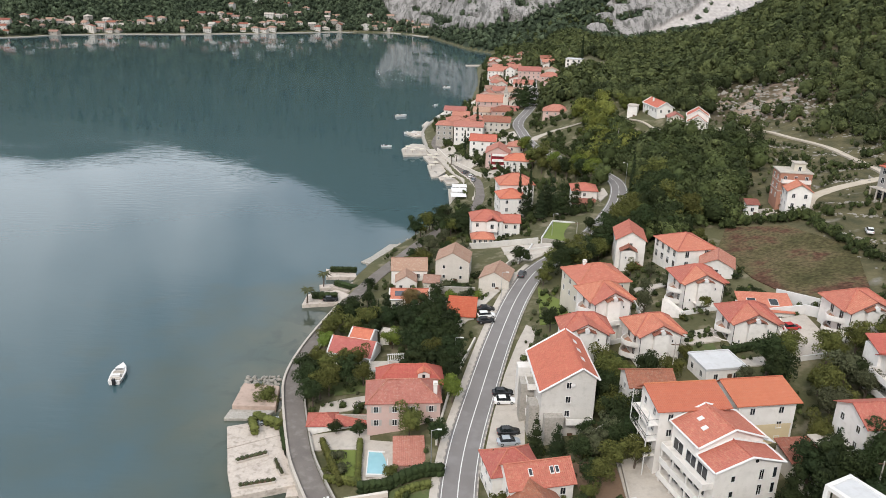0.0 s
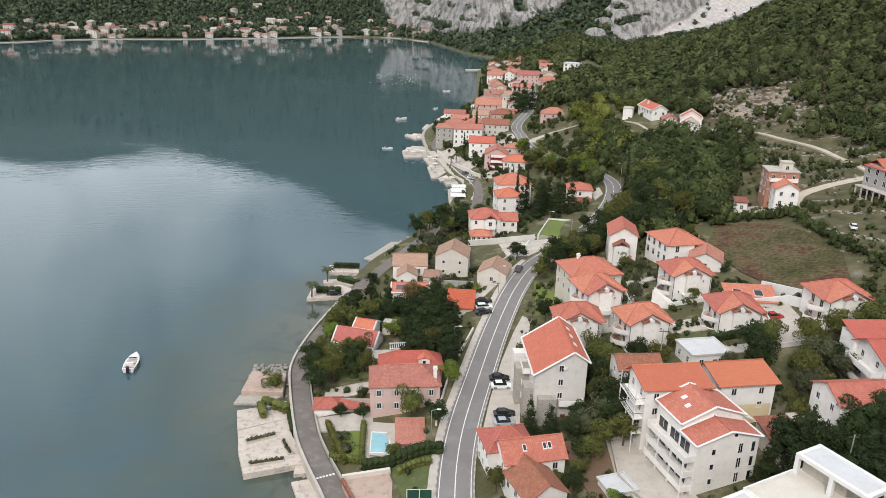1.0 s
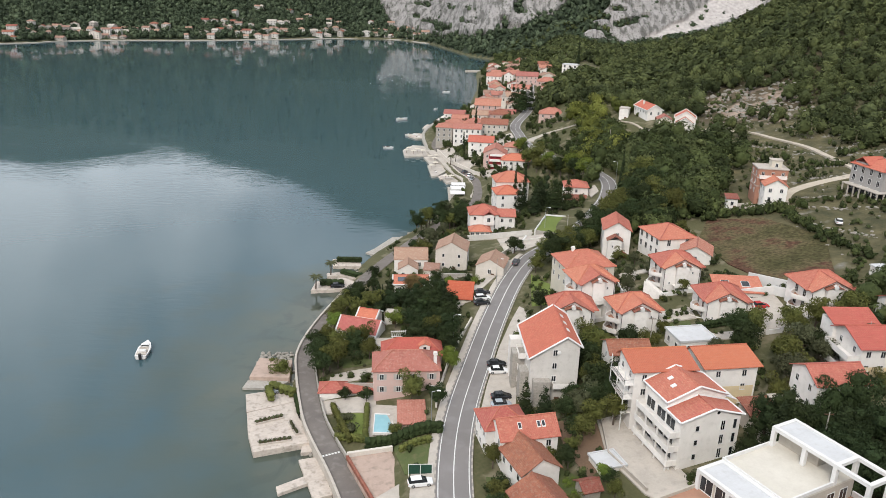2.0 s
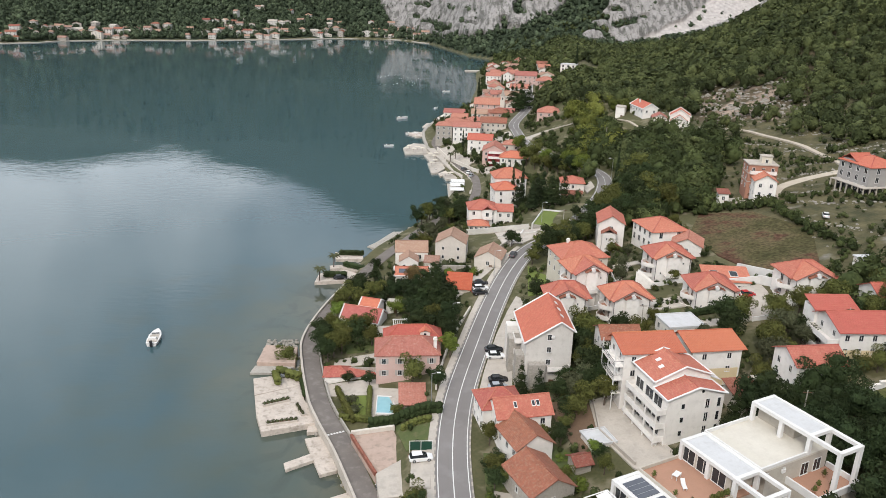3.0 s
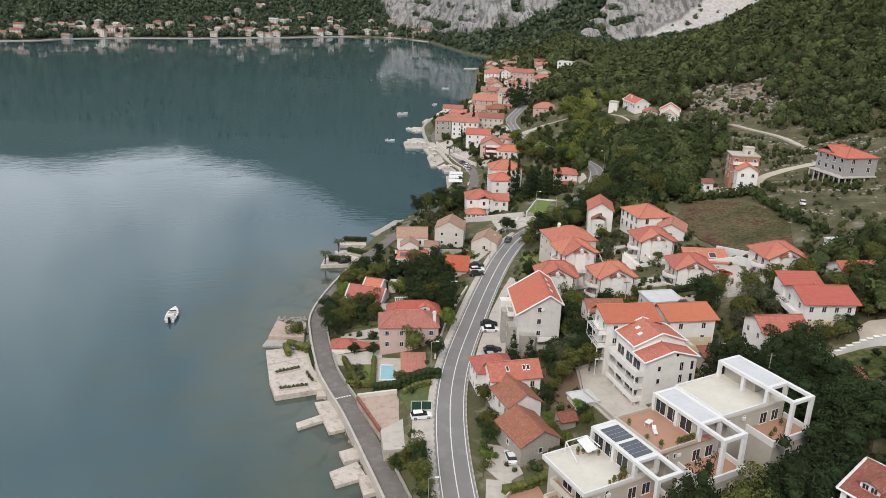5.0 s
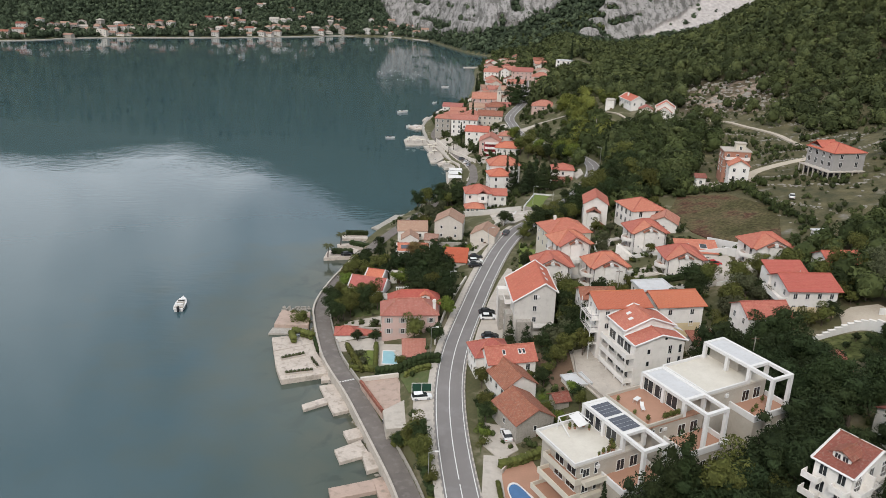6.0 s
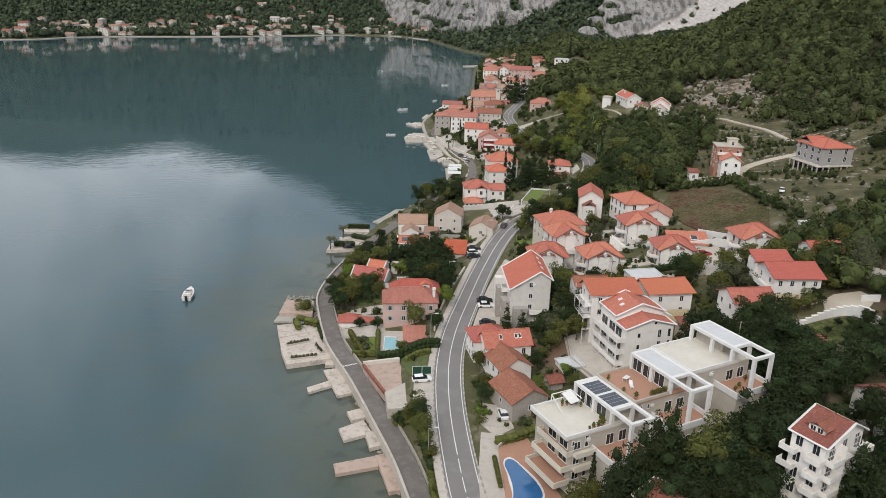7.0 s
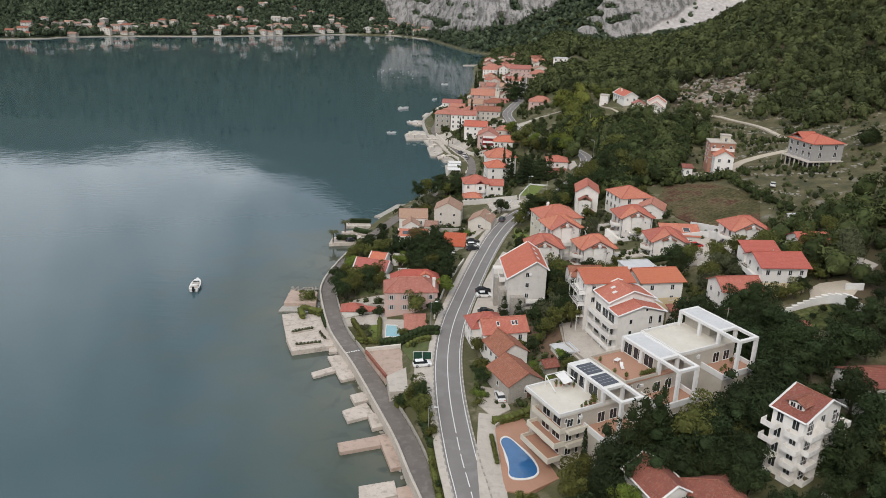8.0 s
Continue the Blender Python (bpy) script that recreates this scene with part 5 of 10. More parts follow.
house("pale gabled cottage with old clay tiles beside road", 9.9, 186.6, -14, 8.2, 9.0, 12.6, "gy", 2.2, M_STONE_PALE, M_ROOF_OLD, over=0.2, storeys=1, sides={"f": 1}, z0=8.5)
house("old white house with pale weathered tiles", -14.8, 200.5, 3, 10.4, 8.5, 8.6, "gx", 2.4, M_WALL, M_ROOF_OLD, over=0.2, storeys=1, sides={"f": 2}, z0=3.0)
house("white gabled porch house with pale weathered tiles", -13.2, 194.8, 3, 6.0, 6.0, 7.4, "gy", 1.8, M_WALL, M_ROOF_OLD, over=0.2, storeys=1, sides={"f": 2}, z0=3.0)
low_h = house("low white house with red roof and solar panels", -13.6, 182.6, 2, 9.8, 6.8, 7.6, "gx", 1.5, None, M_ROOF, verge=M_WHITE, storeys=1, sides={"f": 3, "r": 1}, z0=3.4)
for su in (1.0, 5.2):
    sb = boxed(su, 0.9, 0.0, su + 2.6, 2.6, 0.08)
    bmesh.ops.rotate(sb, verts=sb.verts, cent=(0, 0, 0), matrix=Matrix.Rotation(math.atan2(1.5, 3.4), 3, "X"))
    bmesh.ops.translate(sb, verts=sb.verts, vec=(0, 0, 4.42))
    part("solar_panel", sb, M_SOLAR, low_h, "dark flat solar panel")
house("old stone outbuilding with pale tiles", -5.5, 194.5, -6, 4.6, 6.0, 7.6, "gx", 1.2, M_STONE_PALE, M_ROOF_OLD, over=0.2, storeys=1, sides={"f": 1}, z0=5.0)
house("white seaside villa with orange hip roof", 9.6, 236.8, 4, 10.2, 9, 13.0, "hip", 2.4, None, M_ROOF, storeys=2, sides={"f": 3, "l": 2}, z0=6.0)
house("white villa wing with orange roof", 19.6, 238.0, 0, 6.0, 7, 12.2, "gx", 1.6, None, M_ROOF, storeys=2, sides={"f": 2}, z0=6.0)
house("open garden pavilion with orange hip roof", 9.5, 230.0, 2, 7.0, 5, 9.0, "hip", 1.3, M_WALL_CREAM, M_ROOF, storeys=1, sides={"f": 4}, win=(1.1, 1.7), z0=6.2)
house("tall white house with red hip roof beside cypress", 20.3, 258.6, 8, 9.6, 9, 14.8, "hip", 2.2, None, M_ROOF_BRIGHT, storeys=3, sides={"f": 2, "l": 3}, z0=7.0)
house("white house with large orange hip roof", 20.6, 268.5, 6, 13.0, 10, 17.2, "hip", 3.0, None, M_ROOF, storeys=3, sides={"l": 3}, z0=7.0)
house("white roadside house with orange hip roof", 46.6, 262.5, -4, 9.0, 8.5, 17.4, "hip", 1.8, None, M_ROOF, storeys=2, sides={"f": 1, "l": 1})
house("low front wing with red tiled roof", 46.4, 258.0, -4, 8.0, 4.2, 13.4, "mono", 1.0, M_STONE_PALE, M_ROOF_DARK, storeys=1, sides={"f": 2})
grey_h = house("unfinished grey block house with orange hip roof", 135.0, 207.6, 12, 12.5, 14.0, 38.4, "hip", 2.2, M_WALL_GREY, M_ROOF_BRIGHT, storeys=3, sides={"f": 2, "l": 4}, win=(1.3, 1.8), z0=29.2)
house("unfinished red brick house with concrete roof slab", 103.4, 224.0, -8, 9.4, 8, 34.8, "flat", 0.35, M_WALL_BRICK, M_CONC, storeys=3, sides={"f": 3, "l": 2})
house("pale stair tower on unfinished brick house", 108.4, 226.5, -8, 3.4, 3.2, 37.2, "flat", 0.3, M_WALL_CREAM, M_CONC, storeys=1, sides={"f": 1}, z0=34.5, sink=0.3, door=False)
house("white gabled cottage with orange roof on the slope", 103.2, 216.6, -12, 6.8, 7.5, 31.2, "gy", 2.0, None, M_ROOF, storeys=2, sides={"f": 2, "l": 2})
house("tiny white shed with red roof", 93.0, 220.0, -8, 3.4, 3.4, 25.6, "mono", 0.8, None, M_ROOF_DARK, storeys=1, sides={"f": 1})
house("long white hillside house with red gable roof", 96.3, 341.6, 7, 7.4, 17.5, 35.7, "gy", 2.3, None, M_ROOF_BRIGHT, verge=M_WHITE, storeys=2, sides={"f": 2, "l": 5}, chim=((2.2, 11),))
house("white hillside annexe with flat roof", 86.4, 357, -20, 4.5, 7, 34.0, "flat", 0.3, None, M_CONC, sides={"f": 0})
house("white gabled front wing with old red tiles on the hillside", 101.4, 312.8, -16, 7.8, 5.2, 34.4, "gy", 2.6, None, M_ROOF_PINK, over=0.3, verge=M_WHITE, storeys=2, sides={"f": 2, "l": 1})
house("white hillside house with red gable roof", 102.8, 318.2, -16, 8.8, 8.5, 36.2, "gy", 2.8, None, M_ROOF_BRIGHT, over=0.35, verge=M_WHITE, storeys=2, sides={"l": 2, "r": 2})
house("low hillside wing with weathered pink tiles", 97.2, 325.6, -10, 6.2, 7.0, 34.2, "gy", 1.6, M_STONE_PALE, M_ROOF_PINK, storeys=1, sides={"f": 1, "l": 2})

# the old waterfront
VW = "houses on the old waterfront"
house("grey stone waterfront house with red roof", -5.5, 405, -8, 9.5, 11, 14.0, "hip", 1.6, M_STONE, M_ROOF_PINK, storeys=3, sides={"f": 3, "l": 3}, win=(1.0, 1.5), z0=2.2, group=VW)
house("long white waterfront house with red roof", 4.4, 401, -6, 15.5, 11, 14.2, "gx", 2.0, M_WALL, M_ROOF_PINK, storeys=3, sides={"f": 5, "l": 2}, win=(1.0, 1.5), z0=3.0, group=VW)
house("pale stone house with weathered brown roof", 20.5, 412, -6, 15, 10, 15.2, "gx", 2.2, M_STONE_PALE, M_ROOF_DARK, storeys=2, sides={"f": 5}, z0=5, group=VW)
house("white waterfront house with vivid red roof", 12.2, 372, -8, 13, 9.5, 12.6, "gx", 2.4, M_WALL, M_ROOF_BRIGHT, storeys=2, sides={"f": 3, "l": 2}, z0=4, group=VW)
house("pink house with dark red clad gable and balconies", 19.0, 343, -6, 11.0, 13, 12.8, "gy", 2.8, M_WALL_PINK, M_ROOF_PINK, storeys=2, sides={"f": 3, "l": 4}, z0=4, group=VW)
house("long low white house with orange hip roof", 27.0, 333, -8, 18.5, 9, 11.8, "hip", 2.4, M_WALL, M_ROOF_BRIGHT, storeys=2, sides={"f": 6}, z0=6, group=VW)
house("stone house with orange roof above the village", 29.5, 351, -10, 9, 8, 14.6, "hip", 1.8, M_STONE_PALE, M_ROOF_PINK, storeys=1, sides={"f": 2}, group=VW)
church = house("long pink stone church with red roof", 19.5, 494, -8, 20, 11, 14.0, "gx", 3.6, M_WALL_PINK, M_ROOF_PINK, storeys=1, sides={"f": 5}, win=(0.9, 2.0), z0=4, group=VW, category="church")
house("grey-roofed stone house beside church", 40.5, 486, -10, 9, 9, 15.5, "gy", 2.4, M_STONE_PALE, M_ROOF_OLD, storeys=2, sides={"f": 2}, group=VW)
house("low waterfront house with red roof", -1.5, 492, -10, 14, 9, 8.0, "gx", 2.0, M_WALL, M_ROOF_PINK, storeys=1, sides={"f": 4}, z0=1.5, group=VW)
house("low waterfront annexe with red roof", 4.0, 478, -8, 12, 8, 7.6, "gx", 1.6, M_WALL, M_ROOF_PINK, storeys=1, sides={"f": 3}, z0=2.0, group=VW)
house("pink village house with red roof", 57, 612, -8, 18, 12, 21.5, "gx", 2.8, M_WALL_PINK, M_ROOF_PINK, storeys=3, sides={"f": 5, "l": 2}, group=VW)
house("pink village house with hip roof", 72, 586, -6, 15, 11, 20.4, "hip", 2.8, M_WALL_PINK, M_ROOF_PINK, storeys=2, sides={"f": 4}, group=VW)
house("white waterfront house with red roof", 37, 696, -8, 14, 10, 11.6, "gx", 2.6, M_WALL, M_ROOF_PINK, storeys=2, sides={"f": 4}, group=VW)
house("white village house with red roof", 52.5, 684, -8, 8, 9, 14.4, "gy", 2.4, M_WALL, M_ROOF_PINK, storeys=2, sides={"f": 2}, group=VW)
house("stone village house with brown roof", 42, 545, -10, 14, 10, 13.5, "gx", 2.6, M_STONE_PALE, M_ROOF_OLD, storeys=2, sides={"f": 3}, group=VW)
house("pale village house with red roof", 50, 570, -10, 15, 10, 16.2, "gx", 2.6, M_WALL, M_ROOF_PINK, storeys=2, sides={"f": 4}, group=VW)
house("white cube house with flat roof above village", 96, 622, -20, 13, 10, 30.5, "flat", 0.5, M_WALL, M_FLATROOF, storeys=2, sides={"f": 3, "l": 2}, win=(1.6, 1.8), group=VW)
house("low pale house with flat terrace on the slope", 97, 540, -14, 13, 9, 30.5, "flat", 0.4, M_WALL_CREAM, M_CONC, storeys=1, sides={"f": 3}, group=VW)
house("house with red hip roof above the bend", 53.5, 414, -10, 14, 10, 21.8, "hip", 2.8, M_WALL_PINK, M_ROOF_PINK, storeys=1, sides={"f": 3}, group=VW)

# smaller houses between them
vrng = np.random.default_rng(5)
more = 0
for _ in range(900):
    y = vrng.uniform(425, 850)
    x = float(np.interp(y, XS_Y, XS_X)) + vrng.uniform(9, 58)
    w, d = vrng.uniform(8, 13), vrng.uniform(8, 10)
    if any(abs(x + w / 2 - hx - hw / 2) < (w + hw) / 2 + 0.8 and abs(y + d / 2 - hy - hd / 2) < (d + hd) / 2 + 2 for hx, hy, _a, hw, hd in HOUSES) or np.min((ROAD_P[:, 0] - x - w / 2) ** 2 + (ROAD_P[:, 1] - y - d / 2) ** 2) < 130:
        continue
    wm, wn_ = ((M_WALL, "white"), (M_WALL_PINK, "pink"), (M_STONE_PALE, "pale stone"))[int(vrng.integers(3))]
    rm, rn_ = ((M_ROOF_PINK, "pinkish"), (M_ROOF_PINK, "pinkish"), (M_ROOF_OLD, "old brown"), (M_ROOF_DARK, "dark red"))[int(vrng.integers(4))]
    house(f"{wn_} village house with {rn_} tiled roof", x, y, vrng.uniform(-20, 8), w, d, ground_z(x, y) + (6.4 if vrng.uniform() < 0.6 else 3.6), ("gx", "gy", "hip")[int(vrng.integers(3))], 2.3, wm, rm, storeys=2, sides={"f": 3}, group=VW)
    more += 1
    if more >= 84:
        break


# ---------------- quays and landing stages ----------------
def prism(name, corners, z, mat, label, category, depth=2.5, kind="", lip=0.0, group=""):
    """A block with a level or stepped top over a polygon of the plan."""
    bm = bmesh.new()
    c = [(x, y, z) for x, y in corners]
    area = sum(a[0] * b[1] - b[0] * a[1] for a, b in zip(c, c[1:] + c[:1]))
    if area < 0:
        c = c[::-1]
    slab(bm, c, depth)
    bmesh.ops.recalc_face_normals(bm, faces=bm.faces)
    bmesh.ops.bevel(bm, geom=[e for e in bm.edges], offset=0.05, segments=1, affect="EDGES")
    ob = finish(name, bm, mat)
    xs, ys = [p[0] for p in corners], [p[1] for p in corners]
    return tagged(ob, label, category, group, kind)


def edge_wall(name, pts, h, t, mat, label, base=None, depth=0.6, closed=False):
    """A low wall along a line of the plan, standing on the ground or at a given height."""
    bm = bmesh.new()
    pts = list(pts) + ([pts[0]] if closed else [])
    for (x0, y0), (x1, y1) in zip(pts, pts[1:]):
        d = Vector((x1 - x0, y1 - y0, 0))
        n = max(1, int(d.length / 4))
        d.normalize()
        s = Vector((-d.y, d.x, 0)) * t / 2
        for i in range(n):
            a = Vector((x0 + (x1 - x0) * i / n, y0 + (y1 - y0) * i / n, 0))
            b = Vector((x0 + (x1 - x0) * (i + 1) / n, y0 + (y1 - y0) * (i + 1) / n, 0))
            za, zb = (base, base) if base is not None else (ground_z(a.x, a.y), ground_z(b.x, b.y))
            top = [(a - s) + Vector((0, 0, za + h)), (b - s) + Vector((0, 0, zb + h)), (b + s) + Vector((0, 0, zb + h)), (a + s) + Vector((0, 0, za + h))]
            slab(bm, top, h + depth)
    bmesh.ops.recalc_face_normals(bm, faces=bm.faces)
    return tagged(finish(name, bm, mat), label, "wall", kind="structure")


STAGES = "bathing terraces on the shore"
prism("terrace", [(-38.9, 115.2), (-29.5, 121.2), (-25.0, 112.6), (-36.2, 108.4)], 1.35, M_QUAY, "broad pale concrete bathing terrace over the water", "terrace", 2.6, group=STAGES)
prism("terrace", [(-41.1, 122.8), (-31.6, 128.0), (-29.6, 121.3), (-39.0, 115.4)], 1.2, M_QUAY, "pale concrete shore terrace with planting beds", "terrace", 2.4, group=STAGES)
prism("terrace", [(-43.3, 130.4), (-33.4, 134.0), (-31.6, 128.1), (-41.2, 123.0)], 1.25, M_QUAY, "pale concrete shore terrace with clipped hedge", "terrace", 2.4, group=STAGES)
prism("terrace", [(-44.4, 138.0), (-44.3, 147.4), (-36.0, 146.5), (-35.0, 138.0)], 1.5, M_PINKPAVE, "pinkish paved shore terrace with rubble edge", "terrace", 2.6, group=STAGES)
prism("landing_stage", [(-45.2, 134.4), (-44.8, 138.0), (-35.2, 138.0), (-37.6, 134.6)], 0.55, M_STONE, "low brown stone landing step at the water", "landing stage", 1.6, group=STAGES)
prism("landing_stage", [(-27.2, 112.0), (-24.6, 113.0), (-24.3, 110.2), (-27.0, 109.4)], 0.8, M_QUAY, "small pale concrete bathing step", "landing stage", 1.8, group=STAGES)
prism("jetty", [(-27.0, 107.2), (-23.4, 108.5), (-18.8, 97.0), (-22.0, 95.4)], 0.75, M_QUAY, "pale concrete jetty with bathing platform", "jetty", 1.9, group=STAGES)
prism("jetty", [(-29.6, 98.9), (-23.6, 103.2), (-22.7, 101.0), (-28.8, 96.8)], 0.68, M_QUAY, "narrow concrete jetty arm over shallow water", "jetty", 1.9, group=STAGES)
prism("landing_stage", [(-19.0, 88.6), (-15.0, 90.8), (-13.9, 87.0), (-17.5, 85.3)], 0.9, M_QUAY, "small pale concrete bathing platform", "landing stage", 2.0, group=STAGES)
prism("landing_stage", [(-19.9, 82.2), (-15.0, 85.8), (-12.6, 81.0), (-18.2, 78.0)], 0.72, M_QUAY, "low stone bathing platform with boat rails", "landing stage", 1.8, group=STAGES)
prism("landing_stage", [(-14.2, 80.6), (-11.2, 82.0), (-8.6, 77.3), (-12.6, 75.2)], 0.95, M_QUAY, "pale concrete bathing platform by the lane", "landing stage", 2.0, group=STAGES)
prism("jetty", [(-19.2, 69.9), (-11.2, 72.9), (-10.3, 69.5), (-18.3, 66.7)], 0.8, M_PINKPAVE, "brown paved jetty arm over green shallows", "jetty", 1.9, group=STAGES)
prism("jetty", [(-11.3, 72.9), (-7.6, 74.6), (-3.9, 63.0), (-7.7, 61.7)], 0.86, M_PINKPAVE, "brown paved jetty beside the lane", "jetty", 1.9, group=STAGES)
prism("jetty", [(-13.3, 56.2), (-6.8, 58.2), (-5.8, 54.0), (-12.7, 51.4)], 0.8, M_QUAY, "pale concrete jetty in shallow water", "jetty", 1.9, group=STAGES)
prism("jetty", [(-6.3, 55.8), (-1.6, 57.4), (-0.2, 53.2), (-5.3, 51.5)], 0.95, M_PINKPAVE, "pinkish concrete landing by the lane", "jetty", 1.9, group=STAGES)
prism("quay", [(-39.5, 191.9), (-29.8, 193.9), (-26.8, 199.6), (-31.0, 203.0), (-37.4, 200.6), (-39.2, 199.0)], 1.1, M_QUAY, "concrete boat quay with palm and hedge", "quay", 2.4, group=STAGES)
prism("quay", [(-37.0, 219.8), (-27.6, 218.6), (-26.5, 213.6), (-36.0, 213.2)], 1.1, M_QUAY, "concrete mole closing a small boat basin", "quay", 2.4, group=STAGES)
prism("quay", [(-33.2, 205.4), (-31.4, 209.2), (-23.6, 205.6), (-24.6, 201.2)], 0.98, M_QUAY, "concrete quay with a hedge by the boat basin", "quay", 2.2, group=STAGES)
prism("quay", [(-37.0, 206.8), (-29.5, 209.0), (-28.6, 206.6), (-36.4, 204.0)], 1.0, M_QUAY, "narrow concrete finger pier in the basin", "quay", 2.2, group=STAGES)
prism("dock", [(-34.6, 167.4), (-33.8, 171.5), (-31.9, 176.4), (-32.4, 172.0)], 0.6, M_WHITE, "small white floating dock beside sea wall", "dock", 0.9, group=STAGES)
prism("quay", [(-26.8, 228.4), (-24.2, 232.8), (-18.8, 246.0), (-11.0, 247.0), (-8.6, 241.6), (-16.7, 232.7), (-20.7, 224.6)], 0.6, M_STONE, "rough pale stone mole with moored boats", "quay", 2.2, group=STAGES)
prism("quay", [(-23.5, 446), (-20.0, 455), (-13.5, 453), (-13.0, 441), (-18.0, 438)], 0.9, M_QUAY, "small stone quay with moored cruisers", "quay", 2.2, group=STAGES)
prism("quay", [(-15.5, 474), (-13.0, 488), (-8.0, 486), (-9.5, 472)], 0.9, M_QUAY, "stone landing below the low red-roofed house", "quay", 2.2, group=STAGES)
prism("jetty", [(-8.0, 505), (-2.0, 528), (3.5, 526), (-3.5, 503)], 0.8, M_STONE_PALE, "pale jetty below the church", "jetty", 2.0, group=STAGES)
DECKS = "bathing decks on the village shore"
prism("quay", [(-24.1, 401.6), (-22.1, 385.6), (-7.3, 389.7), (-8.2, 403.3), (-13.0, 415.0), (-19.0, 416.0)], 0.95, M_CONC, "village landing quay with sunshades and planting", "quay", 2.2, group=DECKS)
prism("quay", [(-11.7, 384.6), (-7.9, 368.4), (-1.7, 373.0), (-5.4, 388.6)], 0.9, M_CONC, "white concrete bathing deck on the village shore", "quay", 2.2, group=DECKS)
prism("quay", [(-9.0, 364.9), (-6.4, 341.6), (-3.3, 342.9), (0.7, 353.6), (3.0, 364.0), (-1.4, 369.6)], 0.85, M_CONC, "white concrete bathing deck with a boat drawn up", "quay", 2.2, group=DECKS)
prism("landing_stage", [(-3.1, 342.4), (-1.8, 336.2), (2.3, 341.0), (0.9, 349.4)], 0.6, M_QUAY, "low stone landing step at the village shore", "landing stage", 2.0, group=DECKS)
prism("quay", [(-0.9, 338.1), (1.0, 328.8), (7.6, 331.7), (6.4, 346.0), (2.6, 341.4)], 1.0, M_CONC, "pale landing at the village shore with a hedge", "quay", 2.2, group=DECKS)
prism("quay", [(1.6, 320.5), (2.2, 296.5), (9.6, 297.0), (11.0, 321.0)], 1.05, M_CONC, "waterfront terrace under white awnings", "quay", 2.2, group=DECKS)
prism("landing_stage", [(1.4, 287.0), (5.4, 282.8), (8.4, 291.8), (6.0, 296.3), (2.2, 296.0)], 0.9, M_QUAY, "small stone landing below the awnings", "landing stage", 2.0, group=DECKS)
prism("pier", [(20, 845), (60, 858), (60, 852), (21, 838)], 1.0, M_QUAY, "long pale pier at the end of the village", "pier", 2.2, group=STAGES)
prism("pier", [(14, 575), (30, 590), (31, 584), (16, 569)], 0.9, M_QUAY, "pale village landing pier", "pier", 2.0, group=STAGES)


def awning(x, y, z, w, d, ang):
    top = empty("awning", pose(x, y, z, 0, 0, ang), "white canvas awning on slim posts over a terrace", "awning")
    for u in (0.1, w / 2, w - 0.1):
        for v in (0.1, d - 0.1):
            bm = bmesh.new()
            tube(bm, (u, v, 0), (u, v, 2.7), 0.06, 0.06, 6)
            part("post", bm, M_WHITE, top)
    bm = bmesh.new()
    A, B = [bm.verts.new(p) for p in ((0, 0, 2.65), (w, 0, 2.65), (w, d / 2, 3.1), (0, d / 2, 3.1), (w, d, 2.65), (0, d, 2.65))], [bm.verts.new(p) for p in ((0, 0, 2.6), (w, 0, 2.6), (w, d / 2, 3.05), (0, d / 2, 3.05), (w, d, 2.6), (0, d, 2.6))]
    for q in ((0, 1, 2, 3), (3, 2, 4, 5)):
        bm.faces.new([A[i] for i in q])
        bm.faces.new([B[i] for i in q][::-1])
    rim = (0, 1, 2, 4, 5, 3)
    for i, j in zip(rim, rim[1:] + rim[:1]):
        bm.faces.new((A[i], B[i], B[j], A[j]))
    bmesh.ops.recalc_face_normals(bm, faces=bm.faces)
    part("canvas", bm, M_WHITE, top)


awning(2.9, 298, 1.05, 6.4, 6.6, 3)
awning(3.1, 306, 1.05, 6.4, 6.6, 3)
awning(3.4, 313.4, 1.05, 6.4, 5.6, 3)


def parasol(x, y, z, r=1.25):
    """A square canvas sunshade on a pole with a foot."""
    top = empty("parasol", pose(x, y, z, 0, 0, 17), "cream canvas parasol on the bathing deck", "parasol", "parasols on the decks")
    bm = bmesh.new()
    tube(bm, (0, 0, 0), (0, 0, 2.5), 0.05, 0.05, 6)
    part("pole", bm, M_WOOD, top)
    part("foot", boxed(-0.3, -0.3, 0, 0.3, 0.3, 0.12, bevel=0.03), M_CONC, top)
    bm = bmesh.new()
    rim = [(-r, -r, 2.1), (r, -r, 2.1), (r, r, 2.1), (-r, r, 2.1)]
    for lift, flip in ((0.0, 1), (-0.05, -1)):
        v = [bm.verts.new((a, b, c + lift)) for a, b, c in rim]
        t = bm.verts.new((0, 0, 2.65 + lift))
        for i in range(4):
            bm.faces.new((v[i], v[(i + 1) % 4], t)[::flip])
    part("canopy", bm, M_WALL_CREAM, top)


for x, y in ((-21.5, 393), (-17.5, 391), (-20.5, 399), (-15.5, 396.5), (-12.5, 393), (-8.0, 379), (-5.6, 374), (-4.6, 381), (-6.6, 357), (-4.8, 363), (3.4, 335), (0.6, 335)):
    parasol(x, y, 0.9)

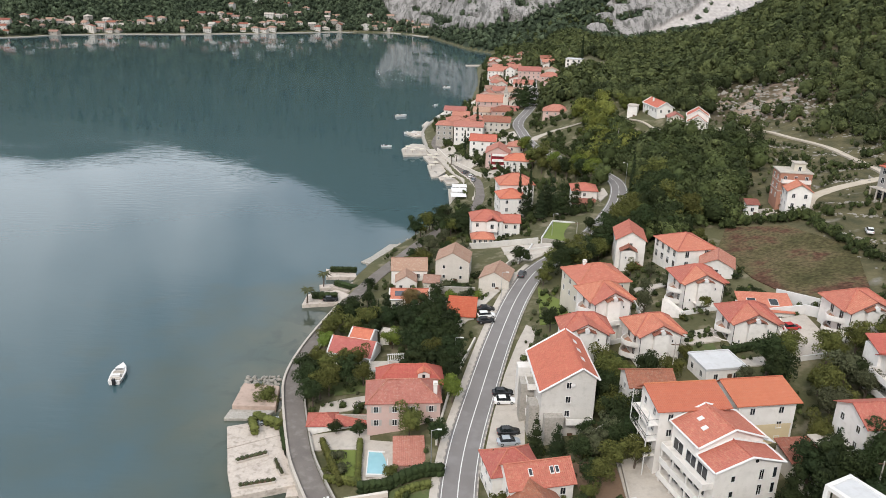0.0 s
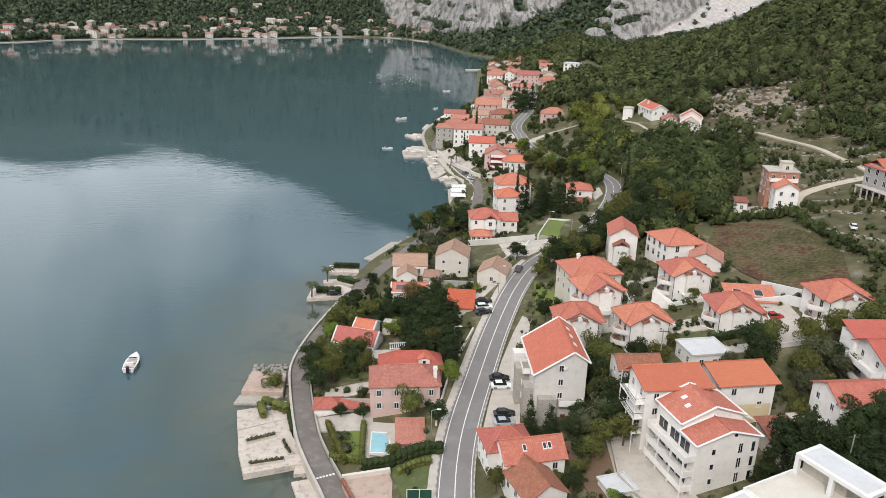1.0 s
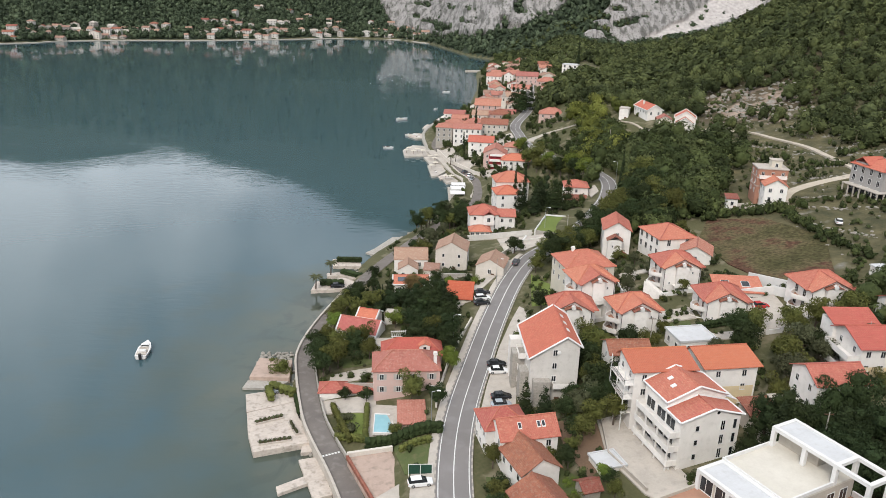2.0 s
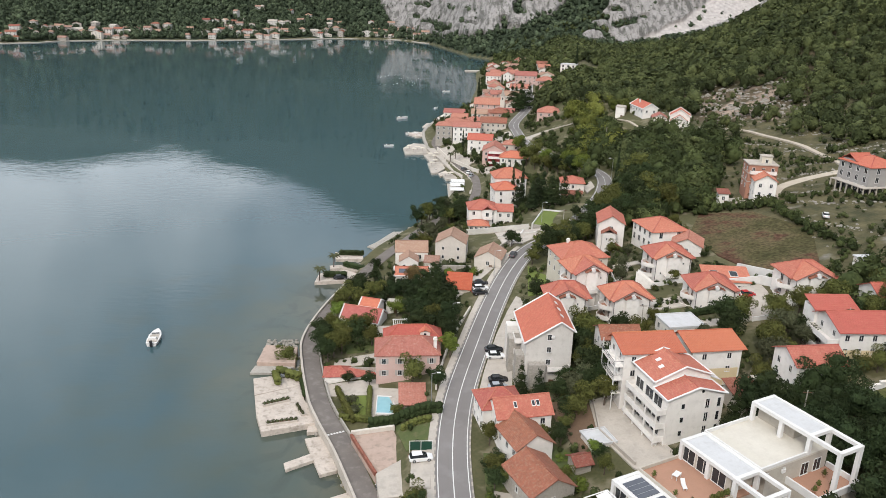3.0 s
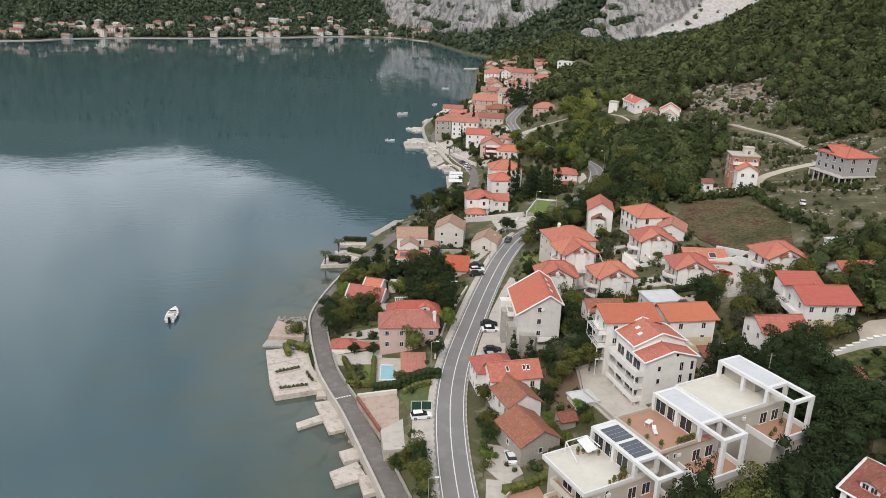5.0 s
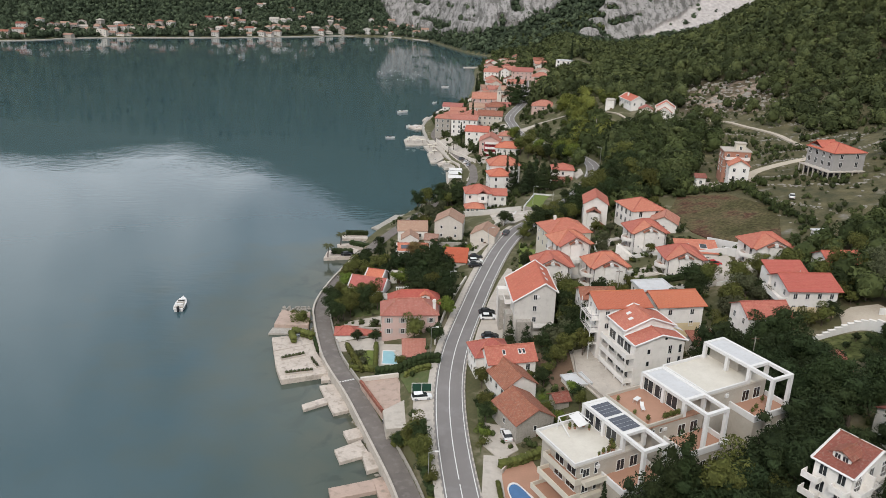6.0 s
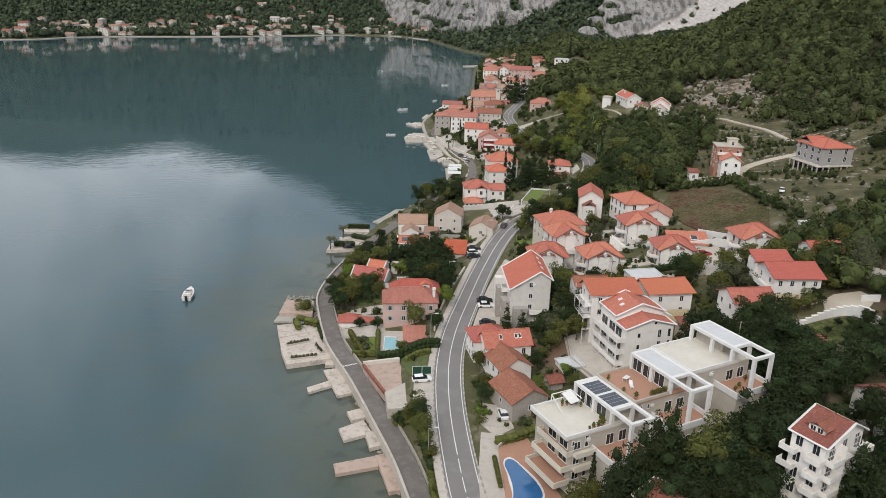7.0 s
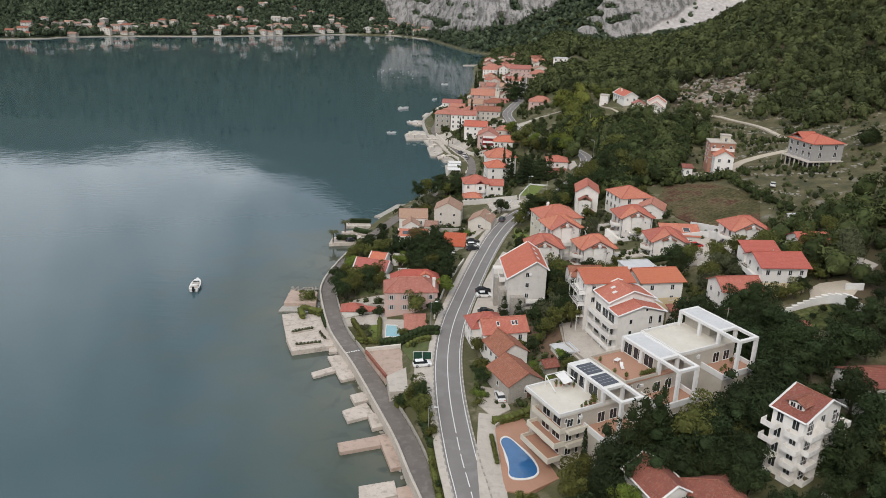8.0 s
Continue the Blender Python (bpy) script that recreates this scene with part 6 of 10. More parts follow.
# planting beds on the terraces
def planter(x, y, z, w, d, ang, label="low concrete planting bed with shrubs"):
    top = empty("planting_bed", pose(x, y, z, 0, 0, ang), label, "planter")
    bm = bmesh.new()
    for a in ((0, 0, 0, w, 0.15, 0.4), (0, d - 0.15, 0, w, d, 0.4), (0, 0.15, 0, 0.15, d - 0.15, 0.4), (w - 0.15, 0.15, 0, w, d - 0.15, 0.4)):
        box(bm, *a)
    part("kerb", bm, M_CONC, top)
    part("soil", boxed(0.15, 0.15, 0.0, w - 0.15, d - 0.15, 0.32), M_SOIL, top)
    b = [(0.4 + (w - 0.8) * i / max(1, int(w)), d / 2 + RNG.normal() * 0.08, 0.5, 0.45, d * 0.36, 0.3 + RNG.uniform(0, 0.25)) for i in range(int(w) + 1)]
    shared("shrubs", mesh_from("shrubs", *joined(core(b, 0.8, False), leaf_cloud(b, int(70 * w), 0.12)), M_LEAF_GREY), top, pose(0, 0, 0))


planter(-35.6, 110.6, 1.35, 6.5, 1.1, 17)
planter(-28.2, 115.0, 1.35, 5.0, 0.9, 118)
planter(-38.0, 118.2, 1.2, 6.0, 1.3, 28)


def hedge(name, corners, h, mat, label, z=None, dens=36):
    """A clipped hedge along a line of the plan: boxy masses under small leaves."""
    b = []
    for (x0, y0, x1, y1, t) in corners:
        ln = math.hypot(x1 - x0, y1 - y0)
        n = max(2, int(ln / (t * 0.55)))
        for i in range(n + 1):
            x, y = x0 + (x1 - x0) * i / n, y0 + (y1 - y0) * i / n
            zz = ground_z(x, y) if z is None else z
            for k in (0.3, 0.72):
                b.append((x, y, zz + h * k, t * 0.55, t * 0.55, h * 0.36))
    v, f = joined(core(b, 0.95, False), leaf_cloud(b, dens * len(b), 0.14, 0.5))
    ob = new(name, mesh_from(name, v, f, mat))
    return tagged(ob, label, "hedge", "garden hedges")


hedge("hedge", [(-13.2, 107.6, 0.4, 108.2, 1.9)], 2.6, M_LEAF_DARK, "tall clipped dark green hedge beside the pool garden")
hedge("hedge", [(-22.4, 122.5, -17.5, 110.5, 1.3)], 1.8, M_LEAF, "clipped green hedge along the lane wall")
hedge("hedge", [(-15.0, 121.5, -14.2, 110, 1.2), (-20, 112, -14, 109.8, 1.4)], 1.6, M_LEAF, "rounded green hedge round the pool lawn")
hedge("hedge", [(-37.5, 132.6, -32.8, 130.4, 2.2), (-38.2, 131.0, -37.0, 128.0, 1.9)], 2.0, M_LEAF, "low clipped hedge on the shore terrace", 1.25)
hedge("hedge", [(-31.6, 128.4, -29.8, 122.6, 1.0)], 1.6, M_LEAF_DARK, "narrow hedge between terrace and lane", 1.3)
hedge("hedge", [(-36.3, 196.4, -31.2, 196.6, 2.6)], 1.9, M_LEAF_DARK, "clipped hedge on the boat quay", 1.1)
hedge("hedge", [(-34.6, 217.2, -27.6, 217.2, 1.8)], 1.8, M_LEAF_DARK, "clipped hedge on the basin mole", 1.1)
hedge("hedge", [(-31.6, 206.6, -25.8, 203.4, 2.3)], 1.6, M_LEAF_DARK, "broad hedge beside the boat basin", 1.0)
hedge("hedge", [(13.0, 70.5, 21.5, 74.5, 2.0)], 1.7, M_LEAF, "long rough hedge above the pool terrace")
hedge("hedge", [(59.5, 139.2, 70.5, 140.2, 1.6)], 1.8, M_LEAF_DARK, "dark hedge below the white villas")
hedge("hedge", [(11.8, 65.4, 12.4, 57.0, 0.8)], 0.7, M_LEAF, "narrow curved hedge beside the swimming pool", 6.0)

hedge("hedge", [(-7.4, 81.8, -3.0, 78.4, 2.4), (-4.6, 79.6, -1.6, 72.0, 2.4)], 2.6, M_LEAF, "overgrown green hedge below the concrete yard")
hedge("hedge", [(-3.0, 76.0, 0.2, 64.0, 2.0)], 2.0, M_LEAF_DARK, "rough dark hedge between lane and pavement")
hedge("hedge", [(0.0, 63.0, 2.0, 50.0, 1.7)], 1.6, M_LEAF, "low green hedge on the bank above the lane")
hedge("hedge", [(-6.6, 104.4, -1.6, 105.0, 1.4)], 1.5, M_LEAF, "clipped hedge round the rough grass patch")

# ---------------- yards, lawns, fields ----------------
def yard(name, corners, mat, label, category="pavement", lift=0.14, step=2.0, kind="structure"):
    """A sheet laid over the ground inside a polygon."""
    c = np.array(corners, float)
    x0, y0, x1, y1 = c[:, 0].min(), c[:, 1].min(), c[:, 0].max(), c[:, 1].max()

    def inside(x, y):
        k = False
        for (ax, ay), (bx, by) in zip(c, np.roll(c, -1, 0)):
            if (ay > y) != (by > y) and x < (bx - ax) * (y - ay) / (by - ay) + ax:
                k = not k
        return k
    bm = bmesh.new()
    vs = [bm.verts.new((x, y, 0)) for x, y in corners]
    bm.faces.new(vs)
    for ax, lo, hi in ((0, x0, x1), (1, y0, y1)):
        for q in np.arange(math.floor(lo / step) * step, hi, step):
            if lo < q < hi:
                no = (1, 0, 0) if ax == 0 else (0, 1, 0)
                co = (q, 0, 0) if ax == 0 else (0, q, 0)
                bmesh.ops.bisect_plane(bm, geom=bm.verts[:] + bm.edges[:] + bm.faces[:], plane_co=co, plane_no=no)
    bm.verts.ensure_lookup_table()
    pts = np.array([v.co[:2] for v in bm.verts])
    for v, z in zip(bm.verts, height(pts[:, 0], pts[:, 1])):
        v.co.z = z + lift
    r = bmesh.ops.extrude_face_region(bm, geom=bm.faces[:])
    for v in r["geom"]:
        if isinstance(v, bmesh.types.BMVert):
            v.co.z -= lift + 0.5
    bmesh.ops.recalc_face_normals(bm, faces=bm.faces)
    return tagged(finish(name, bm, mat), label, category, kind=kind)


def field_material(name, stops):
    """Rough ground cover: broad patches through a ramp, broken by fine clumps."""
    m = bpy.data.materials.new(name)
    m.use_nodes = True
    n, l = m.node_tree.nodes, m.node_tree.links
    b = n["Principled BSDF"]
    b.inputs["Roughness"].default_value, b.inputs["Specular IOR Level"].default_value = 0.95, 0.1
    tc, big, small, ramp, hs, mr, bp = (n.new("ShaderNode" + k) for k in ("TexCoord", "TexNoise", "TexNoise", "ValToRGB", "HueSaturation", "MapRange", "Bump"))
    big.inputs["Scale"].default_value, big.inputs["Detail"].default_value, big.inputs["Roughness"].default_value = 0.055, 7.0, 0.62
    small.inputs["Scale"].default_value, small.inputs["Detail"].default_value = 1.1, 5.0
    for t in (big, small):
        l.new(tc.outputs["Object"], t.inputs["Vector"])
    e = ramp.color_ramp.elements
    e[0].position, e[0].color = stops[0][0], (*stops[0][1], 1)
    e[1].position, e[1].color = stops[-1][0], (*stops[-1][1], 1)
    for p, c in stops[1:-1]:
        k = e.new(p)
        k.color = (*c, 1)
    l.new(big.outputs["Fac"], ramp.inputs["Fac"])
    mr.inputs["From Min"].default_value, mr.inputs["From Max"].default_value = 0.3, 0.7
    mr.inputs["To Min"].default_value, mr.inputs["To Max"].default_value = 0.55, 1.45
    l.new(small.outputs["Fac"], mr.inputs["Value"])
    l.new(mr.outputs["Result"], hs.inputs["Value"])
    l.new(ramp.outputs["Color"], hs.inputs["Color"])
    l.new(hs.outputs["Color"], b.inputs["Base Color"])
    bp.inputs["Strength"].default_value, bp.inputs["Distance"].default_value = 0.7, 0.3
    l.new(small.outputs["Fac"], bp.inputs["Height"])
    l.new(bp.outputs["Normal"], b.inputs["Normal"])
    return m


M_FIELD = field_material("fallow_field", [(0.36, (0.045, 0.045, 0.02)), (0.46, (0.07, 0.062, 0.029)), (0.54, (0.098, 0.08, 0.043)), (0.6, (0.088, 0.047, 0.031)), (0.68, (0.066, 0.034, 0.024))])
M_MEADOW = field_material("rough_meadow", [(0.36, (0.04, 0.05, 0.018)), (0.48, (0.075, 0.085, 0.03)), (0.58, (0.1, 0.095, 0.045)), (0.68, (0.16, 0.13, 0.085))])
yard("parking_area", [(20.8, 165), (23.0, 162), (20.6, 152), (18.0, 139.6), (15.5, 112.0), (8.2, 113.0), (10.5, 126), (14.0, 142.3), (17.8, 156)], M_CONC, "pale dusty concrete parking strip beside the road")
yard("parking_area", [(4.0, 164), (12.4, 178), (15.6, 184), (13.6, 185), (6.0, 178), (2.6, 168)], M_CONC, "pale parking bay beside the road", lift=0.2)
yard("garden_paving", [(-25.4, 126.2), (-13.6, 126.0), (-13.2, 122.4), (-7.6, 120.8), (-7.6, 110.4), (-13.9, 110.8), (-14.6, 119.8), (-24.2, 121.2)], M_CONC, "pale paving round the garden pool", lift=0.25)
yard("lawn", [(-21.5, 120.8), (-14.6, 119.6), (-14.2, 111.2), (-17.5, 110.6)], M_LAWN, "clipped garden lawn beside pool", "lawn", 0.18)
yard("lawn", [(-8.6, 107.0), (0.2, 107.0), (-0.5, 96.2), (-5.6, 96.6)], M_GRASS, "rough grass patch above the paved yard", "lawn", 0.2)
yard("driveway", [(30.8, 108.6), (36.0, 110.0), (39.4, 102.0), (42.5, 92.0), (44.5, 86.5), (41.0, 82.0), (35.0, 88.0), (30.6, 98.1)], M_CONC, "pale concrete driveway ramp beside apartments", lift=0.3)
prism("lawn", [(37.0, 239.4), (46.7, 237.4), (37.6, 219.4), (31.3, 222.3)], 12.4, M_LAWN, "bright mown lawn enclosed by white walls", "lawn", 2.6, kind="structure")
yard("field", [(85.2, 214.0), (100.5, 209.1), (108.5, 184.6), (97.5, 155.7), (83.5, 154.0), (78.5, 175.2), (77.9, 199.3)], M_FIELD, "fallow brown field with reddish soil and dry grass", "field", 0.25, 3.0)
yard("yard", [(71.5, 150.2), (80.5, 150.6), (80.3, 137.0), (77.2, 133.2), (73.0, 134.0)], M_CONC, "pale paved yard and steps between villas", lift=0.3)
yard("yard", [(43.5, 158.5), (53.6, 159.6), (53.0, 147.5), (44.0, 150.5)], M_CONC, "pale paved courtyard between villas", lift=0.3)
yard("garden_path", [(10.2, 84.5), (14.6, 83.8), (16.4, 76.0), (12.6, 72.8), (9.6, 76.8)], M_CONC, "pale yard with steps beside the old cottage", lift=0.22)
yard("forecourt", [(9.6, 73.6), (14.2, 74.0), (13.6, 44), (11.6, 30), (8.8, 46), (8.6, 60)], M_CONC, "pale concrete forecourt beside the road", lift=0.2)
yard("terrace_yard", [(5.5, 231), (30, 228), (31.0, 224.5), (24.5, 223), (6.0, 227.5)], M_CONC, "white paved villa terrace", lift=0.25)
yard("yard", [(22.5, 110.0), (30.5, 109.5), (31, 97), (26.5, 93.0), (24.0, 101.5)], M_SOIL, "bare earth garden behind the roadside house", "ground", 0.15)
yard("yard", [(56, 96.5), (64.5, 97.0), (65, 105.0), (60.5, 104.5)], M_CONC, "dusty pale yard between apartment houses", lift=0.25)
yard("clearing", [(66.5, 43.5), (71, 45), (66, 37), (60, 36), (57, 40)], M_CONC, "grey concrete apron below the apartment tower", lift=0.2)

prism("raised_yard", [(-16.9, 103.2), (-8.7, 105.6), (-5.5, 96.6), (-10.9, 90.9)], 4.4, M_PINKPAVE, "raised pinkish paved yard on retaining walls", "yard", 4.0, kind="structure")
prism("raised_yard", [(-4.5, 96.6), (-0.9, 95.6), (-0.7, 84.3), (-4.4, 84.8)], 6.82, M_CONC, "pale concrete parking yard at road level", "yard", 4.5, kind="structure")
prism("raised_yard", [(-10.8, 90.6), (-5.4, 96.2), (-4.6, 95.8), (-4.5, 84.6), (-9.6, 83.6)], 4.9, M_CONC, "pale concrete yard above the lane", "yard", 4.5, kind="structure")
edge_wall("yard_wall", [(-16.9, 103.2), (-10.9, 91.0)], 0.5, 0.5, M_ROOF_DARK, "low wall capped with red tiles above the lane", 4.4, 0.3)
edge_wall("yard_wall", [(-16.9, 103.4), (-8.5, 105.9)], 0.9, 0.6, M_STONE_PALE, "pale stone wall at the head of the yard", 4.4, 2.0)
edge_wall("roadside_wall", [(-0.4, 117), (0.6, 126), (2.6, 138), (5.4, 148), (8.0, 157)], 0.9, 0.35, M_STONE_PALE, "stone retaining wall below the pavement", None, 2.5)
edge_wall("garden_wall", [(-13.0, 128.5), (-26.0, 131.5)], 1.4, 0.4, M_STONE, "old stone wall behind the pool house", None, 1.0)
edge_wall("garden_wall", [(-5.0, 190.5), (2.0, 189.0), (9.0, 187.0)], 2.2, 0.5, M_STONE, "tall old stone terrace wall below the stone house", None, 2.0)
edge_wall("lawn_wall", [(30.9, 221.4), (36.8, 239.7), (47.0, 237.7)], 0.45, 0.35, M_WHITE, "white wall round the lawn", 12.4, 2.6)
edge_wall("garden_wall", [(8.5, 226.6), (20.0, 224.8), (30.0, 222.4)], 2.0, 0.4, M_WALL_DULL, "long pale rendered terrace wall below the villa", None, 2.5)
yard("ramp_yard", [(18.5, 223.6), (30.2, 221.0), (36.0, 217.4), (31.2, 209.6), (26.0, 204.0), (20.5, 206.5)], M_CONC, "pale concrete ramp and terraces beside the road", lift=0.3)
edge_wall("garden_wall", [(19.0, 216.5), (26.5, 214.5), (33.5, 213.5)], 1.1, 0.35, M_WALL_DULL, "pale stepped wall across the ramp yard", None, 1.0)
edge_wall("garden_wall", [(22.0, 203.0), (25.2, 211.0), (28.0, 220.8)], 0.9, 0.4, M_WHITE, "white sloping wall beside the ramp", None, 1.0)
edge_wall("lawn_wall", [(31.0, 221.9), (37.6, 219.0)], 0.15, 0.35, M_STONE, "dark stone wall below the lawn", 12.4, 2.8)
edge_wall("garden_wall", [(14.5, 196.0), (17.5, 201.0), (22.5, 208.0)], 1.6, 0.4, M_STONE_PALE, "pale stone terrace wall above the road", None, 1.5)


def stepped_wall(pts, t=0.5):
    """A curved retaining wall whose top climbs in steps; each point carries the level of its step."""
    top = empty("stepped_wall", pose(pts[0][0], pts[0][1], pts[0][2] - 1.6), "long white stepped retaining wall among trees", "wall", kind="structure")
    o = top.location
    for (xa, ya, za), (xb, yb, _zb) in zip(pts, pts[1:]):
        ln, an = math.hypot(xb - xa, yb - ya), math.atan2(yb - ya, xb - xa)
        m = Matrix.Translation((xa - o.x, ya - o.y, za - o.z)) @ Matrix.Rotation(an, 4, "Z")
        for name, b, mt in (("wall_bay", boxed(-0.02, -t / 2, -5.5, ln + 0.16, t / 2, -0.14), M_WHITE), ("coping", boxed(-0.06, -t / 2 - 0.08, -0.14, ln + 0.2, t / 2 + 0.08, 0.0, bevel=0.02), M_WALL)):
            bmesh.ops.transform(b, matrix=m, verts=b.verts)
            part(name, b, mt, top)


stepped_wall([(80.0, 101.4, 18.3), (81.9, 102.1, 18.7), (83.5, 102.7, 19.2), (84.9, 103.0, 19.7), (86.2, 103.3, 20.2), (87.7, 103.6, 20.7), (89.2, 103.9, 21.2), (90.6, 104.1, 21.6), (92.0, 104.2, 22.1), (93.4, 104.1, 22.5), (94.8, 103.6, 22.9), (96.0, 102.5, 23.4), (97.0, 101.0, 23.5), (97.6, 99.4, 22.6), (98.4, 97.8, 21.6), (99.4, 96.2, 21.0)])
edge_wall("ramp_wall", [(31.5, 108.5), (31.0, 98.5), (35.5, 88.5)], 1.0, 0.3, M_CONC, "pale concrete wall along the ramp", None, 1.0)
edge_wall("ramp_wall", [(36.5, 104.5), (40.2, 93.0)], 0.8, 0.25, M_WHITE, "low white wall beside apartment ramp", None, 1.0)
edge_wall("villa_wall", [(72.5, 152.0), (80.5, 151.0), (84.5, 146.5)], 2.4, 0.3, M_WHITE, "white parapet wall of a roof terrace", None, 1.5)
edge_wall("villa_wall", [(78.0, 160.5), (84.0, 152.0)], 2.8, 0.3, M_WHITE, "white sloping parapet beside solar frames", None, 1.5)

yard("yard", [(-25.0, 132.6), (-14.0, 133.4), (-14.0, 138.0), (-20, 137.6), (-25, 136.6)], M_CONC, "pale terraced yard with vine rows behind the pink house", lift=0.2)
yard("lawn", [(-22.5, 139.5), (-13.5, 139.5), (-13.0, 147.5), (-20, 150), (-25, 147)], M_GRASS, "green garden grass behind the pink house", "lawn", 0.2)
yard("lawn", [(21.5, 97.0), (26.5, 92.5), (24.0, 84.0), (20.8, 86.0)], M_GRASS, "rough garden grass behind old houses", "lawn", 0.2)
yard("lawn", [(51.6, 144.0), (58.5, 144.0), (58.5, 138.5), (51.5, 137.5)], M_GRASS, "green garden between the white villas", "lawn", 0.2)
yard("yard", [(51.4, 150.0), (60.5, 150.6), (60.5, 144.6), (51.4, 144.6)], M_CONC, "pale paved lane between the white villas", lift=0.3)
yard("lawn", [(24.0, 164), (31.5, 161), (31.0, 176), (26.0, 186)], M_LAWN, "green garden bank beside the road", "lawn", 0.2)
yard("lawn", [(8.9, 95.0), (11.4, 95), (12.8, 86), (10.6, 84), (9.0, 74), (8.9, 86)], M_GRASS, "narrow green verge beside the road", "lawn", 0.2)
yard("garden_path", [(46.5, 163), (48.5, 163.5), (55.5, 178.0), (53.5, 179)], M_CONC, "pale concrete garden path between villas", lift=0.3)
yard("garden_path", [(44.5, 174.5), (60, 176.5), (60, 179), (44.5, 177)], M_CONC, "pale concrete lane behind the villas", lift=0.3)
yard("garden_path", [(52.5, 133.0), (80, 133.5), (80, 136.0), (52.5, 136.6)], M_CONC, "pale access lane below the villas", lift=0.3)
yard("yard", [(-13.8, 190.5), (-4.5, 189.5), (1.5, 183.5), (-3.0, 181.5), (-13, 183.0)], M_CONC, "pale paved yard between old houses", lift=0.2)
yard("yard", [(9.0, 183.5), (17.5, 196.5), (21.0, 196), (15.8, 185)], M_CONC, "pale paved strip beside road and cottage", lift=0.2)
M_GRAVEL = material("pale_gravel", (0.5, 0.44, 0.36), (0.36, 0.31, 0.25), 0.95, 0.3, 3.0, 0.5, 0.4)


TRACKS = []


def on_ground(pts, lift=0.25):
    p = dense(pts, [0] * len(pts), 3.0)
    p[:, 2] = height(p[:, 0], p[:, 1]) + lift
    TRACKS.append(p)
    return p


ribbon("dirt_track", on_ground([(112.5, 312), (118, 321), (127, 325), (138, 322), (143, 304), (147, 281), (146.8, 250), (147, 236), (157, 226)]), -1.6, 1.6, 0, M_GRAVEL, "pale gravel track across the hillside", "track", 0.6)
ribbon("garden_path", on_ground([(85, 360), (88.5, 350), (92, 338), (94.5, 326), (97.5, 316), (103, 306.5), (110, 306.5), (112.5, 312)]), -0.8, 0.8, 0, M_GRAVEL, "narrow pale path below the hillside houses", "path", 0.5)
edge_wall("garden_wall", [(92.6, 333), (95.6, 318), (99.5, 309.2), (110.6, 304.6)], 0.9, 0.3, M_STONE_PALE, "low pale stone wall below the hillside houses", None, 1.0)
ribbon("dirt_track", on_ground([(111.0, 217.5), (118.3, 230.5), (128.2, 236.0), (145, 238)]), -1.8, 1.8, 0, M_GRAVEL, "pale gravel drive to the unfinished houses", "track", 0.6)
ribbon("side_road", on_ground([(45, 374), (47, 383), (51.5, 389), (60, 387.5), (70, 382)]), -1.7, 1.7, 0, M_CONC, "narrow pale side road climbing from the bend", "road", 0.6)


# ---------------- pools ----------------
def pool(corners, z, mat, label, coping=0.45, rounds=3):
    top = empty("swimming_pool", pose(0, 0, z), label, "pool")
    c = [Vector((x, y, 0)) for x, y in corners]
    # rounded outline
    for _ in range(rounds):
        c = [q for a, b in zip(c, c[1:] + c[:1]) for q in (a * 0.75 + b * 0.25, a * 0.25 + b * 0.75)]
    mid = sum(c, Vector()) / len(c)
    bm = bmesh.new()
    slab(bm, [(p.x, p.y, 0.06) for p in c], 0.5)
    bmesh.ops.recalc_face_normals(bm, faces=bm.faces)
    part("pool_water", bm, mat, top)
    bm = bmesh.new()
    n = len(c)
    for i in range(n):
        a, b = c[i], c[(i + 1) % n]
        ao, bo = a + (a - mid).normalized() * coping, b + (b - mid).normalized() * coping
        slab(bm, [(a.x, a.y, 0.16), (b.x, b.y, 0.16), (bo.x, bo.y, 0.16), (ao.x, ao.y, 0.16)], 0.5)
    bmesh.ops.recalc_face_normals(bm, faces=bm.faces)
    part("coping", bm, M_WHITE, top)


prism("pool_deck", [(12.6, 68.5), (15.0, 72.5), (18.5, 74.5), (27.5, 61.0), (24.0, 53.5), (17.4, 48.8), (13.2, 49.2), (13.0, 60)], 5.95, M_TERRA, "terracotta paved pool deck", "terrace", 3.0, kind="structure")
pool([(13.3, 64.4), (15.0, 66.0), (17.0, 62.6), (19.4, 58.0), (19.9, 54.4), (17.8, 52.6), (14.2, 52.7), (14.7, 56.4), (14.3, 60.2)], 5.95, M_POOL, "kidney-shaped swimming pool with blue water")
edge_wall("deck_wall", [(12.7, 68.6), (15.0, 72.4), (18.4, 74.4)], 0.8, 0.3, M_CONC, "cream wall round the pool deck", 5.95, 2.0)
pool([(-13.0, 118.4), (-9.5, 118.2), (-9.2, 111.8), (-12.7, 111.8)], 4.35, M_POOL_PALE, "small rectangular garden pool with pale blue water", 0.4, 0)
pool([(44.6, 156.5), (47.6, 157.4), (48.0, 154.6), (45.0, 153.8)], 15.6, M_POOL_PALE, "small round garden pool between villas", 0.3)


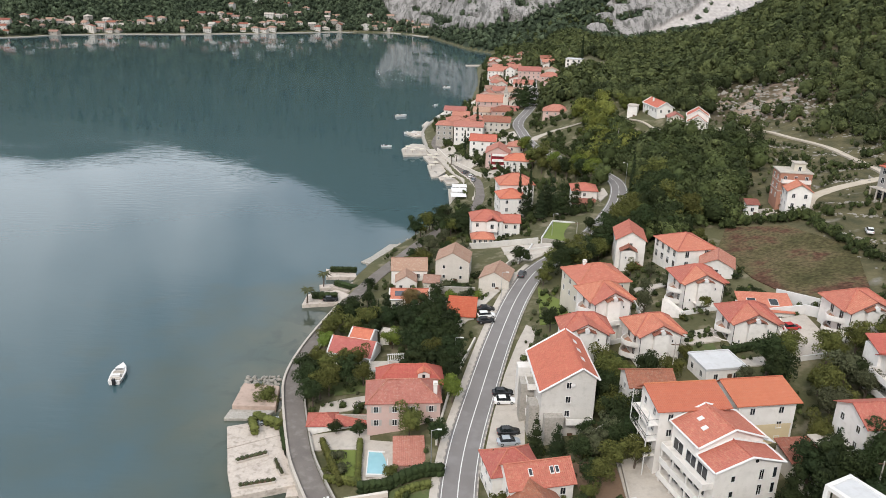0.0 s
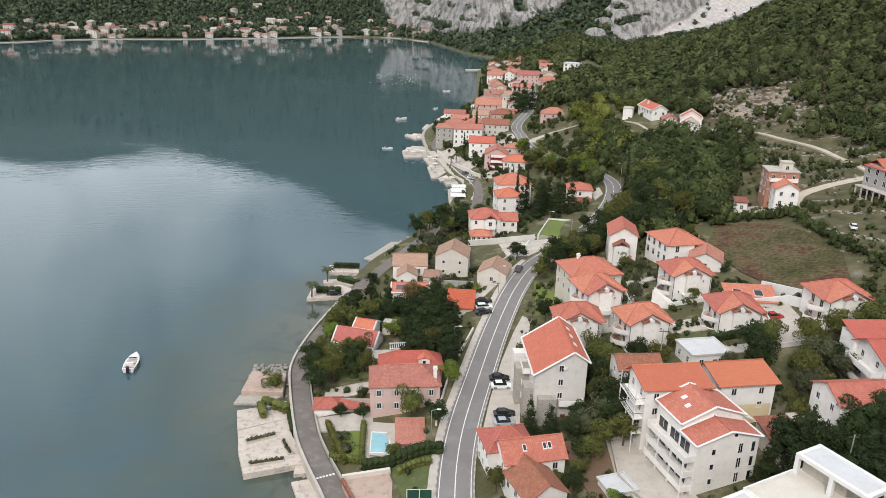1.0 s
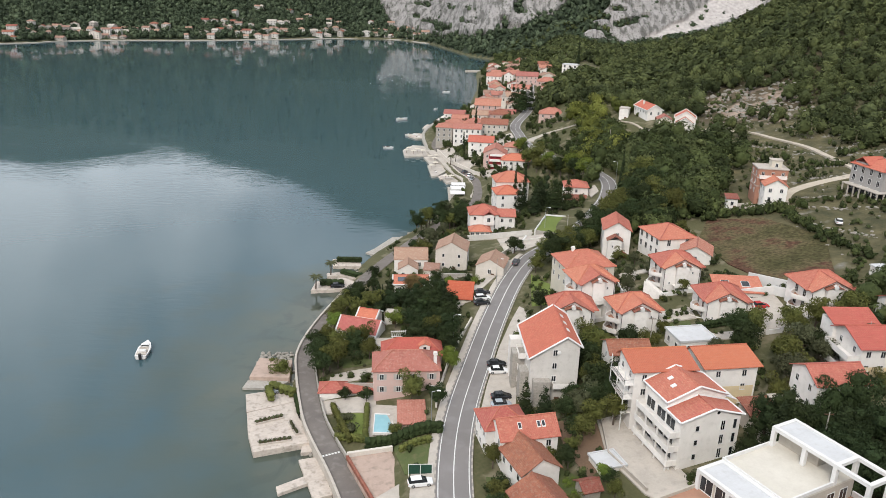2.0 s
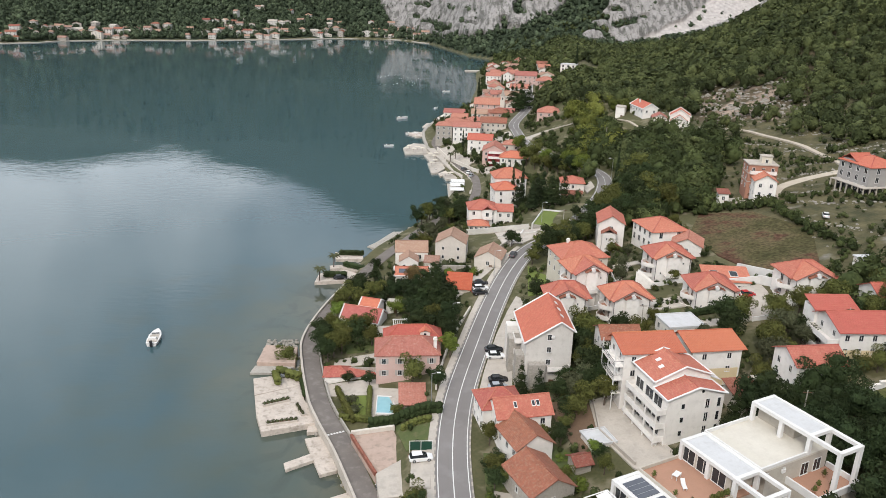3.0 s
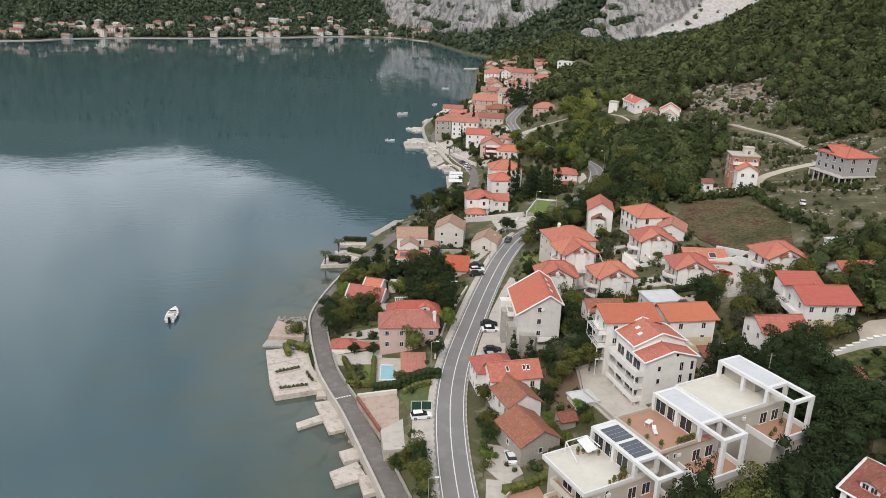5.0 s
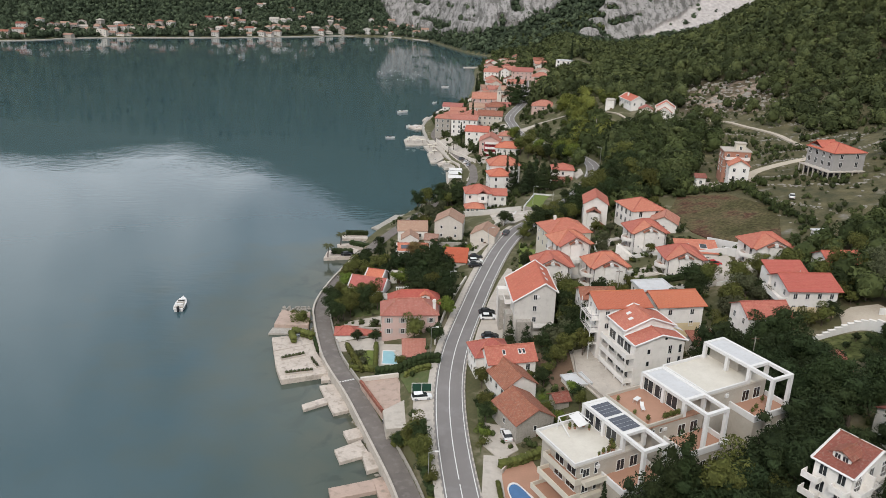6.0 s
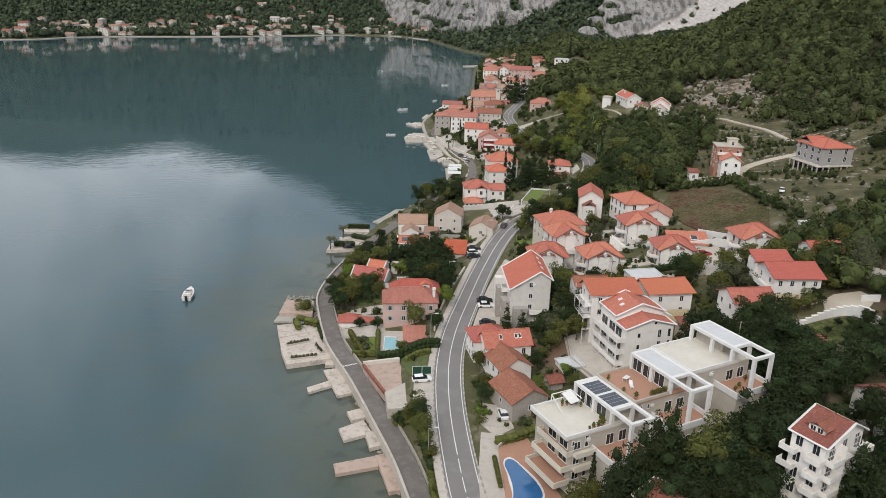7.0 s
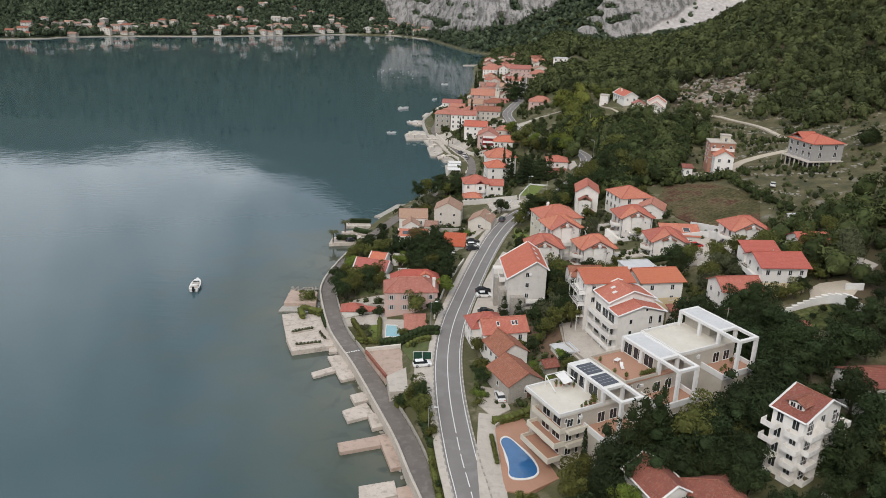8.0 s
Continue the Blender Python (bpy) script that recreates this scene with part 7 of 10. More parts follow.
# ---------------- special buildings ----------------
def apartment():
    """Four-storey apartments: two stepped gables, long balconies on one flank."""
    w, d, h = 11.6, 11.8, 10.9
    HOUSES.append((41.3, 92.8, 16, w, d))
    top = empty("apartment_house", pose(41.3, 92.8, 10.1, 0, 0, 16), "white four-storey apartment house with two stepped red gable roofs", "apartment house")
    for y0, y1, hh, rr in ((0, 4.6, h - 0.6, 1.7), (4.6, d, h + 0.7, 2.2)):
        bm = bmesh.new()
        prof = [(0, -3), (w, -3), (w, hh), (w / 2, hh + rr), (0, hh)]
        A, B = [bm.verts.new((a, y0, b)) for a, b in prof], [bm.verts.new((a, y1, b)) for a, b in prof]
        bm.faces.new(A), bm.faces.new(B[::-1])
        for i in range(5):
            bm.faces.new((A[i], B[i], B[(i + 1) % 5], A[(i + 1) % 5]))
        bmesh.ops.recalc_face_normals(bm, faces=bm.faces)
        part("wall", bm, M_WALL, top)
        rf = roof_parts(top, "gy", w, y1 - y0 - (0.5 if y0 == 0 else 0), hh, rr, 0.45, M_ROOF, verge=M_WHITE, y0=y0)
        if y0:
            for u, v in ((2.6, 7.4), (3.3, 9.6)):
                sk = bmesh.new()
                s = rr / (w / 2)
                slab(sk, [(u - 0.45, v - 0.4, hh + s * (u - 0.45) + 0.3), (u + 0.45, v - 0.4, hh + s * (u + 0.45) + 0.3), (u + 0.45, v + 0.4, hh + s * (u + 0.45) + 0.3), (u - 0.45, v + 0.4, hh + s * (u - 0.45) + 0.3)], 0.14)
                part("roof_window", sk, M_WHITE, top)
    for st in range(4):
        zz = h - 2.9 - 2.8 * st
        if zz < 0.2:
            continue
        window(top, pose(3.2, 0, zz), 0.8, 1.1)
        window(top, pose(8.2, 0, zz - 0.4), 0.9, 1.9)
        window(top, pose(10.6, 0, zz - 0.4), 0.8, 1.9)
        for v in (2.0, 5.5, 8.5):
            # panes widened so their dark glass doubles as shade behind the balconies
            window(top, side_pose("l", v + 0.2, zz - 0.6, w, d), 2.7, 2.1)
            window(top, side_pose("r", v, zz, w, d), 1.0, 1.3)
        if st < 3:
            b = balcony(top, side_pose("l", 0.2, zz - 0.75, w, d), d - 0.4, 1.9, True, 0.95)
    for st in range(3):
        for v in (0.6, 4.2, 8.0, 11.2):
            bm = boxed(-1.85, v - 0.12, -1.0, -1.6, v + 0.12, 7.4) if st == 0 else None
            if bm:
                part("post", bm, M_WALL, top)
    av = bmesh.new()
    slab(av, [(w, 4.8, h + 0.2), (w + 2.6, 4.8, h - 0.9), (w + 2.6, d, h - 0.9), (w, d, h + 0.2)], 0.12)
    bmesh.ops.recalc_face_normals(av, faces=av.faces)
    part("canopy", av, M_WHITE, top, "white sheet canopy")
    bm = bmesh.new()
    tube(bm, (7.0, -0.04, h + 0.2), (7.0, 0.02, h + 0.2), 0.3, 0.3, 12)
    part("round_window", bm, M_GLASS, top)


apartment()


def terrace_house(u0, zt, left, deck_mat, label, solar=False, z0=8.0, glazed=True):
    """One unit of the terraced modern block: white roof frame, penthouse, wide terrace, lower court in front."""
    ux, uy = 0.887, 0.462
    x, y = 44.9 + u0 * ux, 60.3 + u0 * uy
    L, W = 16.0, 5.1
    zd = zt - 3.3
    top = empty("terraced_apartment", pose(x, y, zd, 0, 0, 27.5), label, "apartment house", "modern terraced apartments")
    HOUSES.append((x - left * ux, y - left * uy, 27.5, left + W, L))
    body = bmesh.new()
    box(body, -left + 1.3, 5.2, z0 - zd, W - 0.02, L, -0.3)
    wall = part("wall", body, M_WALL_CREAM_SHADED, top)
    part("terrace_deck", boxed(-left - 0.15, 5.05, -0.3, W, L + 0.1, 0.0), deck_mat, top)
    pp = bmesh.new()
    for a in ((-left - 0.15, 5.05, 0, 0.2, 5.3, 0.55), (-left - 0.15, 5.3, 0, -left + 0.1, L + 0.1, 0.55), (-left + 0.1, L - 0.15, 0, 0, L + 0.1, 0.55)):
        box(pp, *a)
    part("parapet", pp, M_WHITE if deck_mat is not M_TERRA else M_WALL_CREAM_SHADED, top)
    # penthouse under the frame's roof
    part("penthouse", boxed(0.5 if glazed else 1.8, 6.2 if glazed else 9.0, 0.0, W - 0.05, L - 0.2, 2.75), M_WALL_CREAM_SHADED, top)
    for i in range(3 if glazed else 0):
        window(top, pose(0.5, 14.4 - 3.0 * i, 0.1, 0, 0, -90), 2.6, 2.4)
    fr = bmesh.new()
    t = 0.62
    for a in ((0, 0, 2.75, t, L, 3.3), (W - t, 0, 2.75, W, L, 3.3), (t, 0, 2.75, W - t, t, 3.3), (t, L - t, 2.75, W - t, L, 3.3), (t, 5.0, 2.75, W - t, 5.0 + t, 3.3)):
        box(fr, *a)
    frame_ob = part("roof_frame", fr, M_WHITE, top, "white painted concrete roof frame")
    part("roof_panel", boxed(t - 0.02, 5.0 + t, 3.02, W - t + 0.02, L - t, 3.22), M_FLATROOF if not solar else M_WHITE, frame_ob)
    for u, v, lo in ((0, 0, -5.5), (W - t, 0, -5.5), (0, 5.0, 0), (W - t, 5.0, 0), (0, 10.0, 0), (0, L - t, 0), (W - t, L - t, 0)):
        part("post", boxed(u, v, lo, u + t, v + t, 2.75), M_WHITE, frame_ob)
    if solar:
        for v in (6.0, 10.6):
            pb = boxed(t + 0.1, v, 3.24, W - t - 0.1, v + 3.9, 3.3)
            sp = part("solar_panel", pb, M_SOLAR, frame_ob, "dark blue-grey solar panel")
            gb = bmesh.new()
            for i in range(1, 4):
                box(gb, t + 0.1, v + 3.9 * i / 4 - 0.03, 3.3, W - t - 0.1, v + 3.9 * i / 4 + 0.03, 3.315)
            part("panel_frame", gb, M_GALV, sp)
    # lower court in front
    lo = -3.6
    part("lower_wall", boxed(-3.6, -0.3, z0 - zd, W + 0.3, 5.2, lo - 0.3), M_WALL_CREAM_SHADED, top)
    part("lower_deck", boxed(-3.6, -0.3, lo - 0.3, W + 0.3, 5.2, lo), M_TERRA, top)
    pp = bmesh.new()
    for a in ((-3.75, -0.45, lo - 0.3, W + 0.45, -0.15, lo + 0.9), (-3.75, -0.15, lo - 0.3, -3.45, 5.2, lo + 0.9), (W + 0.15, -0.15, lo - 0.3, W + 0.45, 5.2, lo + 0.9)):
        box(pp, *a)
    part("lower_parapet", pp, M_WHITE, top)
    for i, u in enumerate(np.linspace(-left + 1.5, -4.6, max(2, int((left - 5) / 2.2)))):
        window(top, pose(u, 5.2, -1.7), 0.55, 0.9)
    for u in (0.2, 3.0):
        window(top, pose(u, 5.2, lo + 0.1), 1.7, 2.1)
        window(top, pose(u, -0.3, lo - 2.9), 1.2, 1.3)
    ac = boxed(-left * 0.55, 4.85, -1.5, -left * 0.55 + 0.8, 5.15, -0.95, bevel=0.04)
    part("air_conditioner", ac, M_WHITE, top)
    return top


terrace_house(14.8, 27.3, 9.6, M_DECK, "cream terraced apartment with white roof frame and pale roof terrace", z0=10.0, glazed=False)
terrace_house(0.0, 24.3, 7.7, M_TERRA, "cream terraced apartment with white roof frame and terracotta terrace", z0=8.5)
tc_ob = terrace_house(-12.9, 21.1, 9.3, M_DECK, "cream terraced apartment with solar panels on its roof frame", True, z0=6.0)
# stepped balconies at the open end, down to the pool
for k in range(3):
    out = (-0.2, 0.8, 2.0)[k]
    z = -3.2 - 2.8 * k
    bm = boxed(-9.3 - out, 5.0, z - 0.3, -7.95, 13.5, z)
    b = part("balcony", bm, M_TERRA, tc_ob)
    rb = bmesh.new()
    for a in ((-9.5 - out, 4.8, z - 0.35, -9.3 - out, 13.7, z + 0.75), (-9.3 - out, 4.8, z - 0.35, -8.0, 5.0, z + 0.75), (-9.3 - out, 13.5, z - 0.35, -8.0, 13.7, z + 0.75)):
        box(rb, *a)
    part("parapet", rb, M_WALL_CREAM, b)
    for v in (7.5, 10.8):
        window(tc_ob, pose(-8.0, v, z + 0.1, 0, 0, -90), 2.4, 2.2)
for u in (-6.9, -4.9):
    for z in (-2.6, -5.6, -8.6):
        window(tc_ob, pose(u, 5.2, z), 1.4 if u < -6 else 0.8, 1.5 if u < -6 else 2.2)
for z in (-3.2, -6.0):
    b = part("balcony", boxed(-8.0, 3.9, z - 0.3, -3.7, 5.2, z), M_WALL_CREAM, tc_ob)
    rb = bmesh.new()
    box(rb, -8.0, 3.75, z - 0.35, -3.7, 3.95, z + 0.7)
    part("parapet", rb, M_WALL_CREAM, b)
pg = bmesh.new()
for a, b in (((-1.2, 15.4, 0), (-1.2, 15.4, 2.2)), ((-5.4, 15.4, 0), (-5.4, 15.4, 2.2)), ((-1.2, 15.4, 2.2), (-5.4, 15.4, 2.2)), ((-5.4, 15.4, 2.2), (-5.4, 12.0, 0.3)), ((-1.2, 15.4, 2.2), (-1.2, 12.0, 2.2))):
    tube(pg, a, b, 0.12, 0.12, 4)
part("pergola", pg, M_WHITE, tc_ob)
aw = bmesh.new()
slab(aw, [(-3.4, 12.2, 1.5), (-1.4, 12.2, 1.7), (-1.4, 15.2, 2.3), (-3.4, 15.2, 2.1)], 0.08)
bmesh.ops.recalc_face_normals(aw, faces=aw.faces)
part("shade_panel", aw, M_WHITE, tc_ob, "white canvas shade panel")


yard("lawn", [(80, 100.4), (85.4, 102.4), (90.2, 103.0), (94, 102.8), (96.4, 100), (98, 95), (90, 92), (85.5, 94)], M_MEADOW, "overgrown green garden below the stepped wall", "lawn", 0.2)
house("long garden shed with rusty orange roof", 79.4, 87.4, -13, 4.4, 10.2, 18.0, "mono", 0.5, M_STONE_PALE, M_ROOF_DARK, over=0.3, storeys=1, sides={"f": 1}, win=(0.6, 0.8))
yard("yard", [(91, 106.8), (92.5, 111.5), (96, 113.4), (101.8, 113), (103.5, 108.7), (99.5, 104.5), (95.4, 105.6)], M_GRAVEL, "gravelled turning place above the stepped wall", lift=0.25)
prism("terrace", [(106.0, 119.0), (107.6, 124.8), (111.0, 124.9), (113.0, 118.6), (109.4, 115.0)], 25.0, M_CONC, "bare pale concrete terrace at the edge of the woods", "terrace", 3.0)
prism("terrace", [(107.1, 109.9), (108.0, 113.4), (114.0, 113.0), (113.0, 109.6)], 24.0, M_QUAY, "lower pale concrete terrace at the edge of the woods", "terrace", 3.0)
edge_wall("terrace_wall", [(99.6, 108.4), (103.4, 107.2)], 1.8, 0.3, M_WHITE, "white wall beside the turning place", None, 1.0)


def tower_balconies():
    """Stacked balconies and a roof dormer for the apartment tower."""
    tw = next(o for o in scene.objects if "apartment tower" in str(o.get("label", "")))
    w, d, h = 10.4, 5.8, 14.3
    for st in range(4):
        z = h - 3.1 - 2.9 * st
        for side, u, wide, dep, closed in (("f", 0.3, 3.2, 1.5, True), ("f", 4.4, 2.4, 1.2, False), ("f", 7.4, 3.6, 1.9, True), ("l", -1.0, 2.7, 1.5, True), ("l", 3.4, 2.6, 1.4, True), ("r", 1.0, 4.0, 1.5, False)):
            balcony(tw, side_pose(side, u, z, w, d), wide, dep, closed, 0.9, M_WHITE)
        for u in (1.8, 9.0):
            window(tw, side_pose("f", u, z + 0.05, w, d) @ pose(0, -0.03, 0), 1.9, 2.1)
        part("party_wall", boxed(3.75, -1.3, z - 0.2, 3.95, 0.0, z + 2.5), M_WALL, tw)
    dm = part("dormer", boxed(1.6, 1.5, h + 0.2, 4.6, 4.3, h + 1.75), M_WALL, tw)
    roof_parts(dm, "gx", 3.4, 3.2, 0, 0.75, 0.25, M_ROOF_DARK).matrix_basis = pose(1.4, 1.3, h + 1.6)
    for v in (2.3, 3.5):
        window(dm, pose(1.6, v, h + 0.75, 0, 0, -90), 1.0, 0.9)


tower_balconies()
house("near house with dark red tiled gable roof among trees", 36.2, 38.2, 20, 7.0, 9.0, 13.0, "gy", 2.2, M_WALL, M_ROOF_DARK, storeys=1, sides={"f": 2}, verge=M_WHITE)
house("near house with worn dark red hip roof among trees", 43.0, 35.0, 10, 8.6, 9.0, 13.2, "hip", 2.4, M_WALL, M_ROOF_DARK, storeys=1, sides={"f": 2})
house("white house with red roof half hidden by trees", 80.0, 62.5, 8, 9.0, 8.0, 20.6, "gx", 1.8, M_WALL, M_ROOF_DARK, storeys=1, sides={"f": 2, "l": 1})
house("tiny stone hut with red tiled roof", 24.9, 87.6, 18, 3.0, 3.2, 9.8, "gx", 0.9, M_STONE, M_ROOF_DARK, storeys=1, sides={"f": 0}, win=(0.6, 0.9))
house("white box store with flat roof by the ramp", 28.8, 93.4, 18, 4.8, 4.6, 10.0, "flat", 0.4, M_WALL, M_FLATROOF, storeys=1, sides={"f": 1})
house("low shed with rusty red roof beside apartments", 56.6, 100.4, 8, 7.0, 4.8, 17.0, "mono", 1.0, M_STONE_PALE, M_ROOF_DARK, storeys=1, sides={"f": 2})
house("white outbuilding with pinkish old tiles beside pool", -7.6, 111.6, 4, 5.0, 7.0, 6.6, "mono", 0.9, M_WALL_PINK, M_ROOF_PINK, storeys=1, sides={"f": 0}, z0=4.0)
house("low garden wing with red tile strip", -20.2, 127.0, 5, 7.0, 2.6, 4.3, "mono", 0.5, M_WALL, M_ROOF, storeys=1, sides={"f": 0}, z0=2.8, door=False)
house("white garden shed between trees", -14.6, 161.0, -10, 3.4, 3.0, 8.0, "flat", 0.2, M_WALL, M_CONC, storeys=1, sides={"f": 0})
house("white house wall with orange roof at the hillside edge", 96.5, 127.0, 4, 9, 8, 27.0, "gx", 2.0, M_WALL, M_ROOF_BRIGHT, storeys=2, sides={"f": 2, "l": 2})
house("small white hut on the slope", 105.0, 150.0, 10, 4.0, 4.0, 27.4, "flat", 0.3, M_WALL, M_FLATROOF, storeys=1, sides={"f": 1})

# gabled porch and outside stair of the house among the trees
ph = 22 - pch.location.z
part("porch", boxed(1.2, -2.6, -2, 5.2, 0.02, ph - 2.4), M_WALL, pch)
roof_parts(pch, "gy", 4.0, 2.6, ph - 2.4, 1.2, 0.4, M_ROOF_DARK, x0=1.2, y0=-2.6)
window(pch, pose(2.6, -2.6, ph - 4.6), 0.5, 0.7)
part("outside_stair", stepped(5.2, ph - 5.4, 12, -2.4, -1.2, -2.0), M_ROOF_DARK, pch)
# back wing and stacked balconies of the yellow house
yw = next(o for o in scene.objects if str(o.get("label", "")).startswith("yellow and white house"))
part("back_wing", boxed(-0.6, 9.4, -2, 8.5, 14.0, 8.2), M_WALL, yw)
roof_parts(yw, "mono", 9.1, 4.6, 8.0, 1.5, 0.3, M_ROOF_BRIGHT, x0=-0.6, y0=9.4)
for st in range(2):
    balcony(yw, side_pose("l", 0.4, 1.6 + 2.9 * st, 11.2, 9.5), 8.6, 2.2)
# front terrace and flat annexe of the dormer house
part("annexe", boxed(-4.2, 2.0, -2, 0.0, 7.0, dl.get("eave", 7.1) - 3.6), M_WALL, dl)
part("annexe_roof", boxed(-4.6, 1.6, dl.get("eave", 7.1) - 3.6, 0.02, 7.3, dl.get("eave", 7.1) - 3.35), M_CONC, dl)
balcony(dl, side_pose("f", 2.4, dl.get("eave", 7.1) - 2.6, 9.8, 8.0), 6.6, 2.4)
for u in (2.6, 8.8):
    part("post", boxed(u - 0.12, -2.4, -2, u + 0.12, -2.16, dl.get("eave", 7.1) - 2.8), M_WALL, dl)
# entrance gable and balcony of the seaside villa
sv = next(o for o in scene.objects if str(o.get("label", "")).startswith("white seaside villa"))
part("entrance_bay", boxed(4.6, -1.4, -2, 8.4, 0.02, 7.0), M_WALL, sv)
roof_parts(sv, "gy", 3.8, 4.4, 7.0, 1.3, 0.3, M_ROOF, x0=4.6, y0=-1.4)
balcony(sv, side_pose("f", 4.8, 3.9, 10.2, 9) @ pose(0, -1.4, 0), 3.4, 1.2)
window(sv, pose(6.5, -1.4, 4.0), 1.2, 2.1)
# columned ground floor of the grey block house
gh = 38.4 - grey_h.location.z
part("gallery_slab", boxed(-2.6, -1.8, 2.7, 12.5, 14.0, 2.95), M_CONC, grey_h)
for u in np.linspace(-2.4, 12.2, 7):
    part("column", boxed(u - 0.18, -1.7, -2.0, u + 0.18, -1.34, 2.7), M_CONC, grey_h)
for v in np.linspace(1.0, 13.6, 6):
    part("column", boxed(-2.55, v - 0.18, -2.0, -2.19, v + 0.18, 2.7), M_CONC, grey_h)
# solid dark shell in place of the shade behind the columns
part("recess", boxed(-0.04, -0.04, -2.0, 12.54, 14.04, 2.68), M_DARKMETAL, grey_h, "dark open ground floor")
roof_parts(grey_h, "gx", 6.5, 6.0, gh + 0.7, 1.7, 0.4, M_ROOF_BRIGHT, x0=0.6, y0=7.4)
part("attic", boxed(0.6, 7.4, gh - 0.2, 7.1, 13.4, gh + 0.75), M_WALL_GREY, grey_h)

# dormers and roof windows
def dormer(top, x, y, z, w, dep, mat_wall, mat_roof):
    part_ob = part("dormer", boxed(x, y, z - 1.2, x + w, y + dep, z + 1.25), mat_wall, top)
    roof_parts(part_ob, "gy", w, dep, 0, 0.55, 0.2, mat_roof).matrix_basis = pose(x, y, z + 1.1)
    window(part_ob, pose(x + w / 2, y, z - 0.1), 0.8, 1.1)


dormer(pk_b, 8.2, 0.7, 10.9 - pk_b.location.z + 0.6, 2.4, 2.2, M_WALL, M_ROOF_BRIGHT)
dormer(dl, 3.6, 0.6, dl.get("eave", 7.1), 2.6, 2.8, M_WALL, M_ROOF)


def roof_window(top, u, v, z, slope_axis, s, w=0.8, ln=1.0):
    """A skylight lying on a slope that rises along local y."""
    bm = bmesh.new()
    slab(bm, [(u, v, z), (u + w, v, z), (u + w, v + ln, z + s * ln), (u, v + ln, z + s * ln)], 0.16)
    o = part("roof_window", bm, M_WHITE, top)
    bm = bmesh.new()
    slab(bm, [(u + 0.1, v + 0.1, z + s * 0.1 + 0.02), (u + w - 0.1, v + 0.1, z + s * 0.1 + 0.02), (u + w - 0.1, v + ln - 0.1, z + s * (ln - 0.1) + 0.02), (u + 0.1, v + ln - 0.1, z + s * (ln - 0.1) + 0.02)], 0.02)
    part("pane", bm, M_GLASS, o)


hh = 12.9 - 6.2
for u in (3.4, 7.0, 7.9):
    roof_window(ra, u, 1.2, hh + 0.3 + 1.2 * 2.3 / 3.2, 1, 2.3 / 3.2, 0.7, 1.0)
for u in (1.6, 6.4):
    roof_window(sol, u, 1.8, 20.4 - sol.location.z + 1.8 * 1.9 / 6.9 + 0.42, 1, 1.9 / 6.9, 2.0, 2.2)

# the roadside apartment house: grey stone flank blocks, balconies, outside stair
for a, mm in (((-1.8, 1.2, -2, 0.0, 4.2, 7.2), M_STONE), ((-2.6, 6.8, -2, 0, 9.8, 8.4), M_STONE), ((-2.4, 12.2, -2, 0, 14.6, 9.0), M_WALL), ((0.6, -1.8, -2, 4.0, 0.0, 6.4), M_STONE)):
    part("bay", boxed(*a), mm, g_house)
for st in range(3):
    balcony(g_house, side_pose("l", 5.4, 2.2 + 2.9 * st, 9.8, 15.2), 4.2, 1.5)
balcony(g_house, side_pose("f", 4.6, 4.8, 9.8, 15.2), 4.8, 1.4)
st = bmesh.new()
for i in range(12):
    box(st, 9.0 + 0.28 * i, -1.5, 2.2 + 0.2 * i, 9.3 + 0.28 * i, -0.3, 2.4 + 0.2 * i)
box(st, 12.2, -1.6, 0.0, 12.6, -0.2, 5.6)
part("outside_stair", st, M_WALL, g_house)
dish(g_house, pose(5.6, 0, 12.2))
sk_s = 1.9 / (9.8 * 0.28)
for v in (4.0, 7.5, 11.0):
    bm = bmesh.new()
    xa, xb = 7.8, 8.5
    zf = lambda u: 13.6 + 1.9 - (u - 9.8 * 0.72) * sk_s + 0.3
    slab(bm, [(xa, v, zf(xa)), (xb, v, zf(xb)), (xb, v + 1.1, zf(xb)), (xa, v + 1.1, zf(xa))], 0.14)
    part("roof_window", bm, M_WHITE, g_house)

# galleries of the long orange-roofed apartments
orh = next(o for o in scene.objects if "long orange sheet roof" in str(o.get("label", "")))
for st in range(3):
    balcony(orh, side_pose("l", 0.2, 3.6 + 2.9 * st, 11.5, 7.6), 7.2, 1.8, False)
for v in (0.3, 3.8, 7.3):
    bm = boxed(-1.75, v - 0.08, -1.5, -1.6, v + 0.08, 12.2)
    part("post", bm, M_WHITE, orh)

# church tower
ct = empty("bell_tower", pose(37.0, 490, 6, 0, 0, -8) @ Matrix.Diagonal((0.72, 0.72, 0.78, 1)), "pale stone bell tower with tall pyramid spire", "tower")
part("shaft", boxed(0, 0, -2, 4.2, 4.2, 14), M_STONE_PALE, ct)
part("belfry", boxed(-0.2, -0.2, 14.0, 4.4, 4.4, 14.5), M_STONE_PALE, ct)
part("belfry", boxed(0.3, 0.3, 14.5, 3.9, 3.9, 18.0), M_STONE_PALE, ct)
for s in "fl":
    window(ct, side_pose(s, 2.1, 15.0, 4.2, 4.2) @ pose(0, 0.3, 0), 1.2, 2.2)
sp = bmesh.new()
vs = [sp.verts.new(p) for p in ((0, 0, 18), (4.2, 0, 18), (4.2, 4.2, 18), (0, 4.2, 18), (2.1, 2.1, 24.5))]
for i in range(4):
    sp.faces.new((vs[i], vs[(i + 1) % 4], vs[4]))
sp.faces.new(vs[3::-1])
part("spire", sp, M_STONE, ct)
rc_h = next(o for o in scene.objects if "dark red clad gable" in str(o.get("label", "")))
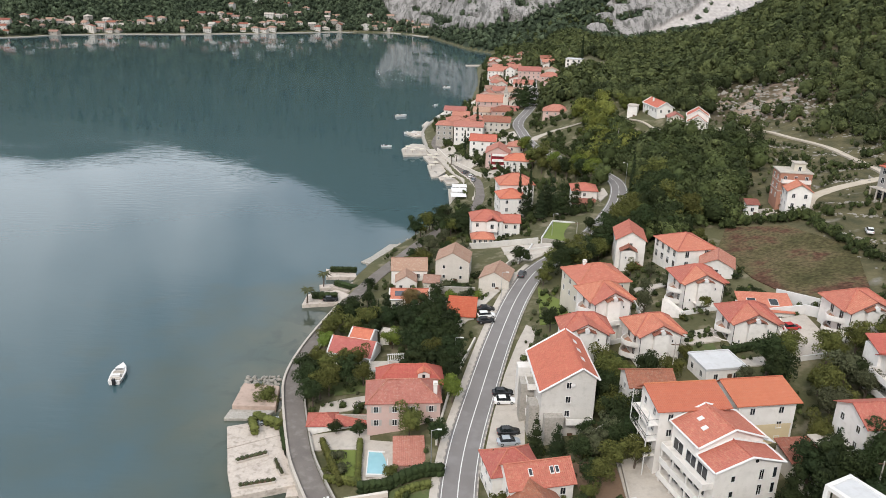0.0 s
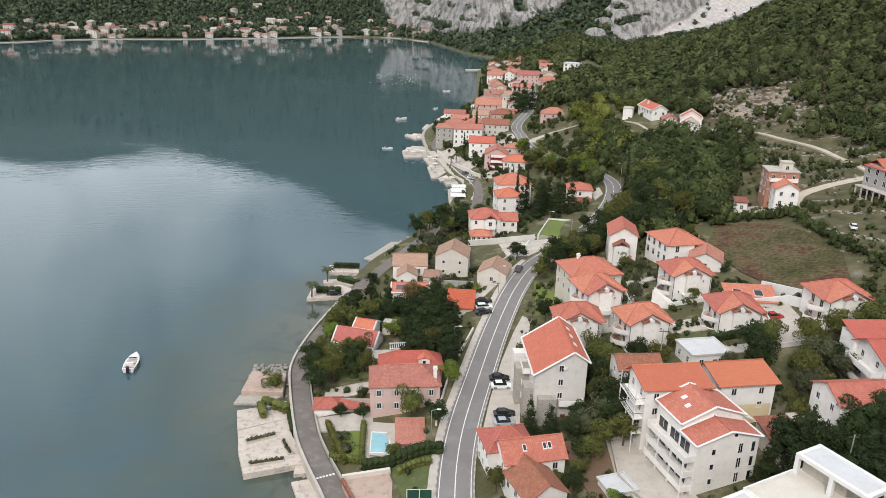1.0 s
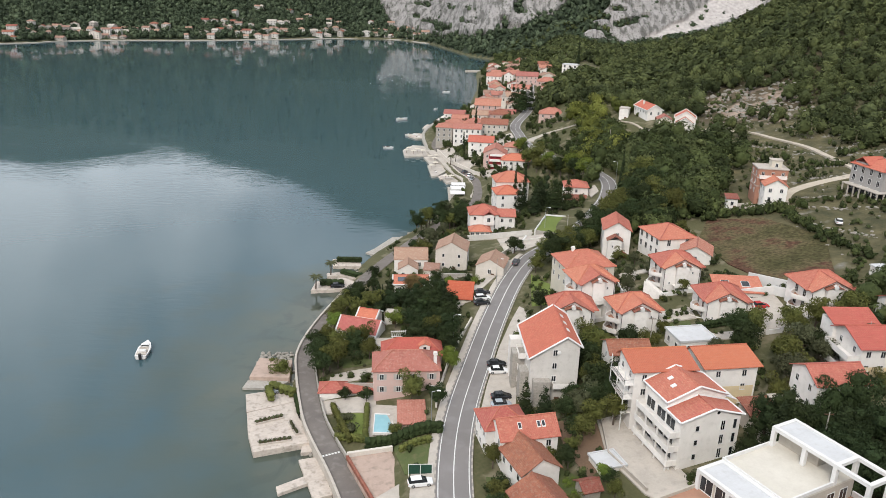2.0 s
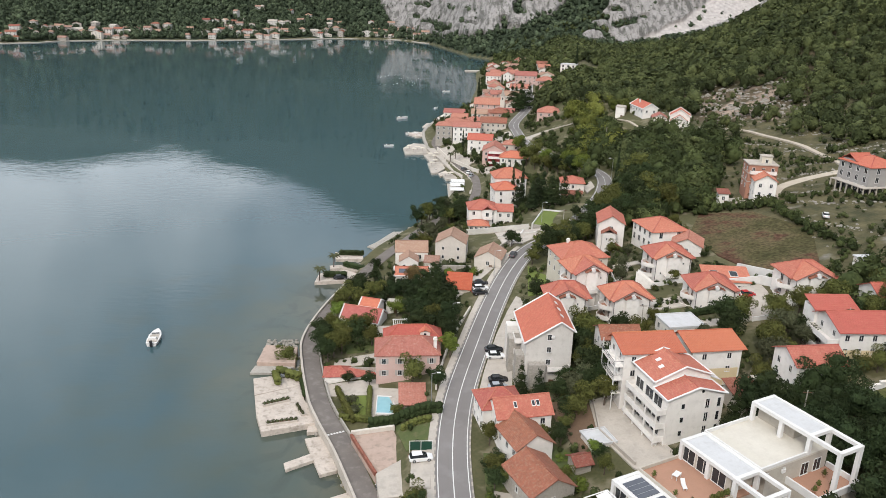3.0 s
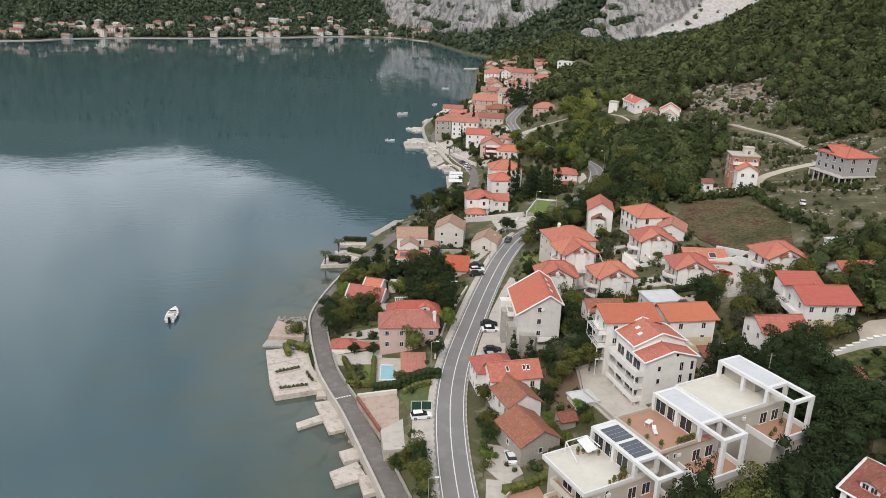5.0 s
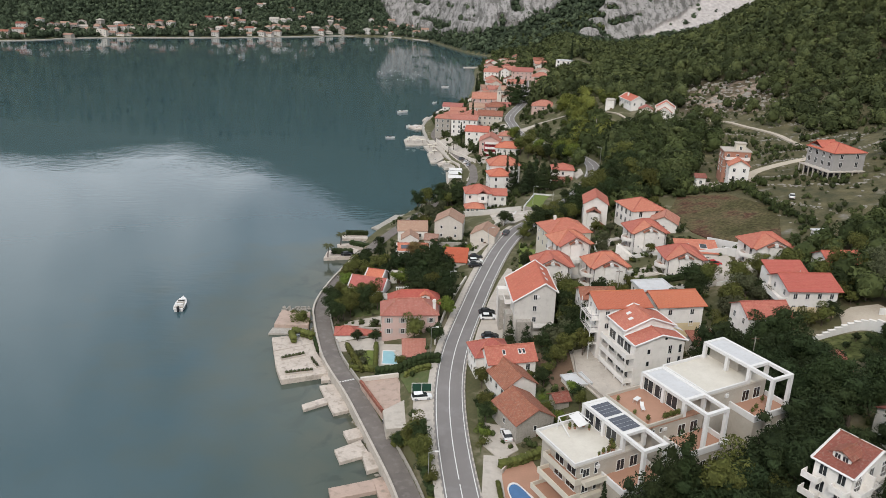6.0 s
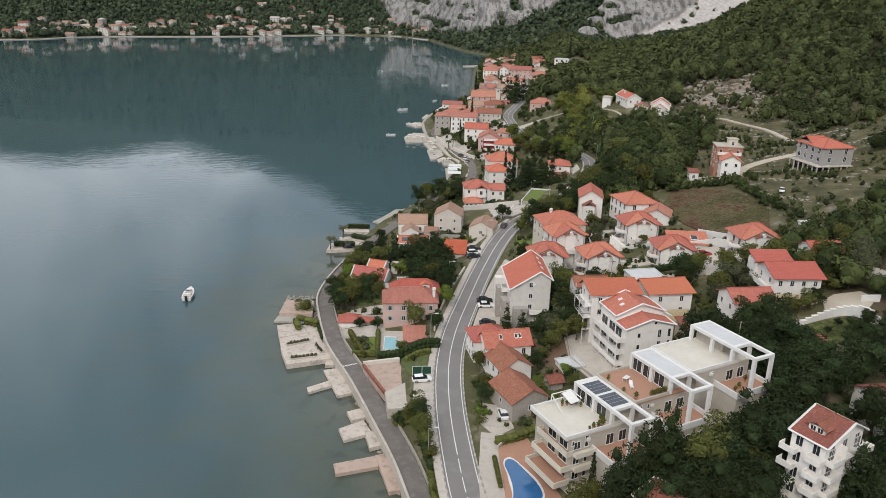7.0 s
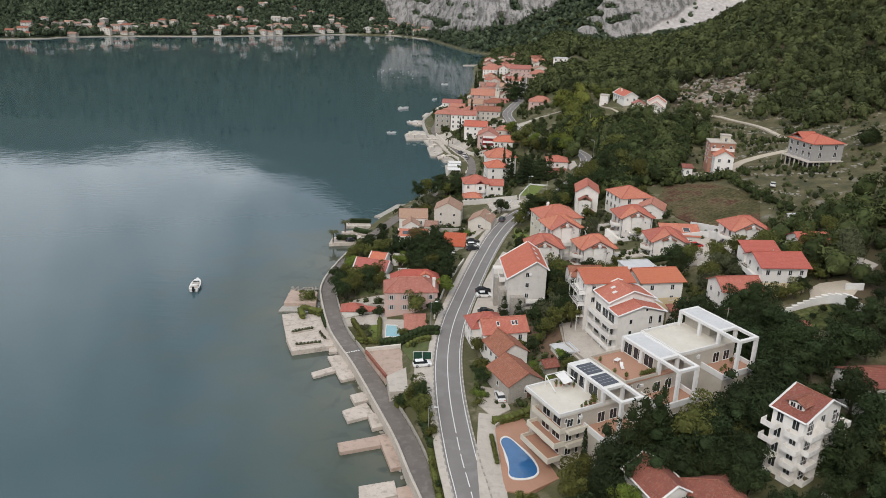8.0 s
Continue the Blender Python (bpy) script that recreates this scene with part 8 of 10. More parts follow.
part("cladding", boxed(2.6, -0.14, 1.0, 11.0, -0.02, 8.6), M_REDPAINT, rc_h, "dark red board cladding")
for st in range(3):
    balcony(rc_h, side_pose("f", 3.0, 2.6 + 2.6 * st, 11, 13) @ pose(0, -0.12, 0), 7.4, 1.2)

# painted lower storeys
for words, w, h, mm in (("yellow and white house", 11.2, 3.4, M_WALL_YELLOW), ("cream and white apartment", 10.2, 6.4, M_WALL_YELLOW)):
    ob = next(o for o in scene.objects if str(o.get("label", "")).startswith(words))
    part("painted_storey", boxed(-0.03, -0.03, -2.4, w + 0.03, 0.3, h), mm, ob, "ochre painted lower storey")

# floor slabs of the unfinished brick house
bk = next(o for o in scene.objects if "unfinished red brick" in str(o.get("label", "")))
for z in (34.8 - bk.location.z - 2.9, 34.8 - bk.location.z - 5.8):
    part("floor_slab", boxed(-0.12, -0.12, z, 9.52, 8.12, z + 0.28), M_CONC, bk, "pale concrete floor slab")
balcony(bk, side_pose("f", 0.4, 34.8 - bk.location.z - 2.7, 9.4, 8), 8.4, 1.4)

yard("yard", [(95, 226.5), (103, 224.6), (102.6, 219.0), (96.5, 219.6)], M_CONC, "pale cleared yard beside the brick house", lift=0.3)

# green windbreak behind the parked estate car
gs = empty("windbreak_screen", pose(-4.9, 95.2, 6.82, 0, 0, 4), "dark green mesh windbreak on white posts", "fence")
part("mesh_panel", boxed(0, -0.03, 0.1, 4.2, 0.03, 1.9), material("green_mesh", (0.02, 0.07, 0.045), (0.012, 0.045, 0.03), 0.8, 1.0, 12.0, 0.4, 0.1), gs)
for u in (0.0, 2.1, 4.2):
    part("post", boxed(u - 0.06, -0.1, -0.4, u + 0.06, -0.04, 2.15), M_WHITE, gs)
part("rail", boxed(-0.06, -0.1, 2.05, 4.26, -0.04, 2.15), M_WHITE, gs)


# potted plants and furniture on the roof terraces
def pot(owner, u, v, s=1.0, z=0.0):
    m = owner.matrix_basis @ pose(u, v, z)
    top = empty("potted_plant", m, "leafy green plant in a terracotta pot", "plant", "potted plants")
    bm = bmesh.new()
    tube(bm, (0, 0, 0), (0, 0, 0.42 * s), 0.2 * s, 0.28 * s, 10)
    part("pot", bm, M_TERRA, top)
    b = [(0, 0, 0.75 * s, 0.4 * s, 0.4 * s, 0.42 * s), (0.15 * s, 0.1, 1.05 * s, 0.26 * s, 0.26 * s, 0.3 * s)]
    shared("leaves", mesh_from("leaves", *joined(core(b, 0.8, False), leaf_cloud(b, 90, 0.09 * s, 0.8)), M_LEAF), top, pose(0, 0, 0))


units = [o for o in scene.objects if o.name.startswith("terraced_apartment")]
unit_a, unit_b, unit_c = sorted(units, key=lambda o: o.matrix_basis.translation.x)
for u, v, s in ((-1.0, 13.9, 1.0), (-1.9, 14.2, 1.1), (-2.8, 14.0, 0.9), (-3.7, 14.3, 1.0), (-0.8, 12.6, 0.8), (-1.2, 5.8, 1.3), (-2.2, 5.7, 1.1), (-3.2, 5.8, 1.0), (-4.1, 5.7, 0.7), (-0.6, 7.0, 1.2)):
    pot(unit_a, u, v, s)
for u, v, s in ((-7.0, 13.6, 1.0), (-6.6, 6.4, 1.1), (-7.2, 9.0, 0.9)):
    pot(unit_b, u, v, s)
for i in range(6):
    pot(unit_b, -0.4 - 0.62 * i, 5.75, 1.0 + 0.1 * (i % 2))
for u, v, z in ((-2.2, 1.4, -3.6), (-0.6, 2.0, -3.6), (1.2, 1.2, -3.6), (2.6, 3.4, -3.6)):
    pot(unit_c, u, v, 1.0, z)
tb = empty("sun_lounger", unit_b.matrix_basis @ pose(-4.6, 9.2, 0, 0, 0, 60), "white garden lounger on the terracotta roof terrace", "lounger")
part("seat", boxed(0, 0, 0.3, 1.3, 0.65, 0.4, bevel=0.03), M_WHITE, tb)
bk2 = bmesh.new()
slab(bk2, [(1.3, 0, 0.4), (1.95, 0, 0.8), (1.95, 0.65, 0.8), (1.3, 0.65, 0.4)], 0.08)
bmesh.ops.recalc_face_normals(bk2, faces=bk2.faces)
part("backrest", bk2, M_WHITE, tb)
for u in (0.1, 1.2):
    for v in (0.05, 0.55):
        part("leg", boxed(u, v, 0, u + 0.06, v + 0.06, 0.3), M_WHITE, tb)
tt = empty("garden_table", unit_b.matrix_basis @ pose(-4.4, 11.6, 0, 0, 0, 20), "white rectangular table on the roof terrace", "table")
part("tabletop", boxed(0, 0, 0.7, 1.5, 0.9, 0.75), M_WHITE, tt)
for u in (0.05, 1.4):
    for v in (0.05, 0.8):
        part("leg", boxed(u, v, 0, u + 0.06, v + 0.06, 0.7), M_WHITE, tt)

# white garden walls and flights of steps between the villas
for line in ([(43.5, 149.5), (54.0, 147.2)], [(55.5, 158.8), (67.0, 160.2)], [(61.0, 140.6), (71.8, 140.6)], [(33.0, 147.4), (42.6, 149.6)], [(47.0, 160.5), (47.6, 172.0)], [(72.0, 133.2), (80.4, 132.8)], [(25.0, 137.0), (36.0, 137.2)], [(60.0, 182.0), (75.0, 184.0)]):
    edge_wall("garden_wall", line, 1.1, 0.28, M_WHITE, "white rendered garden wall between the villas", None, 1.2)


def steps_flight(x, y, ang, n, label="white outside stair beside a villa"):
    top = empty("garden_stair", pose(x, y, ground_z(x, y), 0, 0, ang), label, "stair", "garden stairs")
    bm = bmesh.new()
    for i in range(n):
        box(bm, 0, 0.29 * i, -0.6, 1.5, 0.29 * (i + 1), 0.17 * (i + 1))
    part("treads", bm, M_WALL_DULL, top)
    for u in (-0.15, 1.5):
        sb = bmesh.new()
        A = [sb.verts.new(p) for p in ((u, 0, -0.6), (u, 0.29 * n, -0.6), (u, 0.29 * n, 0.17 * n + 0.9), (u, 0, 0.9))]
        B = [sb.verts.new((v.co.x + 0.15, v.co.y, v.co.z)) for v in A]
        sb.faces.new(A[::-1]), sb.faces.new(B)
        for i in range(4):
            sb.faces.new((A[i], A[(i + 1) % 4], B[(i + 1) % 4], B[i]))
        part("parapet", sb, M_WALL, top)


steps_flight(56.2, 157.4, 62, 18)
steps_flight(44.6, 151.0, 20, 12)
steps_flight(72.0, 141.5, 12, 14)
steps_flight(37.0, 150.4, 80, 12)

edge_wall("retaining_wall", [(-4.3, 393), (1.9, 368), (11.4, 348.6), (17.0, 336)], 2.0, 0.5, M_STONE_PALE, "pale stone retaining wall beside the village lane", None, 1.5)
yard("yard", [(-3.6, 397), (2.8, 369.4), (11.9, 350.4), (17.2, 354), (10.6, 371), (4.0, 398)], M_CONC, "pale paved terrace between lane and village houses", lift=0.4)
yard("yard", [(17.5, 339), (25.5, 341), (27.0, 331.5), (19.5, 327)], M_CONC, "pale paved forecourt of the village houses", lift=0.4)
yard("yard", [(28, 360), (38.0, 362), (37.0, 398), (28.0, 400)], M_CONC, "pale yard behind the waterfront houses", lift=0.4)
yard("terrace_yard", [(56.2, 258), (60.5, 266), (60.5, 274), (55.8, 272)], M_CONC, "pale paved terrace beside the roadside house", lift=0.5)


# ---------------- vehicles ----------------
def loft(bm, sections):
    """Skin closed rings of equal length."""
    rings = [[bm.verts.new(p) for p in s] for s in sections]
    n = len(rings[0])
    for a, b in zip(rings, rings[1:]):
        for i in range(n):
            bm.faces.new((a[i], a[(i + 1) % n], b[(i + 1) % n], b[i]))
    bm.faces.new(rings[0][::-1]), bm.faces.new(rings[-1])
    bmesh.ops.recalc_face_normals(bm, faces=bm.faces)


def car_paint(name, c):
    return material(name, c, tuple(v * 0.9 for v in c), 0.25, 1.0, 8.0, 0.2, 0.0, spec=0.6)


PAINTS = {"black": car_paint("black_paint", (0.012, 0.012, 0.014)), "white": car_paint("white_car_paint", (0.75, 0.75, 0.75)), "silver": car_paint("silver_paint", (0.34, 0.37, 0.4)), "red": car_paint("red_paint", (0.45, 0.03, 0.03)), "grey": car_paint("grey_paint", (0.09, 0.095, 0.105))}


def car_proto(color, wagon):
    top = empty("car", pose(0, 0, 0), "", "car")
    L, W = 4.4, 1.76
    hw = W / 2
    bm = bmesh.new()

    def ring(x, zlo, zhi, k):
        return [(x, -hw * k, zlo), (x, -hw * k, zhi - 0.12), (x, -hw * k + 0.12, zhi), (x, hw * k - 0.12, zhi), (x, hw * k, zhi - 0.12), (x, hw * k, zlo)]
    loft(bm, [ring(-L / 2, 0.35, 0.78, 0.86), ring(-L / 2 + 0.25, 0.24, 0.92, 0.97), ring(-0.9, 0.2, 0.95, 1), ring(0.7, 0.2, 0.95, 1), ring(1.6, 0.22, 0.86, 0.98), ring(L / 2 - 0.08, 0.3, 0.7, 0.86), ring(L / 2, 0.36, 0.62, 0.8)])
    part("body", bm, PAINTS[color], top)
    back = -L / 2 + (0.12 if wagon else 0.55)
    cb = bmesh.new()

    def cring(x, z, k):
        return [(x, -hw * k, z[0]), (x, -hw * k * 0.84, z[1]), (x, hw * k * 0.84, z[1]), (x, hw * k, z[0])]
    loft(cb, [cring(back, (0.93, 0.98), 0.92), cring(back + 0.35, (0.93, 1.42), 0.94), cring(0.1, (0.93, 1.46), 0.96), cring(1.15, (0.9, 0.96), 0.93)])
    cab = part("cabin", cb, M_GLASS, top, "dark car windows")
    rf = bmesh.new()
    slab(rf, [(back + 0.4, -hw * 0.76, 1.475), (0.2, -hw * 0.76, 1.485), (0.2, hw * 0.76, 1.485), (back + 0.4, hw * 0.76, 1.475)], 0.06)
    part("roof", rf, PAINTS[color], top)
    for sx in (-1.35, 1.38):
        for sy in (-1, 1):
            wb = bmesh.new()
            tube(wb, (sx, sy * (hw - 0.2), 0.32), (sx, sy * (hw + 0.01), 0.32), 0.32, 0.32, 14)
            w = part("wheel", wb, M_TYRE, top)
            rb = bmesh.new()
            tube(rb, (sx, sy * (hw + 0.005), 0.32), (sx, sy * (hw + 0.025), 0.32), 0.2, 0.19, 10)
            part("rim", rb, M_GALV, w)
    for sy in (-0.6, 0.6):
        part("headlight", boxed(L / 2 - 0.14, sy - 0.16, 0.55, L / 2 - 0.02, sy + 0.16, 0.68), M_WHITE, top)
        part("tail_light", boxed(-L / 2 - 0.01, sy - 0.16, 0.62, -L / 2 + 0.1, sy + 0.16, 0.76), PAINTS["red"], top)
    return top


car_places = {
    ("white", True): [(-2.7, 92.4, 12, 6.84, "white estate car parked on pale yard"), (11.2, 168.8, 10, None, "white car parked beside the road")],
    ("black", False): [(13.0, 134.2, 4, None, "black car parked on the concrete strip"), (11.3, 172.4, 8, None, "black car parked beside the road"), (13.2, 120.6, 6, None, "black car parked under trees"), (10.9, 165.8, 12, None, "black car parked beside garage"), (-31.8, 195.0, 8, 1.1, "black car parked on the boat quay")],
    ("white", False): [(13.2, 131.2, 4, None, "white saloon parked on the concrete strip"), (116, 193, 70, None, "white car standing on the slope"), (12.2, 338, 70, None, "white car parked on the village lane"), (14.4, 80.2, 100, None, "white car under the garden trees")],
    ("silver", False): [(13.0, 117.6, 8, None, "silver car parked under trees"), (-35.2, 132.2, 16, 1.25, "silver car under cover on shore terrace"), (13.2, 331, 75, None, "silver car parked on the village lane")],
    ("grey", True): [(-9.2, 88.2, 118, 2.5, "dark grey car parked tight to the lane wall"), (22.3, 193.5, 70, 10.9, "dark car on the roadside"), (10.0, 345, 60, None, "dark car parked on the village lane")],
    ("red", False): [(75.0, 145.0, 12, None, "red car parked in the white yard")],
}
for (colour, wag), spots in car_places.items():
    proto_car = car_proto(colour, wag)
    for i, (cx, cy, ca, cz, words) in enumerate(spots):
        zz = (ground_z(cx, cy) + (0.34 if cx > 70 else 0.15)) if cz is None else cz
        m = pose(cx, cy, zz, 0, 0, ca)
        if i == len(spots) - 1:
            proto_car.matrix_basis = m
            tagged(proto_car, words, "car", "parked cars")
        else:
            tagged(copy_thing(proto_car, m), words, "car", "parked cars")


# ---------------- boats ----------------
def boat(x, y, ang, ln=5.2, label="white motorboat moored on calm water", dark=True):
    top = empty("boat", pose(x, y, 0, 0, 0, ang), label, "boat", "moored boats")
    k = ln / 5.2
    bm = bmesh.new()
    secs = []
    for px_, hw, zk, zt in ((-2.5, 0.85, -0.2, 0.62), (-1.2, 1.0, -0.25, 0.64), (0.4, 1.0, -0.22, 0.7), (1.6, 0.7, -0.1, 0.78), (2.4, 0.22, 0.2, 0.86), (2.65, 0.03, 0.55, 0.9)):
        secs.append([(px_ * k, -hw * k, zt * k), (px_ * k, -hw * 0.8 * k, zk * k * 0.4), (px_ * k, 0, zk * k), (px_ * k, hw * 0.8 * k, zk * k * 0.4), (px_ * k, hw * k, zt * k)])
    loft(bm, secs)
    part("hull", bm, M_WHITE, top, "white glossy hull")
    part("deck", boxed(0.5 * k, -0.6 * k, 0.7 * k, 1.9 * k, 0.6 * k, 0.84 * k, bevel=0.05), M_WHITE, top)
    part("cockpit", boxed(-2.2 * k, -0.75 * k, 0.64 * k, 0.4 * k, 0.75 * k, 0.72 * k), M_WOOD if dark else M_CONC, top)
    ws = bmesh.new()
    slab(ws, [(0.2 * k, -0.7 * k, 1.2 * k), (0.75 * k, -0.55 * k, 0.8 * k), (0.75 * k, 0.55 * k, 0.8 * k), (0.2 * k, 0.7 * k, 1.2 * k)], 0.05)
    part("windscreen", ws, M_GLASS, top)
    part("seat", boxed(-1.5 * k, -0.6 * k, 0.72 * k, -1.0 * k, 0.6 * k, 1.05 * k), M_WHITE, top)
    part("outboard_motor", boxed(-2.85 * k, -0.2 * k, 0.1 * k, -2.5 * k, 0.2 * k, 1.1 * k, bevel=0.05), M_DARKMETAL, top)


boat(-74.4, 151.6, 98, 8.2, "white motorboat lying at mooring", False)
boat(-31.2, 508, 30, 9, "white cabin boat moored off the village", False)
boat(-21.5, 449, 5, 8, "white motor cruiser at the village quay", False)
boat(-15.0, 443, 20, 6, "white boat at the village quay", False)
boat(-33.0, 410, 2, 6, "dark-decked boat at the jetty tip")
boat(-0.5, 660, 12, 7, "small white boat on the bay", False)
boat(-14.2, 240.0, 8, 4.6, "white dinghy tied at the stone mole", False)
boat(-11.6, 243.6, 4, 4.6, "white dinghy beside the stone mole", False)
boat(-15.6, 237.0, 12, 4.2, "small white rowing boat at the mole", False)
boat(-4.6, 352, 100, 5.0, "white boat drawn up on the bathing deck", False)
boat(-8.0, 560, 60, 6, "small boat moored near the church", False)
buoy = bmesh.new()
bmesh.ops.create_icosphere(buoy, subdivisions=2, radius=0.55)
buoy_me = bpy.data.meshes.new("buoy")
buoy.to_mesh(buoy_me)
buoy.free()
buoy_me.materials.append(M_WHITE)
for i in range(44):
    o = new("buoy", buoy_me)
    o.matrix_basis = Matrix.Translation((-74 + 48 * RNG.uniform() ** 0.8, 700 + 95 * RNG.uniform(), 0.15)) @ Matrix.Diagonal((0.5, 0.5, 0.4, 1))
    tagged(o, "white mussel-farm buoy floating on the bay", "buoy", "mussel farm buoys")


# ---------------- street lamps, posts ----------------
def street_lamp(x, y, ang, h=8.0):
    top = empty("street_lamp", pose(x, y, ground_z(x, y), 0, 0, ang), "slim galvanised street lamp beside the road", "street lamp", "street lamps")
    bm = bmesh.new()
    tube(bm, (0, 0, -0.3), (0, 0, h), 0.09, 0.06, 8)
    part("pole", bm, M_GALV, top)
    bm = bmesh.new()
    tube(bm, (0, 0, h), (1.1, 0, h + 0.25), 0.045, 0.04, 6)
    part("arm", bm, M_GALV, top)
    part("lamp_head", boxed(1.0, -0.17, h + 0.18, 1.75, 0.17, h + 0.36, bevel=0.04), M_WHITE, top)


for x, y, a in ((-1.2, 110, 0), (3.2, 143.5, -12), (-0.6, 66, 0), (15.4, 178, -15), (34.6, 225, -30), (70.5, 282, 180)):
    street_lamp(x, y, a)


def power_pole(x, y, h=9.0):
    top = empty("utility_pole", pose(x, y, ground_z(x, y)), "weathered grey utility pole", "pole", "utility poles")
    bm = bmesh.new()
    tube(bm, (0, 0, -0.4), (0, 0, h), 0.15, 0.1, 8)
    part("pole", bm, M_STONE, top)
    part("crossarm", boxed(-0.8, -0.06, h - 0.5, 0.8, 0.06, h - 0.36), M_WOOD, top)


for x, y in ((65.5, 92.5), (46, 131), (85, 118), (40, 212), (77, 330)):
    power_pole(x, y)


# ---------------- palms ----------------
def palm(x, y, z, h=5.0):
    top = empty("palm_tree", pose(x, y, z), "date palm with arching fronds on the quay", "palm", "palms")
    bm = bmesh.new()
    for i in range(6):
        tube(bm, (0.05 * i, 0, h * i / 6 - 0.1), (0.05 * (i + 1), 0, h * (i + 1) / 6), 0.24 - 0.012 * i, 0.2 - 0.012 * i, 8)
    part("trunk", bm, M_TRUNK, top)
    for j in range(22):
        fb = bmesh.new()
        a = 2 * math.pi * j / 22 + RNG.uniform(-0.1, 0.1)
        up = RNG.uniform(-0.2, 1.1)
        prev = None
        for i in range(8):
            s = i / 7
            r, zz = 2.5 * s, h + 0.1 + up * 1.3 * s - (1.6 - 0.4 * up) * s * s
            wd = 0.34 * math.sin(math.pi * min(1, s + 0.12)) + 0.03
            c = Vector((0.3 + r * math.cos(a), r * math.sin(a), zz))
            sd = Vector((-math.sin(a), math.cos(a), 0))
            row = [fb.verts.new(c - sd * wd + Vector((0, 0, -wd * 0.6))), fb.verts.new(c), fb.verts.new(c + sd * wd + Vector((0, 0, -wd * 0.6)))]
            if prev:
                for k in (0, 1):
                    fb.faces.new((prev[k], prev[k + 1], row[k + 1], row[k]))
            prev = row
        part("frond", fb, M_LEAF_GREY, top)


palm(-38.2, 193.2, 1.1, 4.2)
palm(-35.5, 205.6, 1.0, 4.4)
palm(84.0, 148.5, ground_z(84, 148.5), 3.2)
palm(3.0, 362, ground_z(3, 362), 5.0)
palm(5.6, 366, ground_z(5.6, 366), 5.5)

# white terrace between the lane cottage and the pink house
prism("terrace", [(-15.6, 144.6), (-7.4, 145.6), (-7.8, 151.0), (-16.2, 150.2)], 6.3, M_CONC, "pale paved terrace between two old houses", "terrace", 2.6)
edge_wall("terrace_wall", [(-16.0, 150.0), (-15.5, 144.8), (-7.6, 145.8)], 0.7, 0.2, M_WHITE, "white parapet round the paved terrace", 6.3, 0.1)
pg = empty("pergola", pose(-11.6, 146.4, 6.3, 0, 0, 7), "bare white timber pergola on the paved terrace", "pergola")
for pu in (0.1, 3.5):
    for pv in (0.1, 2.9):
        part("post", boxed(pu, pv, 0, pu + 0.12, pv + 0.12, 2.2), M_WHITE, pg)
for pv in (0.1, 2.9):
    part("beam", boxed(-0.1, pv, 2.2, 3.85, pv + 0.12, 2.36), M_WHITE, pg)
for k in range(8):
    part("slat", boxed(0.1 + 0.48 * k, -0.1, 2.36, 0.18 + 0.48 * k, 3.2, 2.46), M_WHITE, pg)

# ---------------- garden trees ----------------
CLEAR += [(8, 203, 34, 227), (30, 209, 41, 221), (17, 223, 31, 232), (-46, 108, -31.5, 148), (-40, 190, -27.5, 222), (-17, 83.5, -5.2, 106), (8.5, 112, 17.5, 165), (9, 40, 24, 74), (30, 86, 42, 110), (29, 220, 49, 247), (72, 134, 81, 151), (43, 147, 54, 160), (-25, 110, -7, 127), (77, 153, 109, 215), (53, 26, 67, 52), (77, 76, 106, 112), (12, 49, 28, 76), (-17.5, 143.5, -6.5, 152.5), (90, 104, 104, 114), (105, 109, 114, 125)]
for k, x, y, s, sz in (
        ("cypress", 31.5, 264.5, 1.5, 1.55), ("conifer", 36.5, 258, 1.5, 1.35), ("conifer", 41.5, 254, 1.6, 1.4), ("conifer", 46, 252, 1.3, 1.3), ("conifer", 34, 252, 1.1, 1.2), ("conifer", 29.5, 259, 1.2, 1.35), ("conifer", 39, 262, 1.4, 1.5), ("cypress", 69.5, 268, 1.3, 1.4), ("cypress", 27.6, 263, 1.4, 1.5),
        ("conifer", 17.2, 112.6, 0.8, 0.95), ("conifer", 53.8, 93.8, 1.0, 1.05), ("cypress", 9.4, 106.8, 0.8, 0.62), ("broad", -5.6, 121.2, 1.05, 1.1), ("broad", 0.0, 116.5, 0.75, 1.0),
        ("olive", 27.2, 110.6, 1.1, 1.0), ("olive", 31.0, 113.6, 1.2, 1.05), ("broad", 24.6, 108.6, 1.0, 0.9), ("broad", 29.6, 106.4, 1.1, 1.0), ("broad", 33.4, 106.6, 1.1, 1.1), ("conifer", 21.0, 112.0, 0.8, 0.75)):
    tree(k, x, y, s, sz)
for k, x, y, s, sz in (
        ("broad", 27.0, 103.2, 1.0, 0.9), ("broad", -26.6, 135.6, 1.15, 1.15), ("broad", -23.8, 139.8, 1.2, 1.2), ("broad", -27.6, 142.4, 1.1, 1.1), ("broad", -18.8, 148.6, 1.0, 1.05), ("broad", -22.0, 149.4, 0.9, 0.9),
        ("broad", -37.8, 141.6, 1.1, 0.85), ("broad", -40.6, 146.2, 0.7, 0.6), ("light", 2.6, 131.2, 1.0, 0.9), ("light", -11.5, 158.2, 1.05, 0.8), ("light", -27.8, 160.8, 0.9, 0.8), ("rust", -7.2, 178.6, 1.0, 1.0),
        ("broad", -20.2, 125.4, 0.55, 0.55), ("broad", -15.4, 124.0, 0.6, 0.6), ("bush", -18.6, 117.6, 1.3, 1.2), ("bush", -16.8, 113.8, 1.4, 1.2), ("bush", -19.4, 114.2, 1.2, 1.2), ("broad", -8.2, 109.4, 0.6, 0.6)):
    tree(k, x, y, s, sz)
